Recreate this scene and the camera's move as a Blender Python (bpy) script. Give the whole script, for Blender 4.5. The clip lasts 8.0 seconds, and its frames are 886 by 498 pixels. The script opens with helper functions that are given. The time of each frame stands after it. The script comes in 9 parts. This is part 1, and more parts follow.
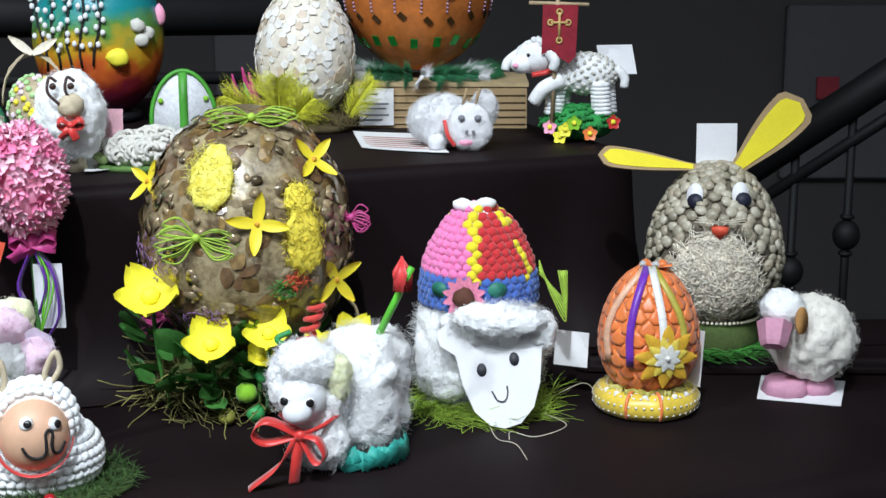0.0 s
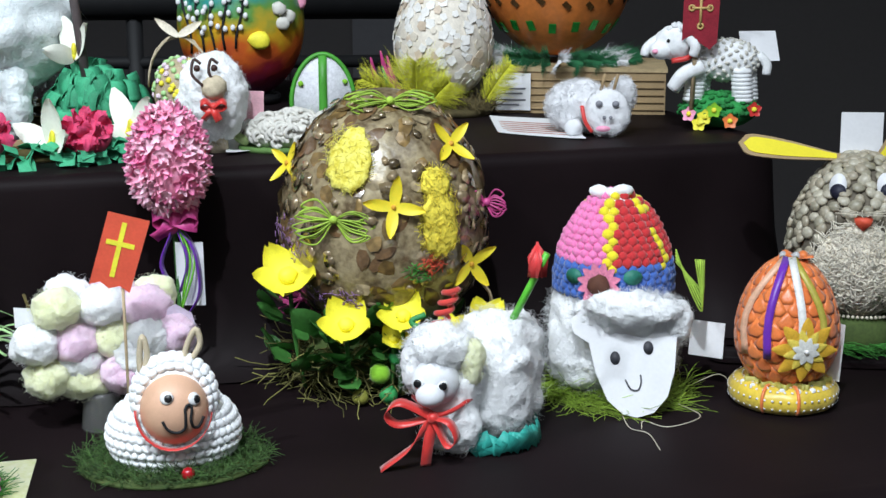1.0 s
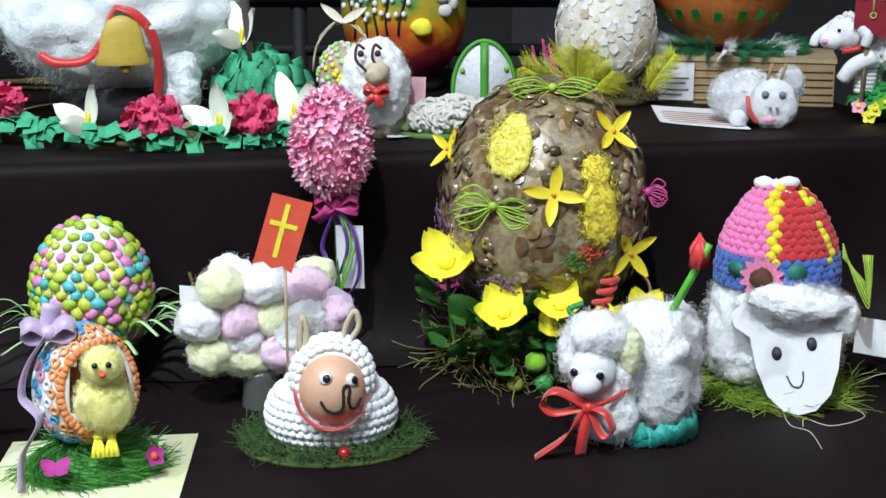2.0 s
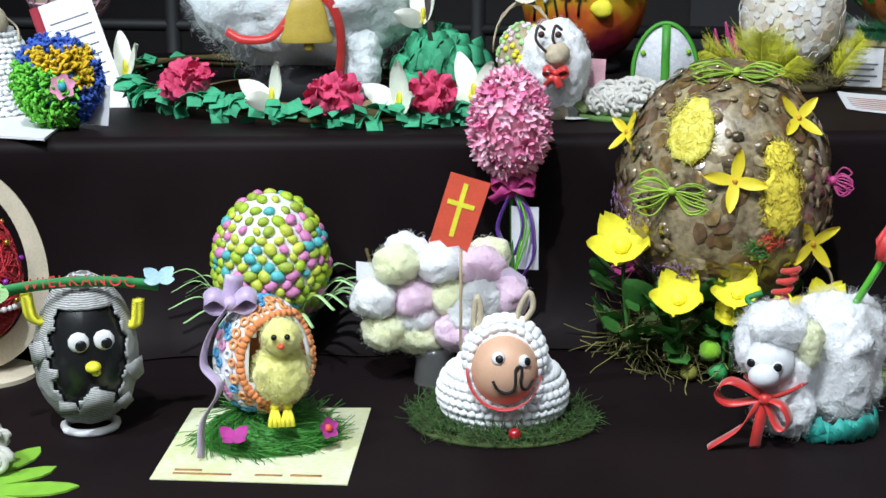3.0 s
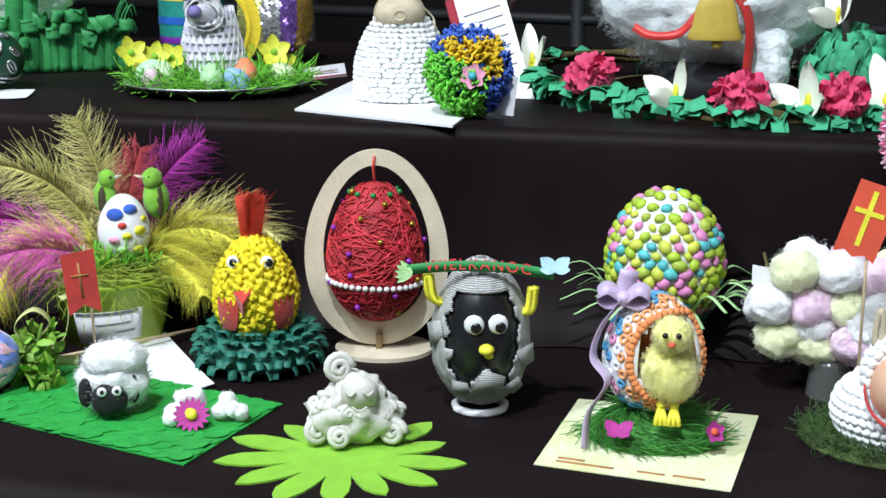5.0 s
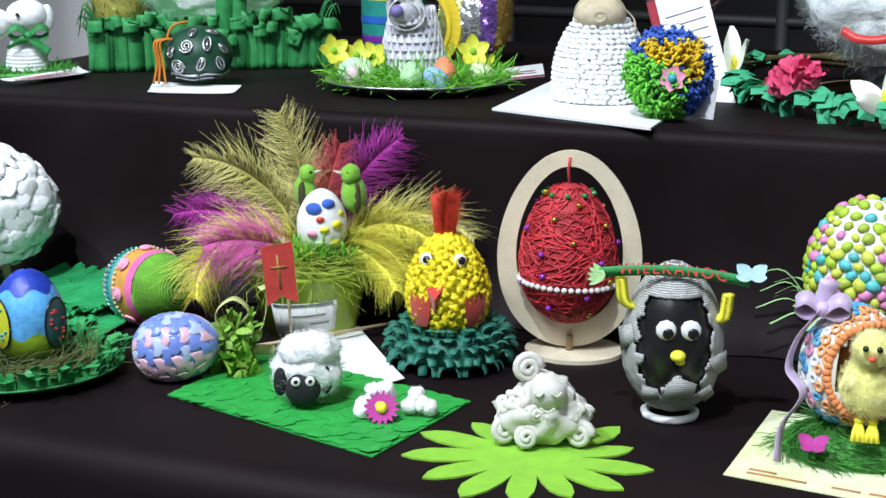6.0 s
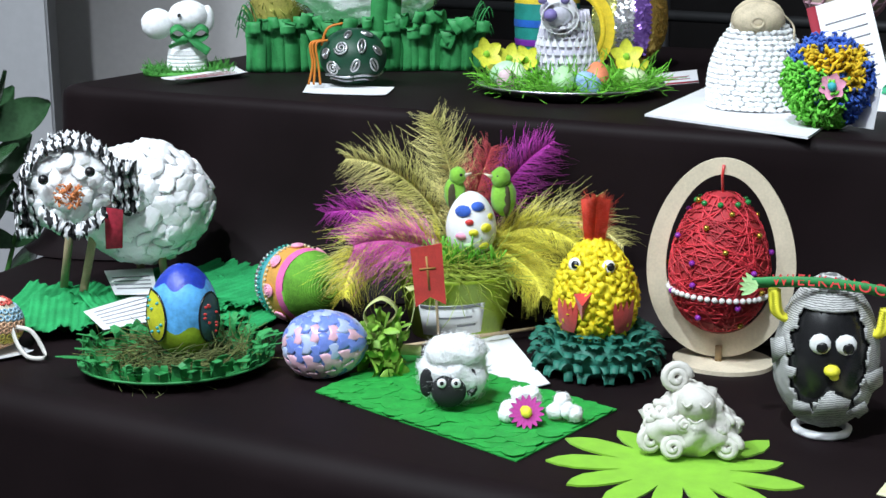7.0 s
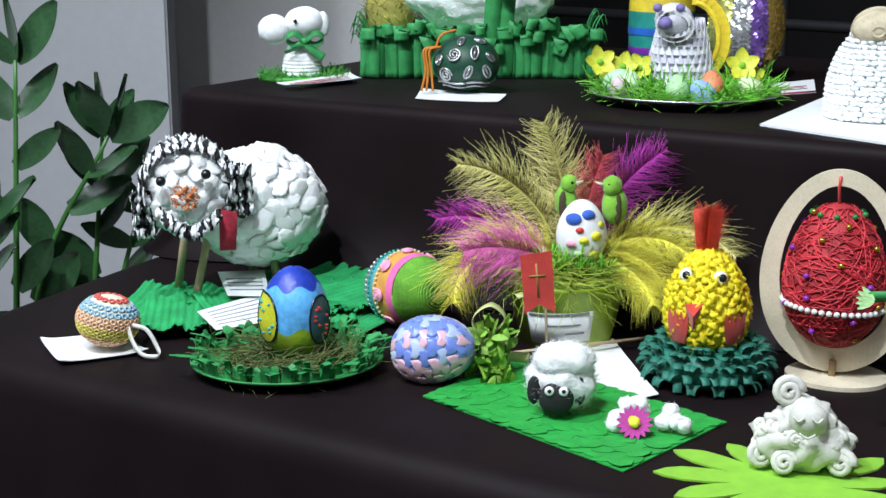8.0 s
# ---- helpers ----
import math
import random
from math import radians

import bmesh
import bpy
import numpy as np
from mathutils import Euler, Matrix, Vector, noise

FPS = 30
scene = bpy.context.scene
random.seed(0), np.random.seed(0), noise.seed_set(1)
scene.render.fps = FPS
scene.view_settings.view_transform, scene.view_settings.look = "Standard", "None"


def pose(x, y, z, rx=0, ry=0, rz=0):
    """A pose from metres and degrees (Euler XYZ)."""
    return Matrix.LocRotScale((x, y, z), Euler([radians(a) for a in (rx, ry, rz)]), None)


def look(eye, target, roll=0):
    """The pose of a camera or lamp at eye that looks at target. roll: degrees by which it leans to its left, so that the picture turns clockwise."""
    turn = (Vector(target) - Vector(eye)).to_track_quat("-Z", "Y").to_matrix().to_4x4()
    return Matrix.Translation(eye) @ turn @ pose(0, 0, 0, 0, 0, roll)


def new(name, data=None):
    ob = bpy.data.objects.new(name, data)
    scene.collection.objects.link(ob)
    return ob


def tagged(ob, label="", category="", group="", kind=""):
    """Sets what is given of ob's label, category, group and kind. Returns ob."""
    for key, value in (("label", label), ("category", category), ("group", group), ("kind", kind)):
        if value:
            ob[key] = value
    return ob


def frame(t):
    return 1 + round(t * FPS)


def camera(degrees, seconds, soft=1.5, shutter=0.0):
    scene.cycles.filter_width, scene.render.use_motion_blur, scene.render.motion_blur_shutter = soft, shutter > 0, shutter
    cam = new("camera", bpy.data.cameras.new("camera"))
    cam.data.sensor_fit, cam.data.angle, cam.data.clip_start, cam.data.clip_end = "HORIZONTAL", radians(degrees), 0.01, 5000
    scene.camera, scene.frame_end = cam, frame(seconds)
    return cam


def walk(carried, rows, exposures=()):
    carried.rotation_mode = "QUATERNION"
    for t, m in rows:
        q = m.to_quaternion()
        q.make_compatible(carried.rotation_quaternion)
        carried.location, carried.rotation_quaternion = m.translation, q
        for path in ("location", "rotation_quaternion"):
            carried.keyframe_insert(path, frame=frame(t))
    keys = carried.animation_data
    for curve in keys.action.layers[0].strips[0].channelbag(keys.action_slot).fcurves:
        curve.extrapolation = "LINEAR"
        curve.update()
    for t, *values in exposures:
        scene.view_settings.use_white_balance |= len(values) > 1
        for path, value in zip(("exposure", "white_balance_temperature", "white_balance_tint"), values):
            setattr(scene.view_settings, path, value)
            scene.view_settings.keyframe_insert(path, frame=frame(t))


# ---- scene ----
cam = camera(35.0, 8.0)
# seconds, eye x y z, yaw, pitch, roll: a pan from a stand, with a slight drift
ROWS = [
    (0.0, 0.0329, 0.0222, 1.1787, 0.48, -12.19, -0.05),
    (0.5, 0.0310, 0.0232, 1.1780, 3.07, -12.60, -0.08),
    (1.0, 0.0283, 0.0230, 1.1789, 5.91, -12.81, -0.06),
    (1.5, 0.0255, 0.0248, 1.1747, 9.03, -12.86, -0.12),
    (3.0, 0.0138, 0.0244, 1.1736, 19.23, -13.89, 0.00),
    (3.5, 0.0106, 0.0234, 1.1736, 23.13, -13.94, 0.02),
    (4.0, 0.0080, 0.0227, 1.1735, 27.14, -13.99, -0.01),
    (4.5, 0.0046, 0.0200, 1.1734, 30.94, -14.01, 0.02),
    (5.0, 0.0022, 0.0209, 1.1723, 35.15, -14.02, -0.03),
    (6.5, -0.0005, 0.0210, 1.1713, 46.51, -13.89, -0.17),
    (7.0, -0.0030, 0.0183, 1.1715, 49.22, -13.80, -0.12),
    (7.5, -0.0013, 0.0192, 1.1717, 51.68, -13.62, -0.18),
    (8.0, -0.0035, 0.0160, 1.1710, 53.73, -13.49, -0.12),
]


def aim(x, y, z, yaw, pitch, roll):
    """The camera's pose from its eye, its turn to the left, its tilt up and its lean, in degrees."""
    return pose(x, y, z, 90, 0, yaw) @ pose(0, 0, 0, pitch) @ pose(0, 0, 0, 0, 0, roll)


walk(cam, [(t, aim(*r)) for t, *r in ROWS], exposures=((0.0, -0.10), (0.5, -0.14), (1.5, -0.24), (4.5, -0.20), (6.5, -0.15), (8.0, -0.17)))

# ---- light ----
LOW, UP = 0.75, 0.955          # tops of the two tiers
world = bpy.data.worlds.new("world")
scene.world = world
world.use_nodes = True
world.node_tree.nodes["Background"].inputs[0].default_value = (0.72, 0.78, 1.0, 1)
world.node_tree.nodes["Background"].inputs[1].default_value = 0.025


def spot(name, eye, target, power, size, blend, radius, colour):
    lamp = bpy.data.lights.new(name, "SPOT")
    lamp.energy, lamp.spot_size, lamp.spot_blend, lamp.shadow_soft_size, lamp.color = power, radians(size), blend, radius, colour
    ob = new(name, lamp)
    ob.matrix_world = look(eye, target)
    return ob


def fill_panel(name, x, y, z, sx, sy, power, colour):
    lamp = bpy.data.lights.new(name, "AREA")
    lamp.shape, lamp.size, lamp.size_y, lamp.energy, lamp.color = "RECTANGLE", sx, sy, power, colour
    ob = new(name, lamp)
    ob.location = (x, y, z)
    return ob


spot("spot_key", (-0.20, -0.45, 3.2), (-0.78, 0.98, 0.8), 300, 62, 0.7, 0.035, (0.83, 0.92, 1.0))
spot("spot_second", (-1.5, -0.5, 3.2), (-1.0, 0.95, 0.8), 165, 75, 0.7, 0.05, (0.83, 0.92, 1.0))
# added fill from the front, an unseen source that lifts the shaded sides
fill_panel("unseen_fill_light", -0.9, -1.4, 3.35, 2.8, 1.4, 105, (0.83, 0.92, 1.0))
# added weak fill from the right, meant for the wall behind the pillar
fill_panel("unseen_fill_light", 1.2, 0.2, 3.35, 1.2, 1.2, 14, (0.83, 0.92, 1.0))


# ---- materials ----
def mat(name, colour, rough=0.6, var=0.18, scale=60, bump=0.15, fine=500, metal=0.0, sheen=0.0, spec=0.5, island=0.0, coat=0.0, second=None, through_light=0.0, soft=0.0, depth=0.002):
    """A surface whose colour varies at two sizes, with fine relief; island: variation from piece to piece."""
    m = bpy.data.materials.new(name)
    m.use_nodes = True
    n, l = m.node_tree.nodes, m.node_tree.links
    b = n["Principled BSDF"]
    b.inputs["Roughness"].default_value, b.inputs["Metallic"].default_value = rough, metal
    b.inputs["Sheen Weight"].default_value, b.inputs["Specular IOR Level"].default_value = sheen, spec
    b.inputs["Coat Weight"].default_value, b.inputs["Coat Roughness"].default_value = coat, 0.15
    if soft:
        b.inputs["Subsurface Weight"].default_value, b.inputs["Subsurface Scale"].default_value = soft, 0.008
        b.inputs["Subsurface Radius"].default_value = (1, 1, 1)
    tc = n.new("ShaderNodeTexCoord")
    big, small = n.new("ShaderNodeTexNoise"), n.new("ShaderNodeTexNoise")
    big.inputs["Scale"].default_value, big.inputs["Detail"].default_value = scale, 3
    small.inputs["Scale"].default_value, small.inputs["Detail"].default_value = fine, 4
    l.new(tc.outputs["Object"], big.inputs["Vector"])
    l.new(tc.outputs["Object"], small.inputs["Vector"])
    add = n.new("ShaderNodeMath")
    add.operation = "MULTIPLY_ADD"
    add.inputs[1].default_value = 0.4
    l.new(small.outputs["Fac"], add.inputs[0])
    half = n.new("ShaderNodeMath")
    half.operation = "MULTIPLY"
    half.inputs[1].default_value = 0.6
    l.new(big.outputs["Fac"], half.inputs[0])
    l.new(half.outputs[0], add.inputs[2])
    ramp = n.new("ShaderNodeValToRGB")
    dark = tuple(c * (1 - var) for c in colour)
    light = second or tuple(min(1.0, c * (1 + var)) for c in colour)
    ramp.color_ramp.elements[0].position, ramp.color_ramp.elements[1].position = 0.36, 0.64
    ramp.color_ramp.elements[0].color, ramp.color_ramp.elements[1].color = (*dark, 1), (*light, 1)
    l.new(add.outputs[0], ramp.inputs[0])
    out = ramp.outputs[0]
    if island:
        geo, hsv, span = n.new("ShaderNodeNewGeometry"), n.new("ShaderNodeHueSaturation"), n.new("ShaderNodeMapRange")
        span.inputs["To Min"].default_value, span.inputs["To Max"].default_value = 1 - island, 1 + island
        l.new(geo.outputs["Random Per Island"], span.inputs[0])
        l.new(span.outputs[0], hsv.inputs["Value"])
        l.new(out, hsv.inputs["Color"])
        out = hsv.outputs[0]
    l.new(out, b.inputs["Base Color"])
    if bump:
        bp = n.new("ShaderNodeBump")
        bp.inputs["Strength"].default_value, bp.inputs["Distance"].default_value = bump, depth
        l.new(add.outputs[0], bp.inputs["Height"])
        l.new(bp.outputs[0], b.inputs["Normal"])
    if through_light:
        b.inputs["Transmission Weight"].default_value = through_light
    return m


CLOTH = mat("brown_satin_cloth", (0.0100, 0.0062, 0.0070), 0.55, 0.22, 9, 0.06, 900, spec=0.08)
WALLM = mat("grey_wall_paint", (0.075, 0.068, 0.068), 0.8, 0.06, 2, 0.05, 90)
WALLW = mat("white_wall_paint", (0.42, 0.42, 0.44), 0.75, 0.05, 2, 0.05, 90)
# wall colour raised to stand in for light that falls short beside the pillar
WALLP = mat("lightened_corner_paint", (0.62, 0.60, 0.60), 0.8, 0.05, 2, 0.05, 90)
PANEL = mat("pale_grey_panel", (0.11, 0.108, 0.118), 0.6, 0.06, 3, 0.03, 60)
FLOORM = mat("dark_stone_floor", (0.10, 0.095, 0.09), 0.35, 0.2, 4, 0.05, 60)
IRON = mat("black_painted_iron", (0.006, 0.006, 0.007), 0.65, 0.2, 30, 0.1, 300)
CEILM = mat("white_ceiling_paint", (0.7, 0.7, 0.7), 0.9, 0.04, 2, 0.03, 60)
COTTON = mat("white_cotton_wool", (0.93, 0.94, 0.95), 1.0, 0.02, 110, 0.75, 380, sheen=0.3, spec=0.1, soft=0.5, depth=0.005)
COTTON_YELLOW = mat("pale_yellow_cotton", (0.84, 0.86, 0.56), 1.0, 0.05, 110, 0.7, 380, sheen=0.3, spec=0.1, soft=0.7, depth=0.004)
COTTON_PINK = mat("pale_pink_cotton", (0.86, 0.62, 0.77), 1.0, 0.05, 110, 0.7, 380, sheen=0.3, spec=0.1, soft=0.7, depth=0.004)
COTTON_PAD = mat("white_cotton_pad", (0.92, 0.93, 0.94), 0.95, 0.03, 110, 0.5, 420, sheen=0.2, spec=0.1, soft=0.5, depth=0.003)
YARN_WHITE = mat("white_yarn", (0.86, 0.87, 0.88), 0.9, 0.12, 120, 0.5, 900, sheen=0.2, island=0.06, spec=0.2)
PAPER = mat("white_paper", (0.80, 0.80, 0.82), 0.7, 0.04, 30, 0.04, 300)
PRINT = mat("grey_print", (0.22, 0.22, 0.25), 0.7, 0.1)
RED_PRINT = mat("dark_red_print", (0.35, 0.03, 0.05), 0.6, 0.1)
RED = mat("red_ribbon", (0.62, 0.035, 0.03), 0.35, 0.15, 60, 0.1, 600, sheen=0.3)
RED_FELT = mat("red_felt", (0.55, 0.04, 0.03), 0.85, 0.15, 80, 0.3, 700, sheen=0.3)
ORANGE_PAPER = mat("orange_red_paper", (0.75, 0.10, 0.05), 0.6, 0.08)
YELLOW = mat("yellow_paper", (0.85, 0.78, 0.05), 0.6, 0.12, 80, 0.1, 500)
LEMON = mat("lemon_crepe", (0.86, 0.76, 0.05), 0.65, 0.14, 90, 0.2, 600, island=0.1)
GREEN = mat("green_paper", (0.03, 0.26, 0.07), 0.6, 0.2, 60, 0.15, 500, island=0.18)
CREPE = mat("emerald_crepe_paper", (0.045, 0.36, 0.18), 0.75, 0.22, 70, 0.4, 700, island=0.25)
DEEP_GREEN = mat("dark_green_paper", (0.018, 0.155, 0.11), 0.6, 0.2, 60, 0.15, 500, island=0.25)
LIME = mat("lime_felt", (0.22, 0.50, 0.02), 0.85, 0.12, 60, 0.3, 700, sheen=0.2)
LIME_STRAW = mat("lime_sisal", (0.30, 0.45, 0.05), 0.7, 0.25, 40, 0.0, 300, island=0.35)
GRASS = mat("green_sisal", (0.06, 0.28, 0.04), 0.7, 0.25, 40, 0.0, 300, island=0.4)
GRASS_BRIGHT = mat("bright_green_paper_grass", (0.14, 0.46, 0.03), 0.6, 0.2, 40, 0.0, 300, island=0.3)
MOSS = mat("dark_moss_fibre", (0.055, 0.085, 0.02), 0.9, 0.3, 40, 0.0, 300, island=0.5)
TWIG = mat("brown_twig", (0.10, 0.075, 0.02), 0.85, 0.3, 40, 0.1, 300, island=0.4)
LEAFM = mat("waxy_green_leaf", (0.05, 0.17, 0.035), 0.4, 0.25, 40, 0.1, 300, island=0.3)
MINT = mat("pale_green_paper_strip", (0.42, 0.68, 0.30), 0.6, 0.12, 60, 0.05, 300, island=0.15)
BLACK = mat("black_felt", (0.012, 0.012, 0.014), 0.8, 0.2, 80, 0.2, 700)
GLOSS_BLACK = mat("black_gloss_paint", (0.012, 0.012, 0.013), 0.25, 0.2, 50, 0.1, 300)
WOOD = mat("pale_plywood", (0.70, 0.61, 0.46), 0.6, 0.12, 30, 0.08, 400)
STICK = mat("bare_wood_stick", (0.48, 0.36, 0.22), 0.7, 0.15, 60, 0.1, 500)
CARD = mat("brown_cardboard", (0.36, 0.25, 0.13), 0.8, 0.12, 40, 0.1, 400)
STRAW = mat("pale_straw_fibre", (0.66, 0.60, 0.48), 0.7, 0.2, 60, 0.1, 400, island=0.25)
ROPE = mat("beige_rope", (0.52, 0.44, 0.31), 0.85, 0.2, 80, 0.3, 600, island=0.15)
CLAY = mat("white_salt_dough", (0.62, 0.60, 0.55), 0.75, 0.1, 60, 0.25, 400)
EGGSHELL = mat("brown_hen_eggshell", (0.70, 0.42, 0.28), 0.5, 0.06, 70, 0.06, 900)
MAGENTA = mat("magenta_felt", (0.42, 0.03, 0.26), 0.75, 0.15, 80, 0.2, 600, sheen=0.2)
PINK = mat("pink_paper", (0.88, 0.36, 0.52), 0.6, 0.12, 80, 0.15, 500, island=0.12)
PURPLE = mat("purple_ribbon", (0.16, 0.03, 0.42), 0.35, 0.15, 60, 0.1, 500, sheen=0.2)
LILAC = mat("lilac_organza", (0.55, 0.42, 0.62), 0.4, 0.12, 60, 0.1, 500, sheen=0.3)
TURQUOISE = mat("turquoise_paint", (0.03, 0.38, 0.42), 0.5, 0.15, 60, 0.15, 400)
BLUE = mat("blue_yarn", (0.03, 0.11, 0.52), 0.8, 0.2, 80, 0.4, 600, sheen=0.2)
WHITE_GLOSS = mat("white_gloss_plastic", (0.8, 0.8, 0.8), 0.2, 0.03, 40, 0.0, 300)
GOLD = mat("gold_foil", (0.55, 0.38, 0.12), 0.3, 0.3, 60, 0.3, 500, metal=0.85, island=0.3)
SILVER = mat("silver_foil", (0.6, 0.6, 0.62), 0.3, 0.2, 60, 0.2, 500, metal=0.9, island=0.2)
PEARL = mat("white_pearl", (0.75, 0.72, 0.70), 0.2, 0.05, 40, 0.0, 300, coat=0.5)
ORANGE = mat("orange_satin", (0.78, 0.20, 0.05), 0.4, 0.14, 60, 0.1, 500, sheen=0.2, island=0.1)


# ---- building kit: lengths of things in millimetres ----
class Geo:
    def __init__(self):
        self.v, self.f, self.m = [], [], []

    def add(self, verts, faces, mi=0, at=None):
        k = len(self.v)
        self.v.extend([tuple(at @ Vector(p)) for p in verts] if at is not None else [tuple(p) for p in verts])
        self.f.extend([tuple(i + k for i in q) for q in faces])
        self.m.extend([mi] * len(faces))
        return self

    def mesh(self, name, mats, smooth=True):
        me = bpy.data.meshes.new(name)
        me.from_pydata([(x * 0.001, y * 0.001, z * 0.001) for x, y, z in self.v], [], self.f)
        for m in mats if isinstance(mats, (list, tuple)) else [mats]:
            me.materials.append(m)
        me.polygons.foreach_set("material_index", self.m)
        me.polygons.foreach_set("use_smooth", [smooth] * len(self.f))
        me.update()
        return me


def part(name, g, material, parent, label="", smooth=True):
    """One mesh object under a thing or a part."""
    ob = new(name, g.mesh(name, material, smooth))
    ob.parent = parent
    return tagged(ob, label)


def thing(name, x, y, z, turn, label, category, group=""):
    ob = new(name)
    ob.empty_display_size = 0.02
    ob.matrix_world = pose(x, y, z, 0, 0, turn)
    return tagged(ob, label, category, group)


def pieces(name, meshes, poses, parent):
    """Alike pieces, objects of their own on shared meshes; poses in millimetres."""
    for i, m in enumerate(poses):
        ob = new(name, meshes[i % len(meshes)] if not isinstance(m, tuple) else meshes[m[1]])
        ob.parent = parent
        mm = (m[0] if isinstance(m, tuple) else m).copy()
        mm.translation *= 0.001
        ob.matrix_local = mm


def spot_frame(p, n, spin=0.0, size=1.0):
    """A pose at p whose z axis is the normal n."""
    q = Vector(n).to_track_quat("Z", "Y").to_matrix().to_4x4()
    return Matrix.Translation(p) @ q @ Matrix.Rotation(spin, 4, "Z") @ Matrix.Scale(size, 4)


def ico(level):
    bm = bmesh.new()
    bmesh.ops.create_icosphere(bm, subdivisions=level, radius=1)
    bm.verts.index_update()
    out = [v.co.copy() for v in bm.verts], [tuple(v.index for v in f.verts) for f in bm.faces]
    bm.free()
    return out


ICO = {k: ico(k) for k in (1, 2, 3, 4, 5)}


def ball(g, c, r, level=2, rough=0.0, freq=0.1, mi=0, at=None, seed=0.0):
    """An ellipsoid, lumpy by a share rough of its radius with lumps of 1/freq."""
    rx, ry, rz = r if isinstance(r, (tuple, list)) else (r, r, r)
    vs, fs = ICO[level]
    out = []
    for p in vs:
        q = Vector((c[0] + p.x * rx, c[1] + p.y * ry, c[2] + p.z * rz))
        if rough:
            k = 1 + rough * (noise.noise(q * freq + Vector((seed, 0, 0))) + 0.5 * noise.noise(q * freq * 2.7 + Vector((0, seed, 0))))
            q = Vector((c[0] + p.x * rx * k, c[1] + p.y * ry * k, c[2] + p.z * rz * k))
        out.append(q)
    return g.add(out, fs, mi, at)


def tube(g, pts, r, seg=5, r2=None, mi=0, at=None):
    pts = [Vector(p) for p in pts]
    n = len(pts)
    vs, fs = [], []
    side = None
    for i, p in enumerate(pts):
        d = (pts[min(i + 1, n - 1)] - pts[max(i - 1, 0)]).normalized()
        if side is None:
            side = d.orthogonal().normalized()
        else:
            side = (side - d * side.dot(d))
            side = side.normalized() if side.length > 1e-6 else d.orthogonal().normalized()
        up = d.cross(side)
        rr = r if r2 is None else r + (r2 - r) * i / (n - 1)
        for k in range(seg):
            a = 2 * math.pi * k / seg
            vs.append(p + side * (math.cos(a) * rr) + up * (math.sin(a) * rr))
    for i in range(n - 1):
        for k in range(seg):
            fs.append((i * seg + k, i * seg + (k + 1) % seg, (i + 1) * seg + (k + 1) % seg, (i + 1) * seg + k))
    fs.append(tuple(range(seg))[::-1])
    fs.append(tuple((n - 1) * seg + k for k in range(seg)))
    return g.add(vs, fs, mi, at)


def arc(pts, steps=8):
    """A smooth line through the given points."""
    p = [Vector(q) for q in pts]
    p = [p[0] * 2 - p[1]] + p + [p[-1] * 2 - p[-2]]
    out = []
    for i in range(1, len(p) - 2):
        for s in range(steps):
            t = s / steps
            out.append(0.5 * ((2 * p[i]) + (p[i + 1] - p[i - 1]) * t + (2 * p[i - 1] - 5 * p[i] + 4 * p[i + 1] - p[i + 2]) * t * t + (3 * p[i] - p[i - 1] - 3 * p[i + 1] + p[i + 2]) * t ** 3))
    out.append(p[-2])
    return out


def ribbon(g, pts, width, side=(0, 1, 0), th=0.5, taper=1.0, mi=0, at=None):
    """A flat band along pts, as wide as width across the way side."""
    pts = [Vector(p) for p in pts]
    n = len(pts)
    vs, fs = [], []
    for i, p in enumerate(pts):
        d = (pts[min(i + 1, n - 1)] - pts[max(i - 1, 0)]).normalized()
        s = Vector(side)
        s = s - d * s.dot(d)
        s = s.normalized() if s.length > 1e-5 else d.orthogonal().normalized()
        u = d.cross(s) * (th / 2)
        w = s * (width / 2 * (1 + (taper - 1) * i / (n - 1)))
        vs += [p - w - u, p + w - u, p + w + u, p - w + u]
    for i in range(n - 1):
        for k in range(4):
            fs.append((i * 4 + k, i * 4 + (k + 1) % 4, i * 4 + 4 + (k + 1) % 4, i * 4 + 4 + k))
    fs += [(3, 2, 1, 0), tuple((n - 1) * 4 + k for k in range(4))]
    return g.add(vs, fs, mi, at)


def slab(g, outline, th, at=None, mi=0, edge=None):
    """A plate with the given outline in x and y, th thick; edge: the material of its rim."""
    n = len(outline)
    vs = [(x, y, 0) for x, y in outline] + [(x, y, th) for x, y in outline]
    g.add(vs, [tuple(range(n))[::-1], tuple(range(n, 2 * n))], mi, at)
    k = len(g.v) - 2 * n
    for i in range(n):
        g.f.append((k + i, k + (i + 1) % n, k + n + (i + 1) % n, k + n + i))
        g.m.append(mi if edge is None else edge)
    return g


def revolve(g, prof, seg=32, at=None, mi=0, wobble=0.0):
    vs, fs = [], []
    for r, z in prof:
        for k in range(seg):
            a = 2 * math.pi * k / seg
            rr = r * (1 + wobble * noise.noise(Vector((math.cos(a) * 2, math.sin(a) * 2, z * 0.05))))
            vs.append((rr * math.cos(a), rr * math.sin(a), z))
    for i in range(len(prof) - 1):
        for k in range(seg):
            fs.append((i * seg + k, i * seg + (k + 1) % seg, (i + 1) * seg + (k + 1) % seg, (i + 1) * seg + k))
    return g.add(vs, fs, mi, at)


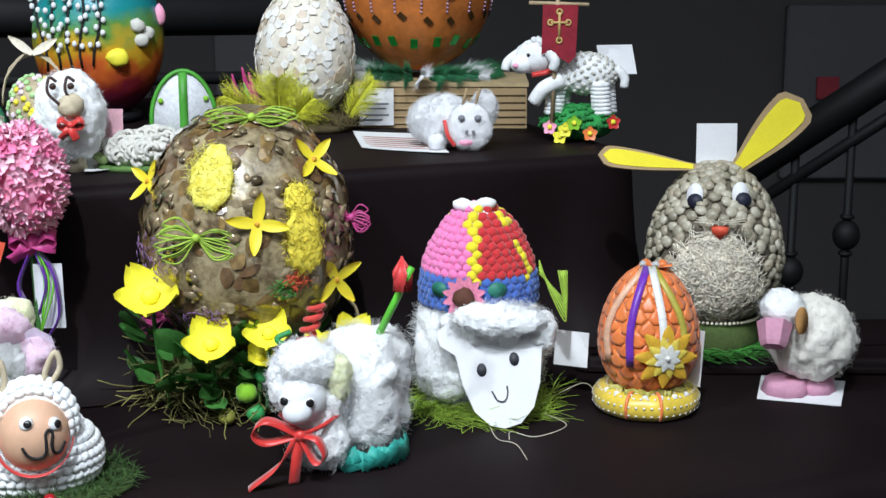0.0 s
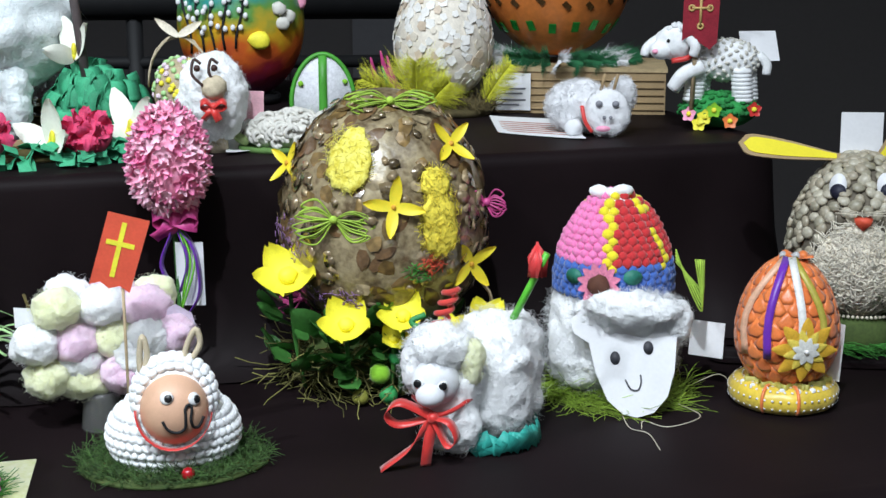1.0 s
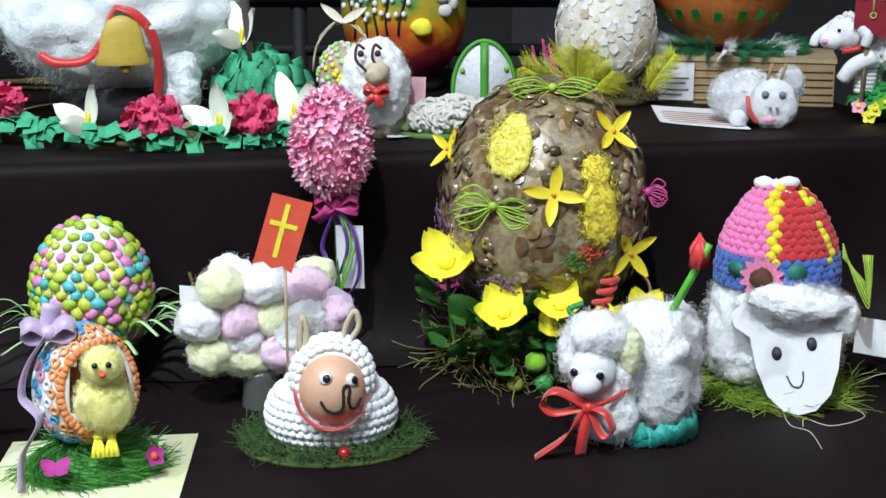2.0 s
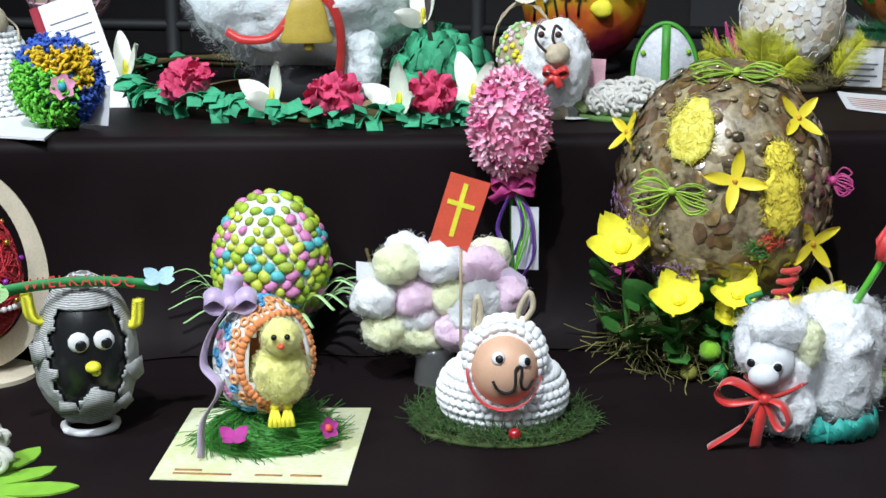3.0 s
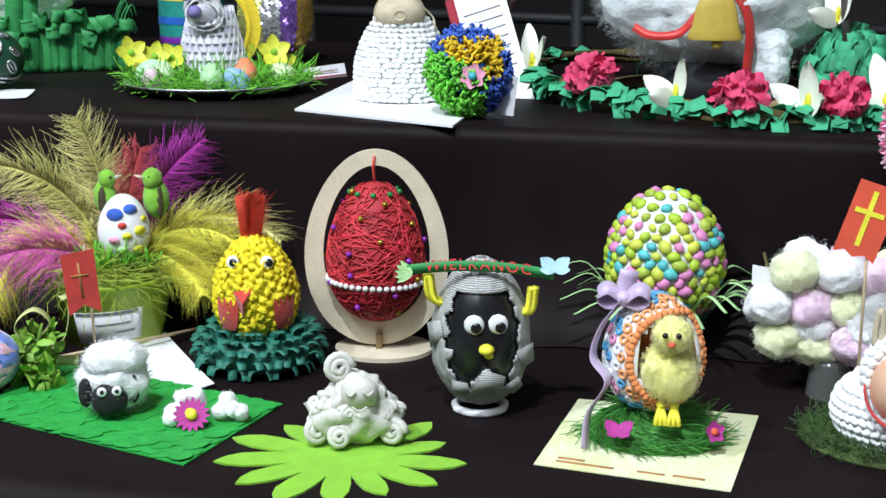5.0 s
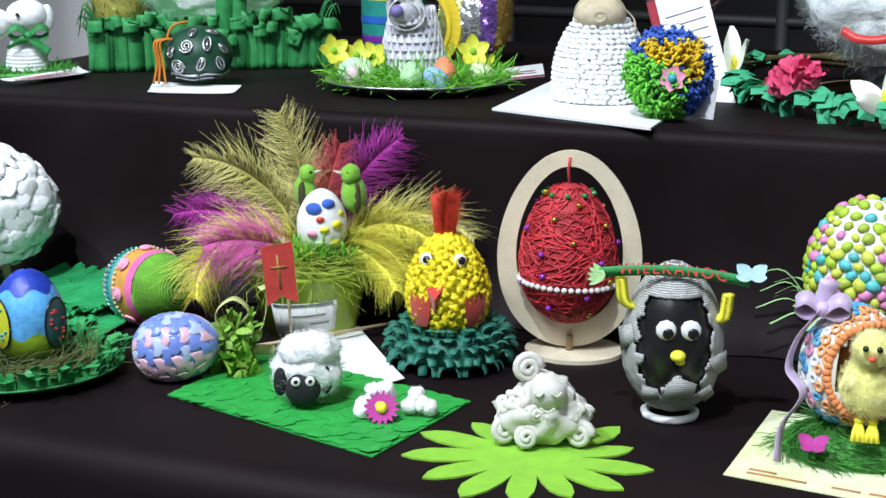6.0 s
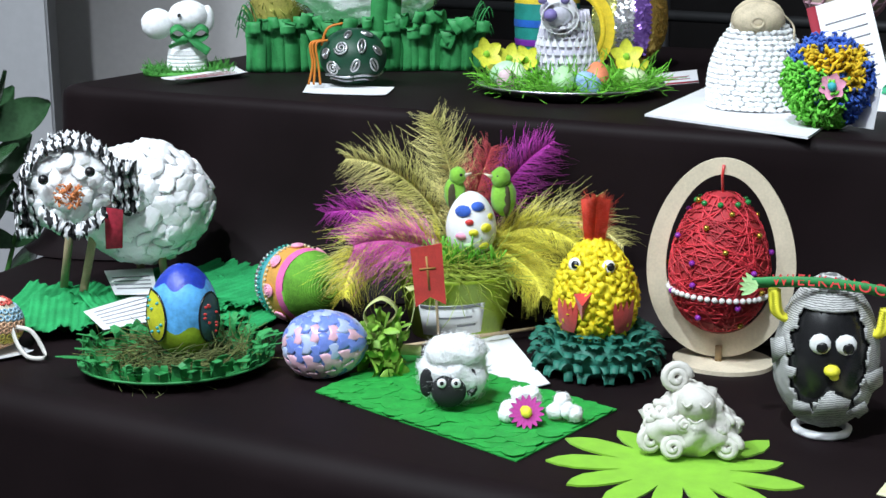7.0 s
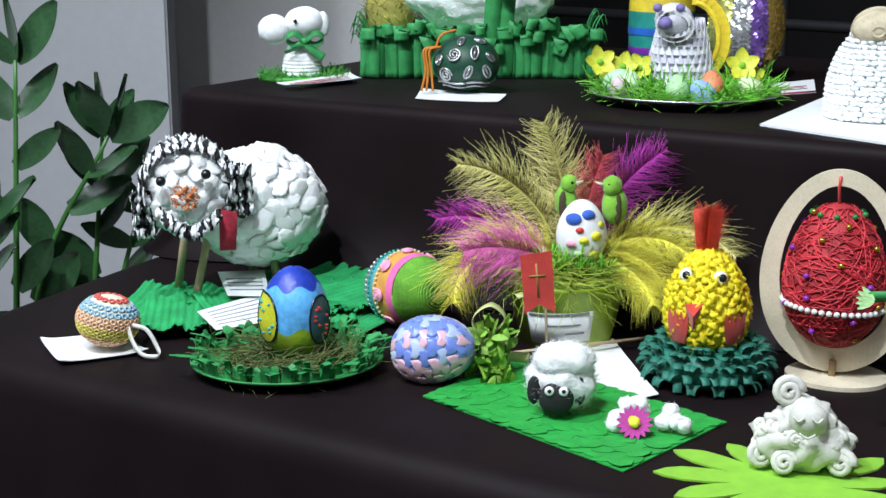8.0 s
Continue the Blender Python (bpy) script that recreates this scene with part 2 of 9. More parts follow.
class Egg:
    """An egg w wide and h high, standing at z0 and lx, k blunter below."""

    def __init__(self, w, h, z0, lx=0.0, ly=0.0, k=0.14):
        self.w, self.h, self.z0, self.lx, self.ly, self.k = w, h, z0, lx, ly, k

    def r(self, u):
        t = 2 * u - 1
        return self.w / 2 * math.sqrt(max(0, 1 - t * t)) * (1 - self.k * t) / (1 + 0.45 * self.k * self.k)

    def at(self, u, a):
        """The point and outward way at height share u and angle a (radians; 0 faces the front, to the right positive)."""
        r = self.r(u)
        p = Vector((self.lx + r * math.sin(a), self.ly - r * math.cos(a), self.z0 + u * self.h))
        e = 0.01
        dr = (self.r(min(u + e, 1)) - self.r(max(u - e, 0))) / (min(u + e, 1) - max(u - e, 0)) / self.h
        n = Vector((math.sin(a), -math.cos(a), -dr)).normalized()
        return p, n

    def face(self, x, z):
        """The point and outward way of the front side at x, z."""
        u = min(max((z - self.z0) / self.h, 0.01), 0.99)
        return self.at(u, math.asin(min(max((x - self.lx) / max(self.r(u), 1e-3), -1), 1)))

    def body(self, g, seg=40, rings=28, mi=0, lump=0.0):
        prof = [((1 - math.cos(math.pi * i / rings)) / 2) for i in range(rings + 1)]
        return revolve(g, [(max(self.r(u), 0.05), self.z0 + u * self.h) for u in prof], seg, Matrix.Translation((self.lx, self.ly, 0)), mi, lump)

    def spread(self, n, low=0.0, high=1.0, jitter=0.0, rng=random):
        """n places spread evenly over the surface."""
        out = []
        for i in range(n):
            u = (i + 0.5) / n
            a = i * 2.399963 + rng.uniform(-jitter, jitter)
            if low <= u <= high:
                out.append((u, a % (2 * math.pi)))
        return out


def strands(g, n, place, length, r=0.35, bend=0.6, up=0.3, steps=4, rng=random, mi=0, flat=0.0):
    """Loose fibres: place() gives a root and a way."""
    for _ in range(n):
        p, d = place()
        p, d = Vector(p), Vector(d).normalized()
        ln = length * rng.uniform(0.5, 1.3)
        pts = [p.copy()]
        q = d.copy()
        for _k in range(steps):
            q = (q + Vector((rng.uniform(-bend, bend), rng.uniform(-bend, bend), rng.uniform(-bend, bend) * 0.6 - (0.25 - up)))).normalized()
            p = p + q * (ln / steps)
            if p.z < 0.4:
                p.z = 0.4
            pts.append(p.copy())
        if flat:
            ribbon(g, pts, flat, (rng.uniform(-1, 1), rng.uniform(-1, 1), 0.3), 0.3, 0.6, mi)
        else:
            tube(g, pts, r, 3, r * 0.6, mi)
    return g


def fleece(g, c, r, size, seed, mi=0, at=None, square=1.0):
    """A soft body of wool: a fine ellipsoid, or with a smaller square a padded block, raised by lumps at several sizes."""
    rx, ry, rz = r
    big = max(r)
    vs, fs = ICO[5 if big > 38 else 4 if big > 12 else 3]
    f = 0.55 / max(size, 3.0)
    off = Vector((seed * 3.1, seed * 1.7, 0))
    out = []
    for p in vs:
        s = [math.copysign(abs(k) ** square, k) for k in p] if square != 1.0 else p
        q = Vector((s[0] * rx, s[1] * ry, s[2] * rz))
        h = 0.9 * noise.noise(q * f + off) + 0.5 * noise.noise(q * f * 2.2 + off) + 0.4 * abs(noise.noise(q * f * 4.7 + off)) + 0.3 * noise.noise(q * f * 9 + off)
        out.append(Vector(c) + q + p * (h * size * 0.5))
    return g.add(out, fs, mi, at)


def wool(g, c, r, clumps=40, size=9, seed=1, rough=0.35, mi=0, fibres=60, at=None, square=1.0):
    """Cotton wool: a softly lumpy body with a fuzz of loose fibres."""
    rng = random.Random(seed)
    rx, ry, rz = r if isinstance(r, (tuple, list)) else (r, r, r)
    fleece(g, c, (rx, ry, rz), size, seed, mi, at, square)
    for _ in range(fibres * 15):
        d = Vector((rng.gauss(0, 1), rng.gauss(0, 1), rng.gauss(0, 1))).normalized()
        s = [math.copysign(abs(k) ** square, k) for k in d]
        p = Vector((c[0] + s[0] * rx, c[1] + s[1] * ry, c[2] + s[2] * rz))
        w = Vector((rng.uniform(-1, 1), rng.uniform(-1, 1), rng.uniform(-1, 1)))
        w = (w - d * w.dot(d)) * size * 0.75
        lift = size * rng.uniform(0.08, 0.6)
        tube(g, [p, p + w * 0.5 + d * lift, p + w + d * lift * rng.uniform(0.2, 1.4)], 0.16, 3, 0.06, mi, at)
    return g


def petal(l, w, cup=0.3, n=6):
    """The outline grid of a cupped petal along +x, rising in z."""
    g = Geo()
    vs, fs = [], []
    for i in range(n + 1):
        t = i / n
        half = w / 2 * math.sin(math.pi * min(1, 0.12 + 0.86 * t)) ** 0.7
        for j in range(-2, 3):
            s = j / 2
            vs.append((l * t, half * s, cup * l * (t * t * 0.9 + 0.35 * s * s * t)))
    for i in range(n):
        for j in range(4):
            a = i * 5 + j
            fs.append((a, a + 5, a + 6, a + 1))
    k = len(vs)
    vs += [(x, y, z + 0.6) for x, y, z in vs]
    fs += [tuple(q + k for q in f)[::-1] for f in fs]
    return g.add(vs, fs)


def flower(parent, name, at, petals, l, w, cup, material, heart, heart_r, label=""):
    """A flower of separate petals round a heart; at in millimetres."""
    root = part(name, ball(Geo(), (0, 0, heart_r * 0.5), (heart_r, heart_r, heart_r * 0.8), 2, 0.3, 0.5), heart, parent, label)
    m = at.copy()
    m.translation *= 0.001
    root.matrix_local = m
    me = petal(l, w, cup).mesh("petal", material)
    for i in range(petals):
        ob = new("petal", me)
        ob.parent = root
        ob.matrix_local = Matrix.Rotation(2 * math.pi * i / petals + 0.3, 4, "Z")
    return root


def sheet_of(name, corners, z, material, label, category="paper", th=0.7, bars=(), bar_mat=None, curl=0.0):
    """A flat sheet lying at height z with the given corners (metres), with printed bars: (u, v, length, height) in shares."""
    cx, cy = sum(c[0] for c in corners) / len(corners), sum(c[1] for c in corners) / len(corners)
    root = thing(name, cx, cy, z, 0, label, category)
    q = [((x - cx) * 1000, (y - cy) * 1000) for x, y in corners]
    g = Geo()
    n = 8
    vs, fs = [], []
    for k in (0, th):
        for i in range(n + 1):
            for j in range(n + 1):
                u, v = i / n, j / n
                x = (1 - v) * ((1 - u) * q[0][0] + u * q[1][0]) + v * ((1 - u) * q[3][0] + u * q[2][0])
                y = (1 - v) * ((1 - u) * q[0][1] + u * q[1][1]) + v * ((1 - u) * q[3][1] + u * q[2][1])
                vs.append((x, y, 0.5 + k + curl * ((2 * u - 1) ** 4 + (2 * v - 1) ** 4) * 0.5))
    m = (n + 1) ** 2
    for i in range(n):
        for j in range(n):
            a = i * (n + 1) + j
            fs.append((a, a + n + 1, a + n + 2, a + 1)[::-1])
            fs.append(tuple(b + m for b in (a, a + n + 1, a + n + 2, a + 1)))
    rim = [(0, j) for j in range(n)] + [(i, n) for i in range(n)] + [(n, n - j) for j in range(n)] + [(n - i, 0) for i in range(n)]
    ids = [i * (n + 1) + j for i, j in rim]
    for a, b in zip(ids, ids[1:] + ids[:1]):
        fs.append((a, b, b + m, a + m))
    g.add(vs, fs)
    part("sheet", g, material, root, smooth=False)
    if name in ("paper_slip", "entry_form", "name_card"):
        root["group"] = "paper slips on the tiers"
    for u, v, ln, ht in bars:
        b = Geo()
        c = []
        for uu, vv in ((u, v), (u + ln, v), (u + ln, v + ht), (u, v + ht)):
            c.append(((1 - vv) * ((1 - uu) * q[0][0] + uu * q[1][0]) + vv * ((1 - uu) * q[3][0] + uu * q[2][0]),
                      (1 - vv) * ((1 - uu) * q[0][1] + uu * q[1][1]) + vv * ((1 - uu) * q[3][1] + uu * q[2][1])))
        slab(b, c, 0.25, Matrix.Translation((0, 0, 0.5 + th + 0.02 + curl * 0.15)))
        part("print_bar", b, bar_mat or PRINT, root)
    return root


def upright_card(g, p, w, h, tilt=0, turn=0, th=0.5, mi=0):
    """A stiff card standing at p, w wide and h high, leaning back by tilt and turned by turn degrees."""
    m = Matrix.Translation(p) @ Matrix.Rotation(radians(turn), 4, "Z") @ Matrix.Rotation(radians(90 - tilt), 4, "X")
    return slab(g, [(-w / 2, 0), (w / 2, 0), (w / 2, h), (-w / 2, h)], th, m, mi)


def oval(rx, ry, n=28, x=0, y=0):
    return [(x + rx * math.cos(2 * math.pi * i / n), y + ry * math.sin(2 * math.pi * i / n)) for i in range(n)]


def wrapped(e, outline, lift=1.0, th=0.8, rings=3, at=None, slope=0.0):
    """A piece lying on the egg e: an outline of (height share, angle), th thick, lifted by slope more towards its first point."""
    cu, ca = sum(q[0] for q in outline) / len(outline), sum(q[1] for q in outline) / len(outline)
    n = len(outline)
    vs, fs = [], []
    for k in (0, th):
        for i in range(rings + 1):
            for j, (u, a) in enumerate(outline):
                s = i / rings
                p, nn = e.at(min(max(cu + (u - cu) * s, 0.004), 0.996), ca + (a - ca) * s)
                vs.append(p + nn * (lift + k + slope * s * (1 - 2 * min(j, n - j) / n)))
    m = (rings + 1) * n
    for i in range(rings):
        for j in range(n):
            q = (i * n + j, i * n + (j + 1) % n, (i + 1) * n + (j + 1) % n, (i + 1) * n + j)
            fs += [q, tuple(b + m for b in q)[::-1]]
    for j in range(n):
        a, b = rings * n + j, rings * n + (j + 1) % n
        fs.append((a, b, b + m, a + m))
    return Geo().add(vs, fs, 0, at)


def eye(parent, p, n, r, black=0.55, shift=(0, 0), label=""):
    """A googly eye on a surface at p with the outward way n."""
    m = spot_frame(p, n)
    g = Geo()
    ball(g, (0, 0, 0), (r, r, r * 0.4), 2)
    e = part("eye", g, WHITE_GLOSS, parent, label)
    mm = m.copy()
    mm.translation *= 0.001
    e.matrix_local = mm
    part("pupil", ball(Geo(), (shift[0] * r, shift[1] * r, r * 0.3), (r * black, r * black, r * 0.22), 2), GLOSS_BLACK, e)
    return e


def bow(g, c, s, side=(0, -1, 0), width=7, tails=((-0.6, -1.6), (0.5, -1.7)), mi=0, th=0.5):
    """A tied bow in the x-z plane round c, loops s long."""
    x, y, z = c
    for k in (-1, 1):
        pts = arc([(x, y, z), (x + k * s * 0.6, y - 3, z + s * 0.45), (x + k * s, y - 2, z + s * 0.15), (x + k * s * 0.6, y + 1, z - s * 0.2), (x, y, z)], 6)
        ribbon(g, pts, width, (0, 1, 0.9), th, 1, mi)
    for tx, tz in tails:
        ribbon(g, arc([(x, y - 1, z), (x + tx * s * 0.4, y - 4, z + tz * s * 0.5), (x + tx * s, y - 3, z + tz * s)], 6), width, (1, 0.3, 0.2), th, 1, mi)
    return ball(g, c, width * 0.5, 2, 0.1, 0.1, mi)


def ring(g, c, R, r, seg=40, tub=12, mi=0, at=None, lump=0.0):
    vs, fs = [], []
    for i in range(seg):
        a = 2 * math.pi * i / seg
        for j in range(tub):
            b = 2 * math.pi * j / tub
            k = R + r * math.cos(b) * (1 + lump * math.sin(a * 9))
            vs.append((c[0] + k * math.cos(a), c[1] + k * math.sin(a), c[2] + r * math.sin(b)))
    for i in range(seg):
        for j in range(tub):
            fs.append((i * tub + j, ((i + 1) % seg) * tub + j, ((i + 1) % seg) * tub + (j + 1) % tub, i * tub + (j + 1) % tub))
    return g.add(vs, fs, mi, at)


def feather(g, base, way, length, width, rng, curl=0.3, mi=0, droop=0.25):
    """A plume: a bent shaft with fine loose barbs on both sides, downy below and thin towards the tip."""
    d = Vector(way).normalized()
    side = d.cross(Vector((0, -1, 0.15))).normalized()
    pts = []
    p = Vector(base)
    q = d.copy()
    n = 14
    for i in range(n + 1):
        pts.append(p.copy())
        q = (q + side * (curl / n) + Vector((0, 0, -droop / n * (i / n) * 2))).normalized()
        side = q.cross(Vector((0, -1, 0.15))).normalized()
        p = p + q * (length / n)
    tube(g, pts, 0.6, 4, 0.2, mi)
    m = n * 11
    clump = [rng.choice((0.35, 0.7, 1.0, 1.15, 1.3)) for _ in range(n * 4 + 2)]
    for i in range(1, m):
        t = i / m
        k = min(int(t * n), n - 1)
        c = pts[k].lerp(pts[k + 1], t * n - k)
        dd = (pts[k + 1] - pts[k]).normalized()
        s = dd.cross(Vector((0, -1, 0.15))).normalized()
        w = width / 2 * math.sin(math.pi * min(1, 0.14 + 0.80 * t)) ** 0.7
        down = max(0.0, 1 - 1.6 * t)
        for sg in (-1, 1):
            for _ in range(2):
                ww = w * rng.uniform(0.75, 1.25) * clump[int(t * n * 4) + (sg > 0)]
                out = Vector((rng.uniform(-0.2, 0.2), rng.uniform(-0.7, 0.5), rng.uniform(-0.2, 0.2))) * (0.5 + down)
                mid = c + (s * sg * 0.42 + dd * rng.uniform(0.1, 0.5) + out * 0.35) * ww
                end = c + (s * sg * rng.uniform(0.7, 1.1) + dd * rng.uniform(0.5, 1.3) + out) * ww + Vector((0, 0, -rng.uniform(0, 0.4) * ww))
                tube(g, [c, mid, end], 0.28, 3, 0.09, mi)
    return g


# ---- the place ----
def draped(name, loop, z_top, z_low, label, edge=0.014, flare=0.03, waves=0.008, seed=0):
    """A tier under a hanging cloth: a top with a rounded edge and a skirt with soft folds. loop: its outline, counter-clockwise."""
    pts = []
    n = len(loop)
    for i in range(n):
        a, b = Vector(loop[i]), Vector(loop[(i + 1) % n])
        m = max(1, int((b - a).length / 0.02))
        pts += [a.lerp(b, k / m) for k in range(m)]
    n = len(pts)
    ways = []
    for i in range(n):
        d = (pts[(i + 2) % n] - pts[i - 2]).normalized()
        ways.append(Vector((d.y, -d.x)))
    rings = [(-edge, 0.0)]
    rings += [(-edge + edge * math.sin(a), -edge + edge * math.cos(a)) for a in (0.3, 0.6, 0.9, 1.2, math.pi / 2)]
    depth = z_top - z_low
    rings += [(None, k) for k in (0.1, 0.25, 0.45, 0.65, 0.8, 0.9, 0.96, 1.0)]
    vs, fs = [], []
    for off, dz in rings:
        for i, (p, w) in enumerate(zip(pts, ways)):
            if off is None:
                fold = waves * dz * (noise.noise(Vector((p.x * 7 + seed, p.y * 7, 0))) + 0.5 * noise.noise(Vector((p.x * 19, p.y * 19 + seed, 3))))
                o, z = fold * 1.6 + flare * dz ** 5, z_top - edge - (depth - edge) * dz
                if dz > 0.85:
                    z += 0.006 * noise.noise(Vector((p.x * 11, p.y * 11, seed)))
                    z = max(z, z_low + 0.001)
            else:
                o, z = off, z_top + dz
            vs.append((p.x + w.x * o, p.y + w.y * o, z + (0.0012 * noise.noise(Vector((p.x * 9, p.y * 9, seed))) if off is None else 0)))
    for r in range(len(rings) - 1):
        for i in range(n):
            fs.append((r * n + i, (r + 1) * n + i, (r + 1) * n + (i + 1) % n, r * n + (i + 1) % n))
    fs.append(tuple(range(n)))
    g = Geo().add([(x * 1000, y * 1000, z * 1000) for x, y, z in vs], fs)
    ob = new(name, g.mesh(name, CLOTH))
    return tagged(ob, label, "table", kind="structure")


def along(x, y, turn=22.6, ox=-1.62, oy=0.79):
    c, s = math.cos(radians(turn)), math.sin(radians(turn))
    return ox + x * c - y * s, oy + x * s + y * c


def rounded(corners, r, n=6):
    out = []
    m = len(corners)
    for i in range(m):
        a, b, c = Vector(corners[i - 1]), Vector(corners[i]), Vector(corners[(i + 1) % m])
        p, q = b + (a - b).normalized() * r[i], b + (c - b).normalized() * r[i]
        for k in range(n + 1):
            t = k / n
            out.append(tuple((1 - t) ** 2 * p + 2 * t * (1 - t) * b + t * t * q))
    return out


draped("tier_upper", rounded([along(-0.01, 0), along(2.02, 0), along(2.02, 0.80), along(-0.01, 0.80)], (0.03, 0.05, 0.03, 0.03)), UP, LOW + 0.001, "upper display tier under dark brown satin cloth", flare=0.045, waves=0.016, seed=2)
draped("tier_lower", rounded([along(0.02, -0.455), along(2.8, -0.475), (1.0, 1.60), (0.30, 1.60), along(2.0, 0.80), along(-0.12, 0.85)], (0.14, 0.05, 0.03, 0.03, 0.03, 0.03)), LOW, 0.004, "lower display table under dark brown satin cloth", edge=0.03, flare=0.03, waves=0.02, seed=7)
draped("cloth_ledge", rounded([(0.16, 1.415), (0.9, 1.40), (0.9, 1.57), (0.31, 1.57)], (0.02, 0.02, 0.02, 0.02)), LOW + 0.015, LOW + 0.001, "low ledge under dark brown satin cloth", edge=0.008, flare=0.012, waves=0.004, seed=4)


def block(name, x0, x1, y0, y1, z0, z1, material, kind="structure", label="", at=None):
    """A block with softened edges, in metres."""
    bm = bmesh.new()
    bmesh.ops.create_cube(bm, size=1)
    bmesh.ops.scale(bm, vec=(x1 - x0, y1 - y0, z1 - z0), verts=bm.verts)
    bmesh.ops.translate(bm, vec=((x0 + x1) / 2, (y0 + y1) / 2, (z0 + z1) / 2), verts=bm.verts)
    bmesh.ops.bevel(bm, geom=bm.edges[:], offset=min(0.004, (x1 - x0) / 6, (y1 - y0) / 6, (z1 - z0) / 6), segments=2, affect="EDGES")
    me = bpy.data.meshes.new(name)
    bm.to_mesh(me)
    bm.free()
    me.materials.append(material)
    ob = new(name, me)
    if at is not None:
        ob.matrix_world = at
    return tagged(ob, label, kind=kind)


block("floor", -5, 4, -4, 5, -0.1, 0.0, FLOORM, label="dark stone floor")
block("ceiling", -5, 4, -4, 5, 3.4, 3.5, CEILM, label="white painted ceiling")
block("wall_north", -5, 4, 3.9, 4.1, 0, 3.4, WALLM, label="plain grey painted wall")
block("wall_south", -5, 4, -4, -3.8, 0, 3.4, WALLW, label="plain white painted wall")
block("wall_east", 3.8, 4, -3.8, 3.9, 0, 3.4, WALLW, label="plain white painted wall")
block("wall_west", -5, -4.8, -3.8, 3.9, 0, 3.4, WALLW, label="plain white painted wall")


# the railing behind the tiers, the stair rail and what stands behind them
def bar(name, a, b, r, material=IRON, square=False):
    g = Geo()
    a, b = [Vector(v) * 1000 for v in (a, b)]
    tube(g, [a, b], r * 1000 * (1.3 if square else 1), 4 if square else 10)
    ob = new(name, g.mesh(name, material, not square))
    return ob


railing = thing("balcony_railing", -0.7, 2.3, 0, 0, "black painted iron balcony railing behind the tiers", "railing")
RAIL_A, RAIL_B = Vector((-0.03, 2.297, 0)), Vector((-2.6, 1.84, 0))
for zz, rr, nm in ((0.975, 0.010, "middle_bar"), (1.075, 0.034, "hand_rail"), (0.20, 0.010, "bottom_bar")):
    ob = bar(nm, RAIL_A + Vector((0, 0, zz)), RAIL_B + Vector((0, 0, zz)), rr)
    ob.parent = railing
    ob.matrix_parent_inverse = railing.matrix_world.inverted()
for t in (0.0, 0.253, 0.4475, 0.646, 0.903):
    p = RAIL_A.lerp(RAIL_B, t)
    ob = bar("post", p, p + Vector((0, 0, 1.06)), 0.013)
    ob.parent = railing
    ob.matrix_parent_inverse = railing.matrix_world.inverted()
stair = thing("stair_rail", 0.66, 2.235, 0, 0, "black wrought iron stair rail with ball knobs", "railing")
S0, S1 = Vector((0.45, 2.287, 0.782)), Vector((0.95, 2.155, 1.163))
for nm, dz, rr in (("hand_rail", 0.0, 0.028), ("lower_rail", -0.066, 0.010), ("bottom_bar", -0.62, 0.010)):
    ob = bar(nm, S0 + Vector((0, 0, dz)), S1 + Vector((0, 0, dz)), rr)
    ob.parent = stair
    ob.matrix_parent_inverse = stair.matrix_world.inverted()
for t, knob in ((0.256, 0.66), (0.42, 0.725), (0.60, 0.79), (0.78, 0.86)):
    p = S0.lerp(S1, t)
    g = Geo()
    tube(g, [(p.x * 1000, p.y * 1000, (p.z - 0.62) * 1000), (p.x * 1000, p.y * 1000, p.z * 1000)], 7, 8)
    ball(g, (p.x * 1000, p.y * 1000, knob * 1000), (22, 22, 25), 3)
    for k in (-1, 1):
        ring(g, (p.x * 1000, p.y * 1000, knob * 1000 + k * 30), 8, 4, 16, 8)
    ob = new("baluster", g.mesh("baluster", IRON))
    ob.parent = stair
    ob.matrix_parent_inverse = stair.matrix_world.inverted()

block("stair_floor", 0.3, 2.6, 2.05, 3.9, 0.0, 0.16, FLOORM, label="dark stone stair landing")
notice = block("notice_board", 0.93, 1.42, 3.86, 3.895, 0.55, 1.02, PANEL, kind="", label="pale grey framed board on the grey wall")
tagged(notice, category="board")
sign = block("wall_sign", 1.015, 1.075, 3.845, 3.857, 0.77, 0.83, RED_PRINT, kind="", label="small dark red sign on the grey wall")
tagged(sign, category="sign")
for i, (x0, x1) in enumerate(((-1.22, -0.80), (-0.62, -0.42), (-2.0, -1.5))):
    block("wall_panel", x0, x1, 3.87, 3.897, 0.2, 1.9, PANEL if i == 1 else WALLM, label="pale grey wall panel")
block("pillar", -0.45, 0.45, -0.15, 0.15, 0, 3.4, WALLW, label="white painted pillar", at=pose(-2.38, 0.65, 0, 0, 0, 62))
# its brightness is partly put into the paint, lighter than the pillar's
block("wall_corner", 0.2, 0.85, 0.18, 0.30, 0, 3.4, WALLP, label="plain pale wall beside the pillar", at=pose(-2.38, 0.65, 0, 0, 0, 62))


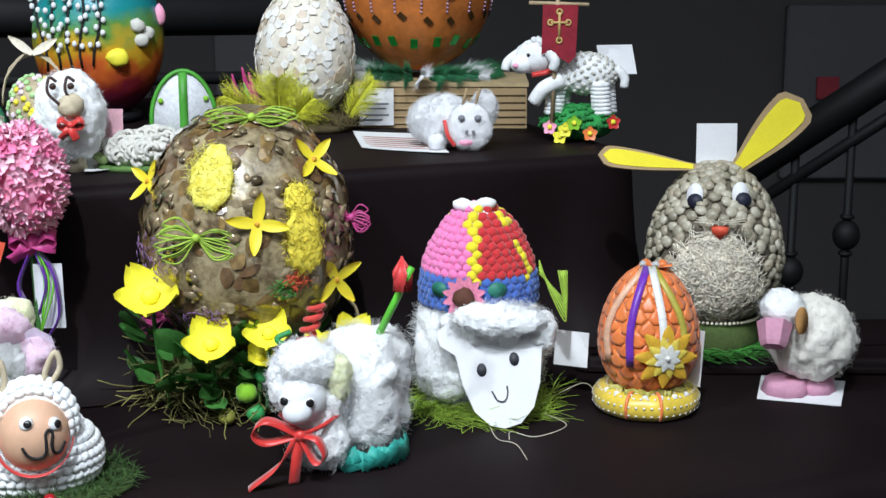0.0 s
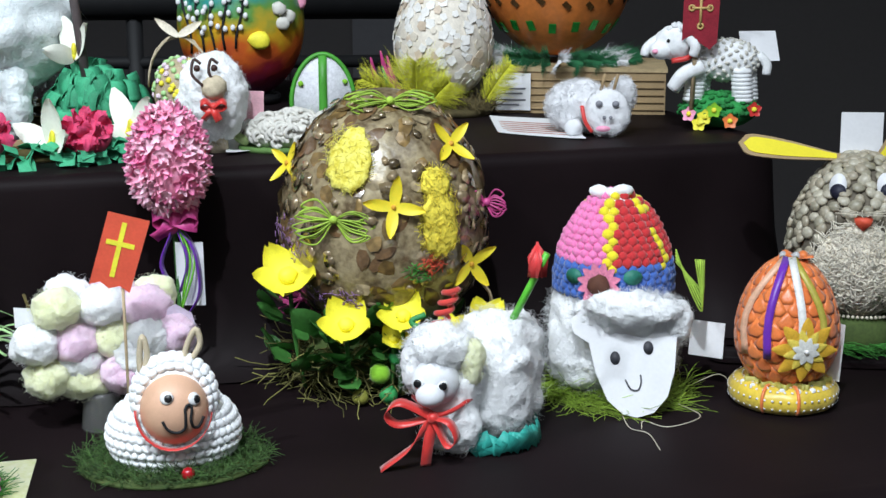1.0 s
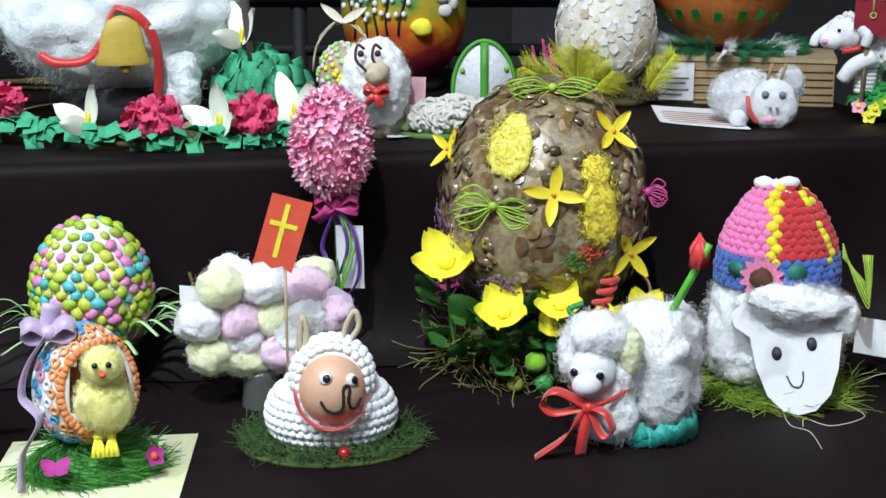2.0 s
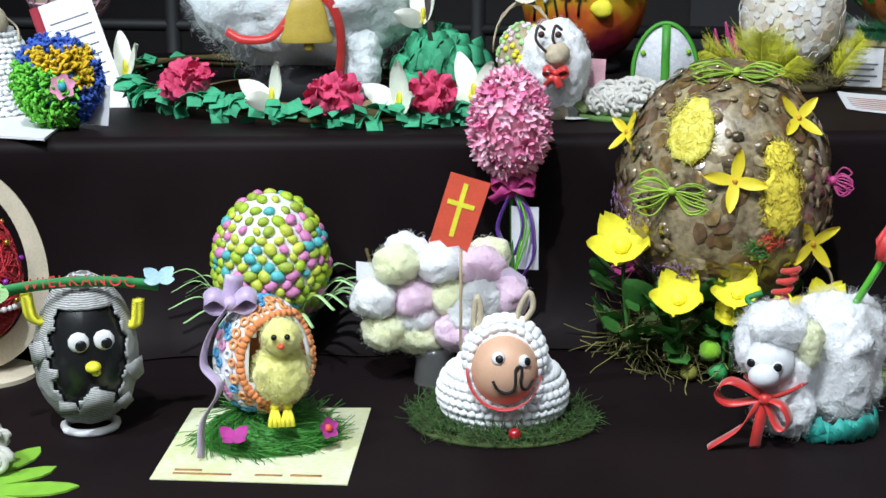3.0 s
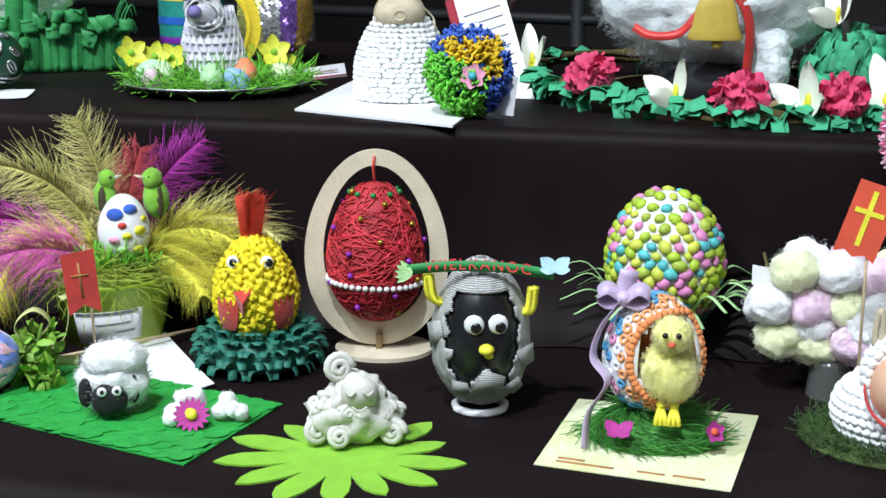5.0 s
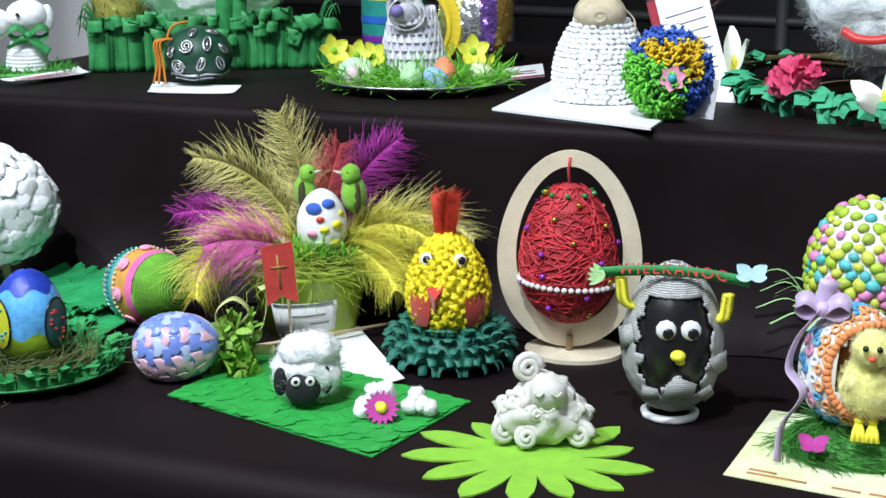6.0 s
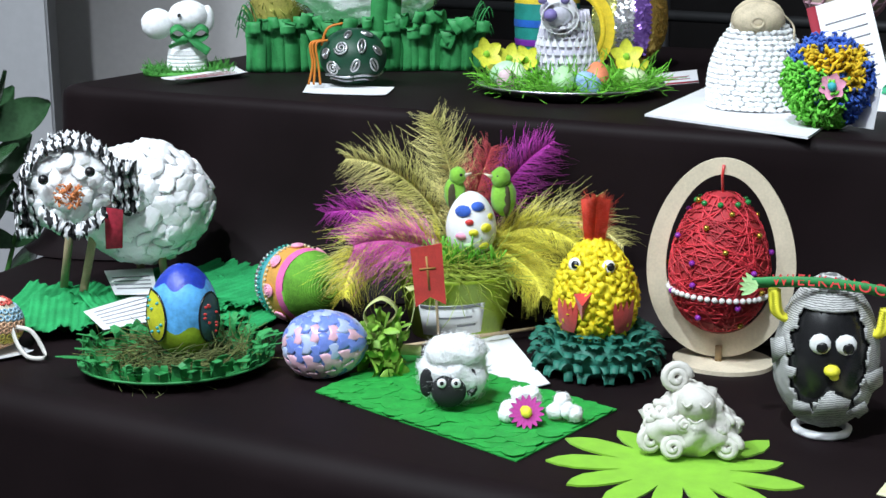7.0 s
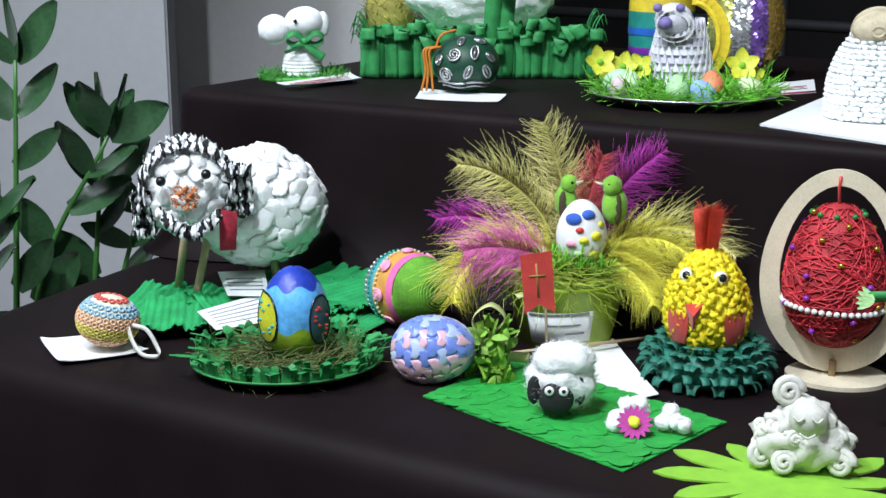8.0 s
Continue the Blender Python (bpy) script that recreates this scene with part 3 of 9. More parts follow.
def zz_plant(x, y, z, turn):
    """A pot plant with arching stems of paired waxy leaves."""
    rng = random.Random(5)
    root = thing("pot_plant", x, y, z, turn, "tall zamioculcas plant with glossy dark green leaves", "plant")
    pot = Geo()
    revolve(pot, [(1, 0), (120, 0), (150, 260), (158, 262), (158, 280), (140, 280), (132, 250), (1, 250)], 32)
    part("pot", pot, mat("grey_ceramic", (0.2, 0.2, 0.21), 0.4), root, "grey ceramic pot")
    leafm = mat("zamioculcas_leaf", (0.022, 0.060, 0.024), 0.25, 0.3, 30, 0.06, 200, coat=0.5, island=0.2)
    sizes = [petal(78, 40, 0.14, 8).mesh("leaf", leafm), petal(70, 30, 0.10, 8).mesh("leaf", leafm), petal(86, 46, 0.16, 8).mesh("leaf", leafm)]
    across, back = Vector((0.59, 0.81, 0)), Vector((-0.81, 0.59, 0))
    stems = (((20, 0, 250), (62, 10, 690), (165, 10, 905)), ((60, 30, 250), (120, 40, 640), (150, 40, 900)), ((70, 60, 250), (130, 70, 600), (185, 70, 800)), ((20, -40, 250), (50, -30, 720), (66, -20, 1000)),
             ((-40, 0, 250), (-70, 0, 700), (-140, 0, 960)), ((-20, -50, 250), (10, -70, 650), (40, -90, 820)))
    for s in stems:
        pts = arc([across * r + back * b + Vector((0, 0, h)) for r, b, h in s], 8)
        stem = part("stem", tube(Geo(), pts, 6, 6, 2.5), LEAFM, root)
        for k in range(8, len(pts), 2):
            dd = (pts[k] - pts[k - 1]).normalized()
            face = (Vector((0, 0, 0.55)) - back * 0.85 + across * rng.uniform(-0.4, 0.4)).normalized()
            for sg in ((-1, 1) if k > 12 else ((-1,) if k % 4 else (1,))):
                side = (across * sg + back * rng.uniform(-0.5, 0.5)).normalized()
                q = (side * 0.85 + dd * rng.uniform(0.5, 1.0) + Vector((0, 0, rng.uniform(-0.3, 0.25)))).normalized()
                y = face.cross(q).normalized()
                m = Matrix((q, y, q.cross(y))).transposed().to_4x4()
                m.translation = pts[k]
                pieces("leaf", sizes, [(m @ Matrix.Rotation(rng.uniform(-0.5, 0.5), 4, "X"), rng.randrange(3))], stem)
        pieces("leaf", sizes, [Matrix.Translation(pts[-1]) @ (pts[-1] - pts[-2]).to_track_quat("X", "Z").to_matrix().to_4x4()], stem)
    return root


zz_plant(-1.72, 0.56, 0.0, 0)


# ---- things on the lower tier ----
def golden_egg():
    rng = random.Random(11)
    root = thing("golden_egg", -0.173, 1.33, LOW, 7.5, "large golden brown flake-covered egg with yellow flowers in a mossy nest", "easter egg")
    e = Egg(198, 238, 46, 9, 0, 0.07)
    core = part("egg_body", e.body(Geo(), 48, 32, lump=0.02), mat("brown_varnished_leaf", (0.20, 0.13, 0.06), 0.35, 0.5, 40, 0.8, 200, coat=0.5, second=(0.42, 0.34, 0.20)), root)
    flakes = [mat("gold_flake", (0.28, 0.18, 0.07), 0.10, 0.5, 50, 0.3, 160, metal=0.3, coat=1.0, island=0.4), mat("pale_flake", (0.38, 0.30, 0.18), 0.10, 0.5, 50, 0.3, 160, metal=0.15, coat=1.0, island=0.3), mat("umber_flake", (0.15, 0.085, 0.04), 0.3, 0.4, 50, 0.5, 260, coat=0.7, island=0.4)]
    meshes = []
    for k, fm in enumerate(flakes):
        for q in range(2):
            g = petal(19 + 4 * q, 15 - 2 * q, -0.12, 5)
            g.v = [(x - 9, y, z) for x, y, z in g.v]
            meshes.append(g.mesh("flake", fm))
    pieces("flake", meshes, [(spot_frame(e.at(u, a)[0] + e.at(u, a)[1] * rng.uniform(0, 1.2), (e.at(u, a)[1] + Vector((rng.uniform(-0.2, 0.2), rng.uniform(-0.2, 0.2), rng.uniform(-0.2, 0.2)))), rng.uniform(0, 6.3), rng.uniform(0.7, 1.25)), rng.choice((0, 1, 2, 3, 4, 5, 4, 0, 1))) for u, a in e.spread(290, 0.03, 0.98, 0.3, rng)], core)
    # sparkling film bits
    g = Geo()
    for u, a in e.spread(300, 0.05, 0.98, 0.6, rng):
        p, n = e.at(u, a)
        m = spot_frame(p + n * 2.2, n + Vector((rng.uniform(-0.22, 0.22), rng.uniform(-0.22, 0.22), rng.uniform(-0.22, 0.22))), rng.uniform(0, 6.3), rng.uniform(0.6, 1.4))
        slab(g, [(-6, -3), (-1, -5), (6, -3.4), (5, 3), (0, 4.6), (-5, 4)], 0.3, m)
    part("glitter", g, mat("varnished_film", (0.32, 0.24, 0.14), 0.07, 0.4, 50, 0.6, 240, metal=0.35, coat=1.0, island=0.6), core)["kind"] = "stuff"

    def woolly(name, x, z, rx, rz, m, n=260, thick=3):
        g = Geo()
        if n > 200:
            q, nn = e.face(x, z)
            u0, a0 = (q.z - e.z0) / e.h, math.atan2(q.x - e.lx, -(q.y - e.ly))
            shape = [(u0 + rz / e.h * math.sin(t) * k, a0 + rx / e.r(u0) * math.cos(t) * k) for t, k in [(j * 0.2618, rng.uniform(0.85, 1.08)) for j in range(24)]]
            w = wrapped(e, shape, 3.4, thick * 0.4, 5)
            g.add(w.v, w.f)
        for _ in range(n):
            t, s = rng.uniform(0, 6.283), math.sqrt(rng.random())
            p, nn = e.face(x + rx * s * math.cos(t), z + rz * s * math.sin(t))
            d = Vector((rng.uniform(-1, 1), 0, rng.uniform(-1, 1)))
            d = (d - nn * d.dot(nn)).normalized()
            q = p + nn * rng.uniform(2.5, 3.4 + thick * 0.5)
            tube(g, [q, q + d * rng.uniform(2, 4) + nn * rng.uniform(-0.5, 1), q + d * rng.uniform(4, 8)], 0.26 if n > 200 else 0.5, 3)
        return part(name, g, m, root)
    woolly("yellow_patch", -20, 227, 20, 27, mat("yellow_down", (0.80, 0.66, 0.05), 0.9, 0.25, 120, 0.6, 400, second=(0.90, 0.84, 0.20), depth=0.004), 620, 4)
    chickm = mat("mustard_down", (0.68, 0.56, 0.06), 0.9, 0.25, 120, 0.6, 400, island=0.3, depth=0.004)
    woolly("chick_body", 58, 172, 17, 30, chickm, 760, 10)
    woolly("chick_head", 54, 206, 13, 13, chickm, 300, 11)
    for x, z, mm in ((40, 128, GRASS), (52, 135, ORANGE_PAPER)):
        woolly("yarn_tuft", x, z, 10, 9, mm, 60, 4)
    violet = mat("violet_raffia", (0.25, 0.13, 0.30), 0.6, 0.2)
    woolly("violet_tuft", -75, 150, 14, 22, violet, 70, 4)
    woolly("violet_tuft", -30, 100, 24, 12, violet, 60, 4)
    pinkr = mat("pink_raffia", (0.50, 0.06, 0.22), 0.5, 0.2)
    for x, z, mm, s in ((-32, 176, LIME_STRAW, 34), (100, 180, pinkr, 18), (-70, 84, pinkr, 24), (16, 284, LIME_STRAW, 40)):
        g = Geo()
        p, n = e.face(min(max(x, -95), 104), min(z, 272))
        knot = part("raffia_bow", ball(g, p + n * 6, 4, 2), mm, root)
        for i in range(9):
            for sg in (-1, 1):
                w, h = s * rng.uniform(0.75, 1.1), rng.uniform(-0.55, 0.5) * s * (0.35 if z > 250 else 0.9)
                c = p + n * 5
                part("raffia_loop", tube(Geo(), arc([c, c + Vector((sg * w * 0.5, -4, h + 5)), c + Vector((sg * w, -3 + n.y * 3, h)), c + Vector((sg * w * 0.5, -2, h - 5)), c], 5), 0.8, 4), mm, knot)
    star = mat("yellow_star_petal", (0.88, 0.76, 0.04), 0.55, 0.15, 60, 0.1, 300, second=(0.86, 0.66, 0.03))
    for x, z, s in ((69, 236, 22), (-77, 214, 20), (19, 188, 25), (87, 128, 24)):
        p, n = e.face(x, z)
        flower(root, "narcissus", spot_frame(p + n * 4, (n + Vector((0, -0.7, 0.1))), rng.uniform(0, 1.5)), 4, s * 1.12, s * 0.44, 0.22, star, mat("orange_heart", (0.7, 0.35, 0.03), 0.6), 2.4, "yellow fabric flower with pointed petals")
    part("berry_string", tube(Geo(), [e.face(92, 110)[0] + Vector((4, -3, 0)), (108, -40, 96), (112, -42, 84)], 1.6, 5), STICK, root)
    for x, y, z, s in ((-78, -62, 116, 30), (-25, -88, 76, 25), (27, -86, 84, 23), (104, -58, 70, 22), (70, -80, 66, 19), (18, -84, 62, 14)):
        flower(root, "cupped_flower", spot_frame((x, y, z), (rng.uniform(-0.3, 0.3), -0.7, 0.7), rng.uniform(0, 1)), 5, s * 1.0, s * 1.0, 0.6, YELLOW, LEMON, s * 0.3, "yellow cupped crepe flower")
        g = Geo()
        tube(g, arc([(x, y, z - 2), (x * 0.95, y * 0.95, z * 0.5), (x * 0.85, y * 0.85, 8)], 5), 2.2, 6)
        part("flower_stem", g, LEAFM, root)
    nest = Geo()

    def root_at():
        a, q = rng.uniform(0, 6.283), rng.uniform(0.55, 1.0)
        return (-8 + 78 * q * math.cos(a), -8 + 66 * q * math.sin(a), rng.uniform(1, 42)), (-math.sin(a), math.cos(a), rng.uniform(-0.4, 0.5))
    strands(nest, 520, root_at, 66, 0.9, 0.7, 0.22, 5, rng)
    part("moss_nest", nest, mat("dry_moss_stalk", (0.17, 0.16, 0.045), 0.85, 0.3, 40, 0.1, 300, island=0.5), root, "tangled dry moss nest")["kind"] = "stuff"
    ball(core_g := Geo(), (-4, 0, 24), (72, 60, 30), 3, 0.3, 0.05)
    part("moss_heart", core_g, MOSS, root)
    leaf = petal(34, 24, 0.2, 5).mesh("leaf", LEAFM)
    poses = []
    for _ in range(60):
        a = rng.uniform(-2.9, -0.1)
        q = rng.uniform(0.85, 1.15)
        p = (-14 + 82 * q * math.cos(a), 70 * q * math.sin(a), rng.uniform(24, 82))
        poses.append(Matrix.Translation(p) @ Euler((rng.uniform(-1, 1), rng.uniform(-0.9, 0.4), a + rng.uniform(-1, 1))).to_matrix().to_4x4() @ Matrix.Scale(rng.uniform(0.6, 1.2), 4))
    pieces("leaf", [leaf], poses, root)
    for x, y, z, r, m in ((5, -85, 30, 10, LIME), (13, -82, 6, 9, GREEN), (-13, -88, 9, 8, mat("olive_bead", (0.3, 0.3, 0.06), 0.3)), (34, -82, 46, 8, LIME), (20, -80, 44, 7, GREEN)):
        part("felt_ball", ball(Geo(), (x, y, max(z, r)), r, 2, 0.08, 0.3), m, root)
    return root


golden_egg()


def cotton_lamb():
    rng = random.Random(3)
    root = thing("cotton_lamb", -0.061, 1.165, LOW, 3.1, "white cotton wool lamb with red ribbon bow and flower straw", "lamb figure")
    g = Geo()
    turned = Matrix.Translation((12, 10, 0)) @ Matrix.Rotation(radians(-18), 4, "Z")
    wool(g, (2, 4, 57), (36, 42, 51), 90, 13, 5, 0.45, fibres=150, at=turned, square=0.62)
    wool(g, (-20, -28, 42), (24, 22, 40), 40, 11, 6, 0.45, fibres=70, square=0.7)
    part("body", g, COTTON, root)
    scraps = []
    teal = mat("teal_tissue_paper", (0.03, 0.36, 0.30), 0.6, 0.15)
    for i in range(46):
        a = i * 0.137
        p = Vector((12 + 41 * math.cos(a), 6 + 46 * math.sin(a), rng.uniform(8, 13)))
        scraps.append(spot_frame(p, (math.cos(a), math.sin(a), 0.25), rng.uniform(-0.6, 0.6)))
    pieces("tissue_scrap", [slab(Geo(), [(-9, -6), (8, -7), (10, 6), (-7, 7)], 0.5).mesh("tissue_scrap", teal)], scraps, root)
    h = Geo()
    ball(h, (-33, -48, 68), (20, 18, 20), 3, 0.06, 0.1)
    ball(h, (-36, -64, 61), (12, 10, 10), 3, 0.05, 0.2)
    part("face", h, mat("white_felted_face", (0.74, 0.75, 0.78), 0.9, 0.05, 60, 0.3, 500, sheen=0.2), root)
    w = Geo()
    wool(w, (-29, -36, 94), (28, 24, 19), 36, 10, 8, 0.5, fibres=80)
    wool(w, (-52, -40, 78), (9, 13, 21), 14, 8, 9, 0.5, fibres=30)
    part("fringe", w, COTTON, root)
    part("ear", wool(Geo(), (-3, -42, 84), (10, 10, 20), 10, 7, 10, 0.4, fibres=25), COTTON_YELLOW, root, "pale yellow cotton ear")
    for x, z in ((-46, 66), (-26, 64)):
        eye(root, (x, -64, z + 5), (-0.3 if x < -30 else 0.25, -1, 0.15), 4.8, 0.75)
    r = Geo()
    tube(r, arc([(-52, -40, 52), (-30, -62, 44), (-4, -44, 52), (0, -30, 60)], 6), 2.0, 5)
    y0 = -62
    ribbon(r, arc([(-34, y0, 42), (-60, y0 - 6, 56), (-72, y0 - 4, 46), (-62, y0 - 2, 36), (-34, y0, 42)], 6), 9, (0.3, 1, 0.5), 0.5)
    ribbon(r, arc([(-34, y0, 42), (-20, y0 - 8, 40), (-14, y0 - 8, 26), (-22, y0 - 6, 20), (-34, y0, 42)], 6), 9, (0.6, 1, 0.2), 0.5)
    ribbon(r, arc([(-34, y0, 42), (-52, y0 - 12, 20), (-76, y0 - 14, 1)], 6), 9, (0.6, 0.5, 0.6), 0.5)
    ribbon(r, arc([(-34, y0, 42), (-38, y0 - 6, 18), (-40, y0 - 4, 1)], 6), 9, (1, 0.3, 0), 0.5)
    ball(r, (-34, y0 - 2, 42), 5, 2)
    part("ribbon_bow", r, RED, root, "red satin ribbon bow")
    s = Geo()
    tube(s, [(26, 6, 98), (44, 0, 136), (58, -2, 166)], 3.2, 8)
    part("straw", s, mat("green_straw", (0.12, 0.55, 0.05), 0.35, 0.1), root, "green drinking straw")
    t = Geo()
    for k in range(5):
        a = k * 1.257
        slab(t, [(-7, 0), (7, 0), (9, 16), (0, 30), (-9, 16)], 0.6, Matrix.Translation((50 + 4 * math.cos(a), -2 + 4 * math.sin(a), 146)) @ Matrix.Rotation(a + 1.57, 4, "Z") @ Matrix.Rotation(radians(80), 4, "X"))
    part("paper_tulip", t, mat("red_translucent_paper", (0.62, 0.05, 0.05), 0.5, 0.15), root)
    for pts, m in (([(-44, 0, 96), (-56, 2, 104), (-44, 4, 110)], GREEN),):
        part("pipe_cleaner", tube(Geo(), arc(pts, 6), 2.6, 7), m, root)
    g = Geo()
    tube(g, [(-34 + 6 * math.cos(k * 0.55) + k * 0.28, 10 + 6 * math.sin(k * 0.55), 96 + k * 0.8) for k in range(46)], 2.6, 6)
    part("pipe_cleaner", g, RED_FELT, root, "red pipe cleaner coil")
    return root


cotton_lamb()


def yarn_egg_sheep():
    rng = random.Random(8)
    root = thing("yarn_egg_sheep", 0.058, 1.305, LOW, -2.6, "cotton sheep with paper face carrying a patchwork pompon egg", "sheep figure")
    e = Egg(104, 138, 54, -3, 12, 0.2)
    core = part("egg_body", e.body(Geo(), 32, 20), YARN_WHITE, root)
    mats = [mat("pink_pompon", (0.80, 0.20, 0.45), 0.95, 0.12, 90, 0.6, 500, sheen=0.3), mat("red_pompon", (0.55, 0.025, 0.03), 0.95, 0.15, 90, 0.6, 500, sheen=0.3), mat("yellow_pompon", (0.78, 0.66, 0.02), 0.95, 0.1, 90, 0.6, 500, sheen=0.3), mat("blue_pompon", (0.05, 0.13, 0.45), 0.95, 0.15, 90, 0.6, 500, sheen=0.3)]
    meshes = [ball(Geo(), (0, 0, 1), (5.2, 5.2, 4.6), 2, 0.2, 0.3, seed=k).mesh("pompon", m) for k, m in enumerate(mats)]
    poses = []
    for row in range(15):
        u = 0.36 + row * 0.044
        n = max(3, int(2 * math.pi * e.r(u) / 8.6))
        for k in range(n):
            a = 2 * math.pi * (k + 0.5 * (row % 2)) / n
            d = math.degrees(a - 2 * math.pi * (a > math.pi))
            seam = min(abs(d + 4), abs(d - 62), abs(abs(d) - 118)) < (5 if u < 0.85 else 16)
            c = 2 if seam and u > 0.5 else (3 if u < 0.56 else (0 if d < -4 or d > 150 else 1))
            p, nn = e.at(u, a)
            poses.append((spot_frame(p, nn, rng.uniform(0, 6), rng.uniform(0.9, 1.15)), c))
    pieces("pompon", meshes, poses, core)
    p, n = e.face(-13, 116)
    flower(root, "felt_flower", spot_frame(p + n * 6, (-0.1, -1, 0.1)), 12, 20, 9, 0.05, mat("rose_felt", (0.72, 0.22, 0.34), 0.85), mat("brown_felt", (0.10, 0.035, 0.02), 0.85), 10, "pink felt flower with a dark brown heart")
    g = Geo()
    for x, z in ((-34, 120), (14, 122)):
        q, n = e.face(x, z)
        slab(g, oval(9, 7, 12), 1.5, spot_frame(q + n * 5, n))
    part("felt_leaf", g, DEEP_GREEN, root)
    part("bow", ball(ball(ball(Geo(), (-18, 4, 193), (10, 6, 6), 2, 0.2, 0.2), (4, 4, 194), (10, 6, 6), 2, 0.2, 0.2), (-7, 3, 192), (6, 6, 5), 2), YARN_WHITE, root, "white ribbon bow on the tip")
    g = Geo()
    wool(g, (-3, 10, 56), (60, 50, 54), 110, 15, 21, 0.4, fibres=220, square=0.72)
    wool(g, (10, -34, 88), (46, 24, 22), 40, 12, 22, 0.45, fibres=80)
    part("body", g, COTTON, root)
    m = Matrix.Translation((24, -72, 1)) @ Matrix.Rotation(radians(-6), 4, "Y") @ Matrix.Rotation(radians(76), 4, "X") @ Matrix.Diagonal((1.08, 1.24, 1, 1))
    f = slab(Geo(), [(0, 0), (14, 3), (26, 14), (33, 32), (37, 56), (44, 62), (46, 70), (36, 76), (-38, 82), (-50, 74), (-48, 64), (-36, 56), (-32, 34), (-24, 14), (-12, 3)], 0.8, m)
    face = part("face", f, PAPER, root, "white paper cut-out face", smooth=False)
    d = Geo()
    for x, y in ((-15, 44), (13, 50)):
        slab(d, oval(4.2, 5, 14, x, y), 0.4, m @ Matrix.Translation((0, 0, 0.9)))
    tube(d, [m @ Vector(q) for q in arc([(-8, 28, 1.2), (-4, 21, 1.2), (2, 20, 1.2), (5, 25, 1.2), (5, 31, 1.2)], 5)], 0.8, 5)
    part("drawing", d, mat("grey_marker", (0.05, 0.05, 0.06), 0.6), face)
    part("fringe", wool(wool(Geo(), (18, -54, 98), (42, 18, 15), 44, 11, 23, 0.5, fibres=90), (58, -46, 84), (11, 12, 20), 10, 8, 24, 0.5, fibres=30), COTTON, root)
    fl = Geo()
    for _ in range(46):
        x = rng.uniform(-2, 44)
        p, n = e.face(x, 101 + rng.uniform(-7, 9) - x * 0.1)
        ball(fl, p + n * rng.uniform(4, 9), (5, 4, 3), 1, 0.2, 0.3)
    part("blossom_band", fl, PAPER, root, "white paper blossoms")
    nest = Geo()

    def root_at():
        a, q = rng.uniform(0, 6.283), rng.uniform(0.35, 1)
        return (2 + 70 * q * math.cos(a), 64 * q * math.sin(a), rng.uniform(1, 14 * (1.25 - q))), (-math.sin(a), math.cos(a), rng.uniform(-0.3, 0.3))
    strands(nest, 900, root_at, 46, 0.45, 0.6, 0.2, 5, rng)
    part("grass_nest", nest, LIME_STRAW, root, "lime green sisal nest")["kind"] = "stuff"
    loose = Geo()
    for pts in ([(60, -30, 2), (80, -60, 1), (52, -92, 1), (30, -80, 1), (28, -100, 1)], [(10, -66, 1), (18, -100, 1), (34, -112, 1), (44, -150, 1)], [(70, 10, 6), (98, 14, 18), (112, 20, 6)], [(-72, -10, 2), (-96, -30, 1), (-80, -52, 1)]):
        tube(loose, arc(pts, 8), 0.45, 4)
    part("loose_strand", loose, STRAW, root)
    g = Geo()
    for k in range(5):
        tube(g, arc([(54, 6, 140 - k * 3), (66 + k * 2, 0, 108), (80, -4, 84 + k * 4), (72 + 2 * k, 0, 132)], 6), 0.9, 4)
    part("raffia_tie", g, LIME_STRAW, root)
    part("name_card", upright_card(Geo(), (86, 30, 30), 34, 34, 8, -20), PAPER, root, smooth=False)
    return root


yarn_egg_sheep()


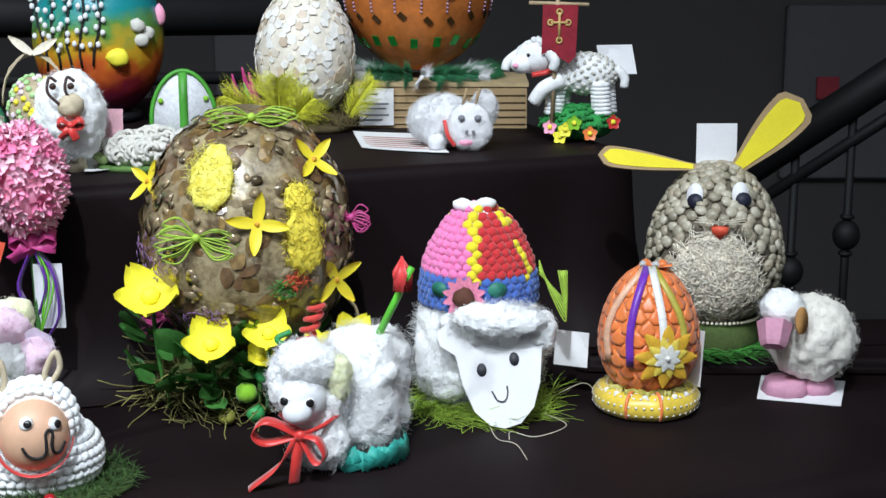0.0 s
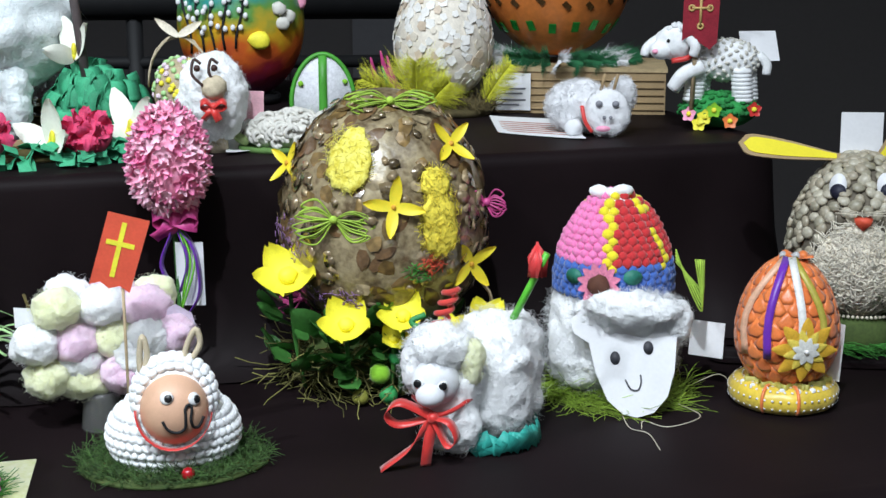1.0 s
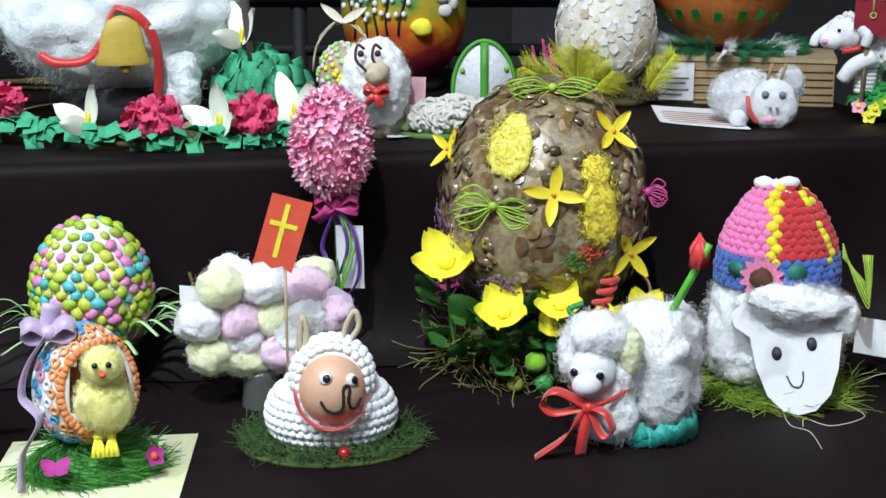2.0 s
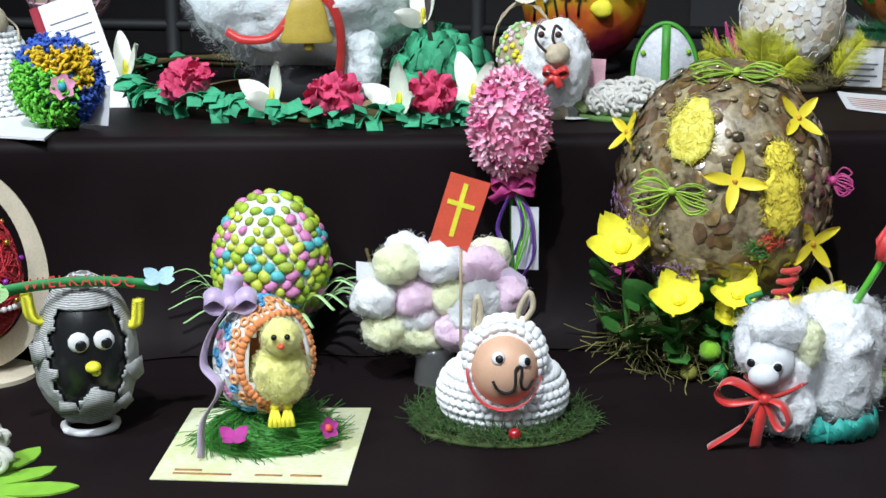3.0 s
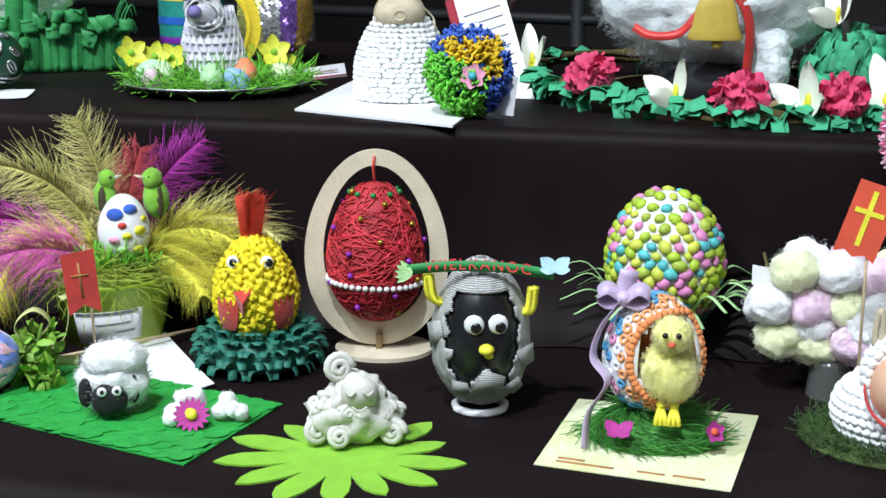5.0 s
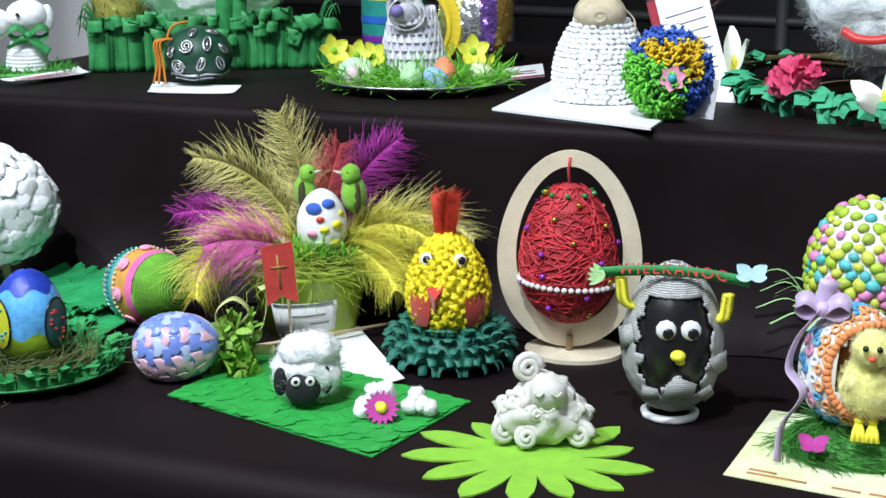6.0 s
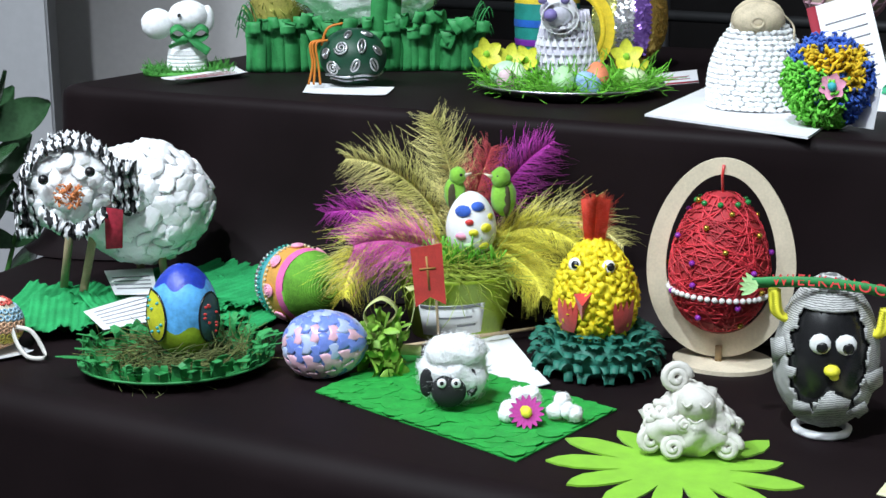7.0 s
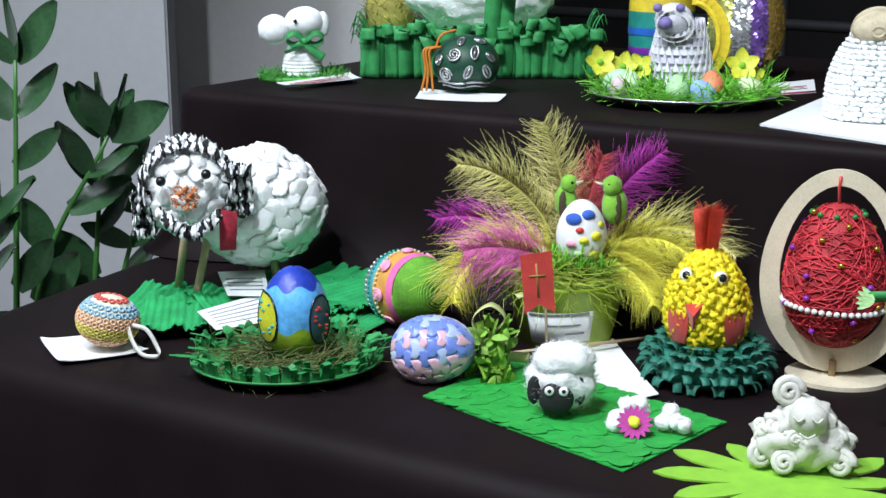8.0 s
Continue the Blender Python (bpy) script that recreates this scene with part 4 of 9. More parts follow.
def ribbon_egg():
    rng = random.Random(9)
    root = thing("ribbon_egg", 0.214, 1.294, LOW, -9.5, "orange folded-ribbon egg on a dotted yellow fabric ring", "easter egg")
    base = part("ring_base", ring(Geo(), (0, 0, 12.5), 38, 12.5, 48, 16, lump=0.06), mat("yellow_satin", (0.72, 0.52, 0.06), 0.35, 0.15, 60, 0.2, 300, sheen=0.2), root, "padded yellow satin ring with white dots")
    dots = slab(Geo(), oval(1.2, 1.2, 8), 0.4).mesh("dot", PAPER)
    poses = []
    for i in range(44):
        for b in (0.25, 0.95, 1.65, -0.4):
            a = 2 * math.pi * (i + (b > 0.5) * 0.5) / 44
            n = Vector((math.cos(a) * math.cos(b), math.sin(a) * math.cos(b), math.sin(b)))
            poses.append(spot_frame(Vector((38 * math.cos(a), 38 * math.sin(a), 12.5)) + n * 12.8, n))
    pieces("dot", [dots], poses, base)
    g = Geo()
    for a in (-1.9, -1.25, 0.6, 2.4):
        tube(g, [(38 * math.cos(a) + 13.2 * math.cos(b) * math.cos(a), 38 * math.sin(a) + 13.2 * math.cos(b) * math.sin(a), 12.9 + 13.2 * math.sin(b)) for b in [k * 0.25 - 0.9 for k in range(13)]], 1.6, 5)
    part("wrap_band", g, ORANGE, base)
    e = Egg(94, 126, 14, 1, 0, 0.14)
    core = part("egg_body", e.body(Geo(), 36, 24), ORANGE, root)
    tints = [ORANGE, mat("deep_orange_satin", (0.74, 0.18, 0.045), 0.35, 0.12, 60, 0.1, 500, sheen=0.2), mat("pale_orange_satin", (0.82, 0.23, 0.065), 0.35, 0.12, 60, 0.1, 500, sheen=0.2)]
    for row in range(11):
        u, n = 0.05 + row * 0.085, 15
        for k in range(n):
            c, h = 2 * math.pi * (k + 0.5 * (row % 2)) / n, math.pi / n
            part("ribbon_fold", wrapped(e, [(u + 0.12, c + rng.uniform(-0.05, 0.05)), (u + 0.02, c - h), (u - 0.02, c - h * 0.5), (u - 0.02, c + h * 0.5), (u + 0.02, c + h)], 0.3 + 0.25 * (row % 2), 0.35, 2, slope=-0.15), tints[rng.randrange(3)], core)
    p, n = e.face(18, 64)
    for count, l, w, m, lift in ((8, 30, 13, mat("gold_satin", (0.70, 0.40, 0.04), 0.4), 2.2), (8, 20, 9, mat("yellow_silk", (0.80, 0.62, 0.10), 0.4), 3.6), (8, 13, 7, mat("white_silk", (0.78, 0.77, 0.72), 0.4), 5.0)):
        flower(root, "ribbon_star", spot_frame(p + n * lift, n, 0.2 * lift), count, l, w, -0.08, m, PEARL, 2.4)
    for x, m, w in ((-13, PURPLE, 7), (14, mat("white_satin", (0.75, 0.74, 0.72), 0.4), 7), (-32, mat("peach_satin", (0.72, 0.42, 0.28), 0.4), 6), (30, mat("olive_satin", (0.42, 0.36, 0.06), 0.4), 6)):
        pts = [e.face(x * math.sin(math.pi * min(0.62, 1 - u)) / 0.93, 14 + 126 * u)[0] + e.face(x, 14 + 126 * u)[1] * 3.2 for u in (0.98, 0.9, 0.8, 0.7, 0.6, 0.5, 0.4, 0.32)]
        part("ribbon_strip", ribbon(Geo(), pts, w, (1, 0.2 * x / 30, 0), 0.5), m, root)
    g = Geo()
    for k in range(5):
        a0 = -1.15 + k * 0.5
        ribbon(g, arc([e.at(0.10 + 0.04 * (j % 2), a0 + j * 0.2)[0] + e.at(0.1, a0 + j * 0.2)[1] * (3 + 7 * (j % 2)) for j in range(4)], 5), 10, (0, 0, 1), 0.5)
    band = part("spotted_band", g, mat("olive_organza", (0.42, 0.38, 0.08), 0.5), root, "olive ribbon with white daisies")
    t = Geo()
    for k in range(7):
        p, n = e.at(0.13, -1.0 + k * 0.33)
        ball(t, p + n * 11, (3, 1, 3), 2)
    part("daisy_dot", t, PAPER, band)
    part("tip_bow", bow(Geo(), (4, -4, 138), 12, width=7, tails=((1.4, 0.3), (-1.2, 0.1))), ORANGE, root)
    part("tip_knot", bow(Geo(), (0, -6, 139), 9, width=5, tails=((0.2, -1.6),)), mat("silver_grey_satin", (0.5, 0.5, 0.5), 0.35), root)
    part("name_card", upright_card(Geo(), (34, 22, 20), 40, 54, 5, -35), PAPER, root, smooth=False)
    return root


ribbon_egg()


def bunny_egg():
    rng = random.Random(10)
    root = thing("bunny_egg", 0.305, 1.452, LOW + 0.015, -12.2, "grey seed-covered rabbit egg with yellow cardboard ears", "rabbit figure")
    base = Geo()
    revolve(base, [(1, 0), (44, 0), (46, 12), (44, 36), (1, 36)], 28, wobble=0.05)
    part("base", base, MOSS, root, "mossy round base")
    e = Egg(134, 164, 30, -2, 0, 0.16)
    core = part("egg_body", e.body(Geo(), 36, 24), mat("dark_glue", (0.13, 0.11, 0.08), 0.8), root)
    seedm = [mat("grey_green_seed", (0.34, 0.31, 0.23), 0.4, 0.25, 50, 0.15, 300, island=0.0), mat("brown_seed", (0.40, 0.35, 0.26), 0.4, 0.25, 50, 0.15, 300), mat("pale_seed", (0.50, 0.46, 0.36), 0.4, 0.2, 50, 0.15, 300)]
    meshes = [ball(Geo(), (0, 0, 1.2), (6.8, 5.6, 3.4), 2, 0.12, 0.2, seed=k).mesh("seed", m) for k, m in enumerate(seedm)]
    poses, rest = [], Geo()
    for u, a in e.spread(560, 0.03, 0.995, 0.12, rng):
        p, n = e.at(u, a)
        if math.hypot((p.x - 2) / 44, (p.z - 88) / 50) < 1 and p.y < 0:
            continue
        m = spot_frame(p + n * 0.5, n + Vector((rng.uniform(-0.3, 0.3),) * 3), rng.uniform(0, 6.3), rng.uniform(0.85, 1.15))
        if p.y < 22 and len(poses) < 300:
            poses.append((m, rng.randrange(3)))
        else:
            ball(rest, (0, 0, 1.5), (6.4, 5.0, 4.4), 1, at=m)
    pieces("seed", meshes, poses, core)
    part("far_seeds", rest, seedm[0], core)["kind"] = "stuff"
    p, n = e.face(2, 88)
    u0 = (p.z - e.z0) / e.h
    belly = wrapped(e, [(u0 + 47 / e.h * math.sin(t), 0.03 + 42 / e.r(u0) * math.cos(t)) for t in [j * 0.2618 for j in range(24)]], 0.5, 1.5, 5)
    for _ in range(1500):
        t, s = rng.uniform(0, 6.283), math.sqrt(rng.random())
        p, n = e.face(2 + 42 * s * math.cos(t), 88 + 48 * s * math.sin(t))
        d = Vector((rng.uniform(-1, 1), 0, rng.uniform(-1, 1)))
        d = (d - n * d.dot(n)).normalized()
        tube(belly, [p + n * rng.uniform(0.5, 4), p + d * 7 + n * rng.uniform(2, 5), p + d * 14 + n * rng.uniform(0.5, 4)], 0.45, 3)
    part("belly", belly, mat("cream_straw_fibre", (0.84, 0.78, 0.66), 0.7, 0.15, 60, 0.1, 400, island=0.2), root, "pale straw fibre belly")
    for x in (-20, 20):
        p, n = e.face(x, 165 + (x > 0) * 2)
        m = spot_frame(p + n * 6, (x * 0.012, -1, 0.25))
        mm = m.copy()
        mm.translation *= 0.001
        ey = part("eye", slab(Geo(), oval(8.5, 12.5, 20), 0.8), PAPER, root)
        ey.matrix_local = mm
        part("pupil", slab(Geo(), oval(8, 7.5, 20, 1 if x < 0 else 3, -5.4), 0.7, Matrix.Translation((0, 0, 0.85))), mat("dark_blue_paper", (0.012, 0.013, 0.03), 0.6), ey)
    p, n = e.face(4, 135)
    part("nose", slab(Geo(), [(0, -8), (7, -2), (9, 4), (5, 7), (0, 5), (-5, 7), (-9, 4), (-7, -2)], 1.5, spot_frame(p + n * 6, (0, -1, 0.1))), ORANGE_PAPER, root)
    g = Geo()
    for dy in (-1, 0, 1):
        for s in (-1, 1):
            tube(g, arc([(4, p.y - 8, 146 + dy), (4 + s * 14, p.y - 11, 148 + 2 * dy), (4 + s * 26, p.y - 8, 149 + 3 * dy)], 4), 0.5, 4)
    part("whiskers", g, STRAW, root)

    def ear(a, b, w, tilt):
        a, b = Vector(a), Vector(b)
        l = (b - a).length
        x = (b - a).normalized()
        y = Vector((0, -1, tilt)).cross(x).normalized()
        z = x.cross(y)
        m = Matrix((x, y, z)).transposed().to_4x4()
        m.translation = a
        out = [(l * t, w / 2 * (0.30 + 0.70 * math.sin(math.pi * min(1, t * 0.62)) ** 1.3) * (1 if t < 0.86 else math.sqrt(max(0, 1 - ((t - 0.86) / 0.14) ** 2)))) for t in [k / 16 for k in range(17)]]
        o = out + [(q, -v) for q, v in out[::-1][1:]]
        ob = part("ear", slab(Geo(), o, 1.6, m), CARD, root, "brown cardboard ear lined with yellow", smooth=False)
        i = [(l * 0.05 + q * 0.90, v * 0.72) for q, v in o]
        part("ear_lining", slab(Geo(), i, 0.7, m @ Matrix.Translation((0, 0, 1.7))), mat("bright_yellow_card", (0.80, 0.68, 0.02), 0.6, 0.05), ob, smooth=False)
    ear((-22, -6, 190), (-122, -30, 204), 26, 0.9)
    ear((14, 6, 186), (80, 10, 262), 44, 0.15)
    part("name_card", upright_card(Geo(), (-4, 14, 184), 42, 50, 4, 14), PAPER, root, smooth=False)
    nest = Geo()

    def root_at():
        a = rng.uniform(0, 6.283)
        return (46 * math.cos(a), 46 * math.sin(a), rng.uniform(1, 10)), (math.cos(a) * 0.4 - math.sin(a), math.sin(a) * 0.4 + math.cos(a), 0.1)
    strands(nest, 260, root_at, 34, 0.5, 0.5, 0.18, 4, rng)
    part("grass_ring", nest, GRASS, root)["kind"] = "stuff"
    lace = Geo()
    for k in range(64):
        a = 2 * math.pi * k / 64
        ball(lace, (46 * math.cos(a), 46 * math.sin(a), 37), 2.0, 1)
    part("lace_trim", lace, STRAW, root)
    return root


bunny_egg()


def pink_faced_lamb():
    rng = random.Random(12)
    root = thing("pink_faced_lamb", 0.367, 1.347, LOW, -15.5, "white cotton lamb with pink egg-carton face and foot", "lamb figure")
    foot = Geo()
    revolve(foot, [(1, 0), (24, 0), (20, 14), (1, 14)], 8, Matrix.Translation((-8, -8, 1)))
    revolve(foot, [(1, 0), (22, 0), (18, 14), (1, 14)], 8, Matrix.Translation((18, 6, 1)))
    pinkc = mat("pink_egg_carton", (0.62, 0.30, 0.42), 0.8, 0.1, 60, 0.3, 300)
    part("foot", foot, pinkc, root, "pink egg carton foot")
    g = Geo()
    wool(g, (14, 6, 54), (42, 38, 42), 170, 9, 31, 0.3, fibres=60)
    part("body", g, mat("cream_cotton_wool", (0.78, 0.75, 0.68), 1, 0.07, 90, 0.9, 420, sheen=0.3, spec=0.1), root)
    h = Geo()
    wool(h, (-14, -24, 90), (21, 18, 16), 36, 7, 32, 0.3, fibres=30)
    part("head", h, COTTON, root)
    mz = Geo()
    revolve(mz, [(1, 0), (11, 0), (13, 4), (17, 24), (1, 26)], 6, Matrix.Translation((-20, -52, 58)) @ Matrix.Rotation(radians(-32), 4, "X"))
    part("muzzle", mz, pinkc, root, "pink egg carton muzzle", smooth=False)
    part("ear", slab(Geo(), oval(7, 13, 18), 2, Matrix.Translation((4, -40, 82)) @ Matrix.Rotation(radians(70), 4, "X") @ Matrix.Rotation(radians(40), 4, "Y")), mat("tan_felt", (0.40, 0.20, 0.06), 0.8), root)
    part("eye", ball(Geo(), (-9, -45, 78), 2, 2), GLOSS_BLACK, root)
    return root


pink_faced_lamb()
sheet_of("name_card", [(0.325, 1.320), (0.400, 1.298), (0.425, 1.375), (0.345, 1.395)], LOW, PAPER, "small white paper card under the pink-faced lamb")


def brown_egg_lamb():
    rng = random.Random(14)
    root = thing("egg_faced_lamb", -0.305, 1.089, LOW, 15.9, "knitted white lamb with brown eggshell face on a grass disc", "lamb figure")
    disc = Geo()
    slab(disc, oval(78, 62, 40), 3)
    part("disc", disc, MOSS, root, "moss green disc")
    g = Geo()

    def root_at():
        a, q = rng.uniform(0, 6.283), math.sqrt(rng.random())
        return (80 * q * math.cos(a), 64 * q * math.sin(a), 3 + rng.uniform(0, 5)), (rng.uniform(-1, 1), rng.uniform(-1, 1), 0.25)
    strands(g, 2200, root_at, 15, 0.4, 0.6, 0.23, 4, rng)
    part("grass", g, mat("dark_green_sisal", (0.045, 0.10, 0.022), 0.75, 0.3, 40, 0, 300, island=0.5), root, "dark green sisal grass")["kind"] = "stuff"
    body = Geo()
    ball(body, (0, 4, 26), (52, 44, 36), 3)
    core = part("body", body, YARN_WHITE, root)
    loop = Geo()
    ball(loop, (0, 0, 0), (5.2, 3.6, 3.4), 2, 0.15, 0.3)
    stitch = loop.mesh("yarn_stitch", YARN_WHITE)
    poses = []
    for row in range(8):
        z = 6 + row * 6.6
        k = math.sqrt(max(0.05, 1 - ((z - 26) / 37) ** 2))
        n = int(40 * k) + 4
        for i in range(n):
            a = 2 * math.pi * (i + 0.5 * (row % 2)) / n
            p = (53 * k * math.cos(a), 4 + 45 * k * math.sin(a), z)
            poses.append(Matrix.Translation(p) @ Matrix.Rotation(a + 1.57, 4, "Z") @ Matrix.Rotation(0.5 if row % 2 else -0.5, 4, "Y"))
    pieces("yarn_stitch", [stitch], poses[:300], core)
    c = Vector((2, -24, 57))
    hood = part("hood", ball(Geo(), c + Vector((0, 10, 6)), (33, 26, 34), 3), YARN_WHITE, root)
    poses = []
    for r_, y_ in ((28, -6), (32, 1), (33, 9)):
        n = int(2 * math.pi * r_ / 7.4)
        for i in range(n):
            a = 2 * math.pi * i / n
            poses.append(Matrix.Translation(c + Vector((r_ * math.cos(a), y_, r_ * 1.06 * math.sin(a) + 5))) @ Matrix.Rotation(-a + 1.57, 4, "Y"))
    pieces("yarn_stitch", [stitch], poses, hood)
    face = Geo()
    ball(face, (0, 0, 0), (27, 24, 29), 4)
    f = part("face", face, EGGSHELL, root, "plain brown eggshell face")
    f.matrix_local = Matrix.Translation((c + Vector((0, -9, 0))) * 0.001)

    def on(x, z, lift=0.6):
        return Vector((x, -24 * math.sqrt(max(0, 1 - (x / 27) ** 2 - (z / 29) ** 2)) - lift, z))
    for x, z in ((-5, 16), (16, 13)):
        p = on(x, z)
        eye(f, p, (p.x / 27, p.y / 20, p.z / 40), 5.6, 0.6, (0.25, -0.1))
    m = Geo()
    tube(m, [on(x, z, 1.2) for x, z in arc2([(-9, -2), (-5, -9), (2, -12), (8, -9), (9, 0), (9, 7), (11.5, 10), (14, 7), (13, -2), (15, -9), (19, -10), (23, -3)])], 1.2, 5)
    part("mouth", m, BLACK, f, "black cord mouth")
    col = Geo()
    ribbon(col, [c + Vector((30 * math.cos(a), -14 - 12 * abs(math.sin(a)), 30 * math.sin(a) + 2)) for a in [math.pi + k * 0.2 for k in range(16)]], 7, (0.2, 1, 0), 0.6)
    part("collar", col, RED, root, "red ribbon collar")
    part("bead", ball(Geo(), (11, -52, 9), 5.5, 2), mat("red_glass_bead", (0.35, 0.01, 0.015), 0.15, coat=0.5), root)
    for x, z in ((-22, 84), (12, 88)):
        e = Geo()
        lean = 1 if x < 0 else 9
        tube(e, arc([(x - 2, -16, z), (x - 2 + lean * 0.4, -16, z + 16), (x + lean, -16, z + 29), (x + lean + 3, -16, z + 16), (x + 1.5, -16, z)], 6), 2.5, 7)
        part("ear", e, ROPE, root, "beige cord ear")
    fl = Geo()
    tube(fl, [(-36, 22, 40), (-36, 22, 160)], 1.3, 6)
    st = part("flag_stick", fl, STICK, root)
    m = Matrix.Translation((-47, 20, 145)) @ Matrix.Rotation(radians(16), 4, "Y") @ Matrix.Rotation(radians(90), 4, "X")
    flag = slab(Geo(), [(-16, 0), (-8, 4), (0, 0), (8, 4), (17, 0), (19, 62), (-15, 62)], 0.6, m)
    fo = part("flag", flag, ORANGE_PAPER, root, "orange paper flag with a yellow cross", smooth=False)
    cr = Geo()
    slab(cr, [(-2, 10), (2, 10), (2, 56), (-2, 56)], 0.4, m @ Matrix.Translation((0, 0, 0.7)))
    slab(cr, [(-11, 36), (12, 36), (12, 40), (-11, 40)], 0.4, m @ Matrix.Translation((0, 0, 0.75)))
    part("cross", cr, YELLOW, fo, smooth=False)
    return root


def arc2(pts, steps=6):
    return [(p.x, p.y) for p in arc([(x, y, 0) for x, y in pts], steps)]


brown_egg_lamb()


def cotton_ball_lamb():
    root = thing("cotton_ball_lamb", -0.392, 1.167, LOW, 18.9, "lamb of pastel cotton balls standing on a plastic cup", "lamb figure")
    cup = Geo()
    revolve(cup, [(20, 0), (17, 28), (16, 34), (15, 34), (18.4, 1.2), (0.5, 1.2)], 28)
    clear = mat("clear_plastic", (0.75, 0.75, 0.72), 0.12, 0.05, 30, 0.0, 200, through_light=0.9)
    part("cup", cup, clear, root, "clear plastic cup foot")
    part("core", ball(Geo(), (4, 14, 74), (50, 18, 36), 3), PAPER, root)
    balls = [(-34, 112, 1), (4, 112, 0), (40, 108, 2), (-54, 82, 0), (-20, 80, 2), (12, 82, 1), (42, 84, 0), (-44, 50, 1), (-14, 46, 1), (21, 52, 2), (54, 56, 1), (-16, 62, 0), (30, 66, 0), (62, 84, 2)]
    for i, (x, z, c) in enumerate(balls):
        g = Geo()
        wool(g, (0, 0, 0), (21, 18, 18), 12, 8, 50 + i, 0.15, fibres=30)
        ob = part("cotton_ball", g, (COTTON, COTTON_YELLOW, COTTON_PINK)[c], root)
        ob.location = (x * 0.001, (-12 + (i % 3) * 5) * 0.001, z * 0.001)
    for i, (x, z, c) in enumerate(balls[:9]):
        ob = part("cotton_ball", wool(Geo(), (0, 0, 0), (21, 18, 18), 10, 8, 80 + i, 0.15, fibres=10), (COTTON_PINK, COTTON, COTTON_YELLOW)[c], root)
        ob.location = ((x + 8) * 0.001, 0.034, z * 0.001)
    m = Matrix.Translation((72, -8, 62)) @ Matrix.Rotation(radians(12), 4, "Z") @ Matrix.Rotation(radians(90), 4, "X")
    f = part("face", slab(Geo(), [(-16, 10), (-4, 0), (8, 4), (13, 18), (8, 38), (-6, 48), (-18, 44)], 0.8, m), mat("lilac_card", (0.66, 0.56, 0.70), 0.7), root, "pale lilac card face", smooth=False)
    d = Geo()
    tube(d, [m @ Vector(q) for q in ((-8, 33, 1.2), (-4, 30, 1.2), (1, 32, 1.2))], 0.7, 4)
    ball(d, m @ Vector((-2, 34, 1)), 2.2, 2)
    part("drawn_eye", d, PRINT, f)
    part("name_tag", upright_card(Geo(), (-62, 6, 92), 20, 18, 0, -25), PAPER, root, smooth=False)
    part("tail", tube(Geo(), [(-56, 8, 100), (-62, 8, 122)], 1.5, 6), TWIG, root)
    return root


cotton_ball_lamb()


def pink_flower_egg():
    rng = random.Random(16)
    root = thing("pink_flower_egg", -0.350, 1.268, LOW, 15.6, "pink egg of paper blossoms on a ribboned green stem", "easter egg")
    e = Egg(66, 92, 178, -4, 0, 0.08)
    core = part("egg_body", e.body(Geo(), 28, 18), PINK, root)
    meshes = []
    for m in (PINK, mat("light_pink_paper", (0.90, 0.56, 0.68), 0.6, 0.1), mat("deep_pink_paper", (0.82, 0.22, 0.42), 0.6, 0.1)):
        g = Geo()
        for k in range(4):
            p = petal(6.2, 4.4, 0.6, 3)
            g.add(p.v, p.f, 0, Matrix.Rotation(k * 1.57, 4, "Z"))
        meshes.append(g.mesh("blossom", m))
    poses = []
    for u, a in e.spread(260, 0.0, 1, 0.2, rng):
        p, n = e.at(u, a)
        poses.append((spot_frame(p + n * 1.5, n + Vector((rng.uniform(-0.4, 0.4), rng.uniform(-0.4, 0.4), rng.uniform(-0.4, 0.4))), rng.uniform(0, 6), rng.uniform(0.9, 1.4)), rng.choice((0, 0, 1, 1, 2))))
    pieces("blossom", meshes, poses, core)
    part("stem", tube(Geo(), arc([(-2, 0, 182), (0, 2, 100), (0, 0, 1)], 6), 2.4, 7), LEAFM, root)
    part("foot", revolve(Geo(), [(1, 0), (26, 0), (22, 8), (4, 12), (1, 12)], 20), CLAY, root)
    g = Geo()
    bow(g, (0, -8, 168), 20, width=16, tails=((-1.0, -0.8), (1.0, -0.2)))
    part("magenta_bow", g, mat("magenta_ribbon", (0.55, 0.05, 0.24), 0.5), root)
    g = Geo()
    for pts in ([(0, -6, 164), (16, -10, 140), (20, -8, 100), (8, -8, 76)], [(0, -6, 164), (-14, -10, 130), (-10, -8, 108), (-26, -6, 96)], [(2, -6, 160), (10, -12, 130), (2, -10, 100)]):
        ribbon(g, arc(pts, 6), 8, (0.5, 1, 0), 0.5)
    part("purple_ribbon", g, PURPLE, root)
    g = Geo()
    for k in range(3):
        tube(g, arc([(2, -8, 164), (8 + 4 * k, -12, 130), (4 - 2 * k, -12, 96 - 10 * k)], 6), 1.0, 5)
    part("green_cord", g, GRASS_BRIGHT, root)
    part("name_tag", upright_card(Geo(), (12, 0, 84), 26, 62, -4, -10), PAPER, root, smooth=False)
    return root


pink_flower_egg()


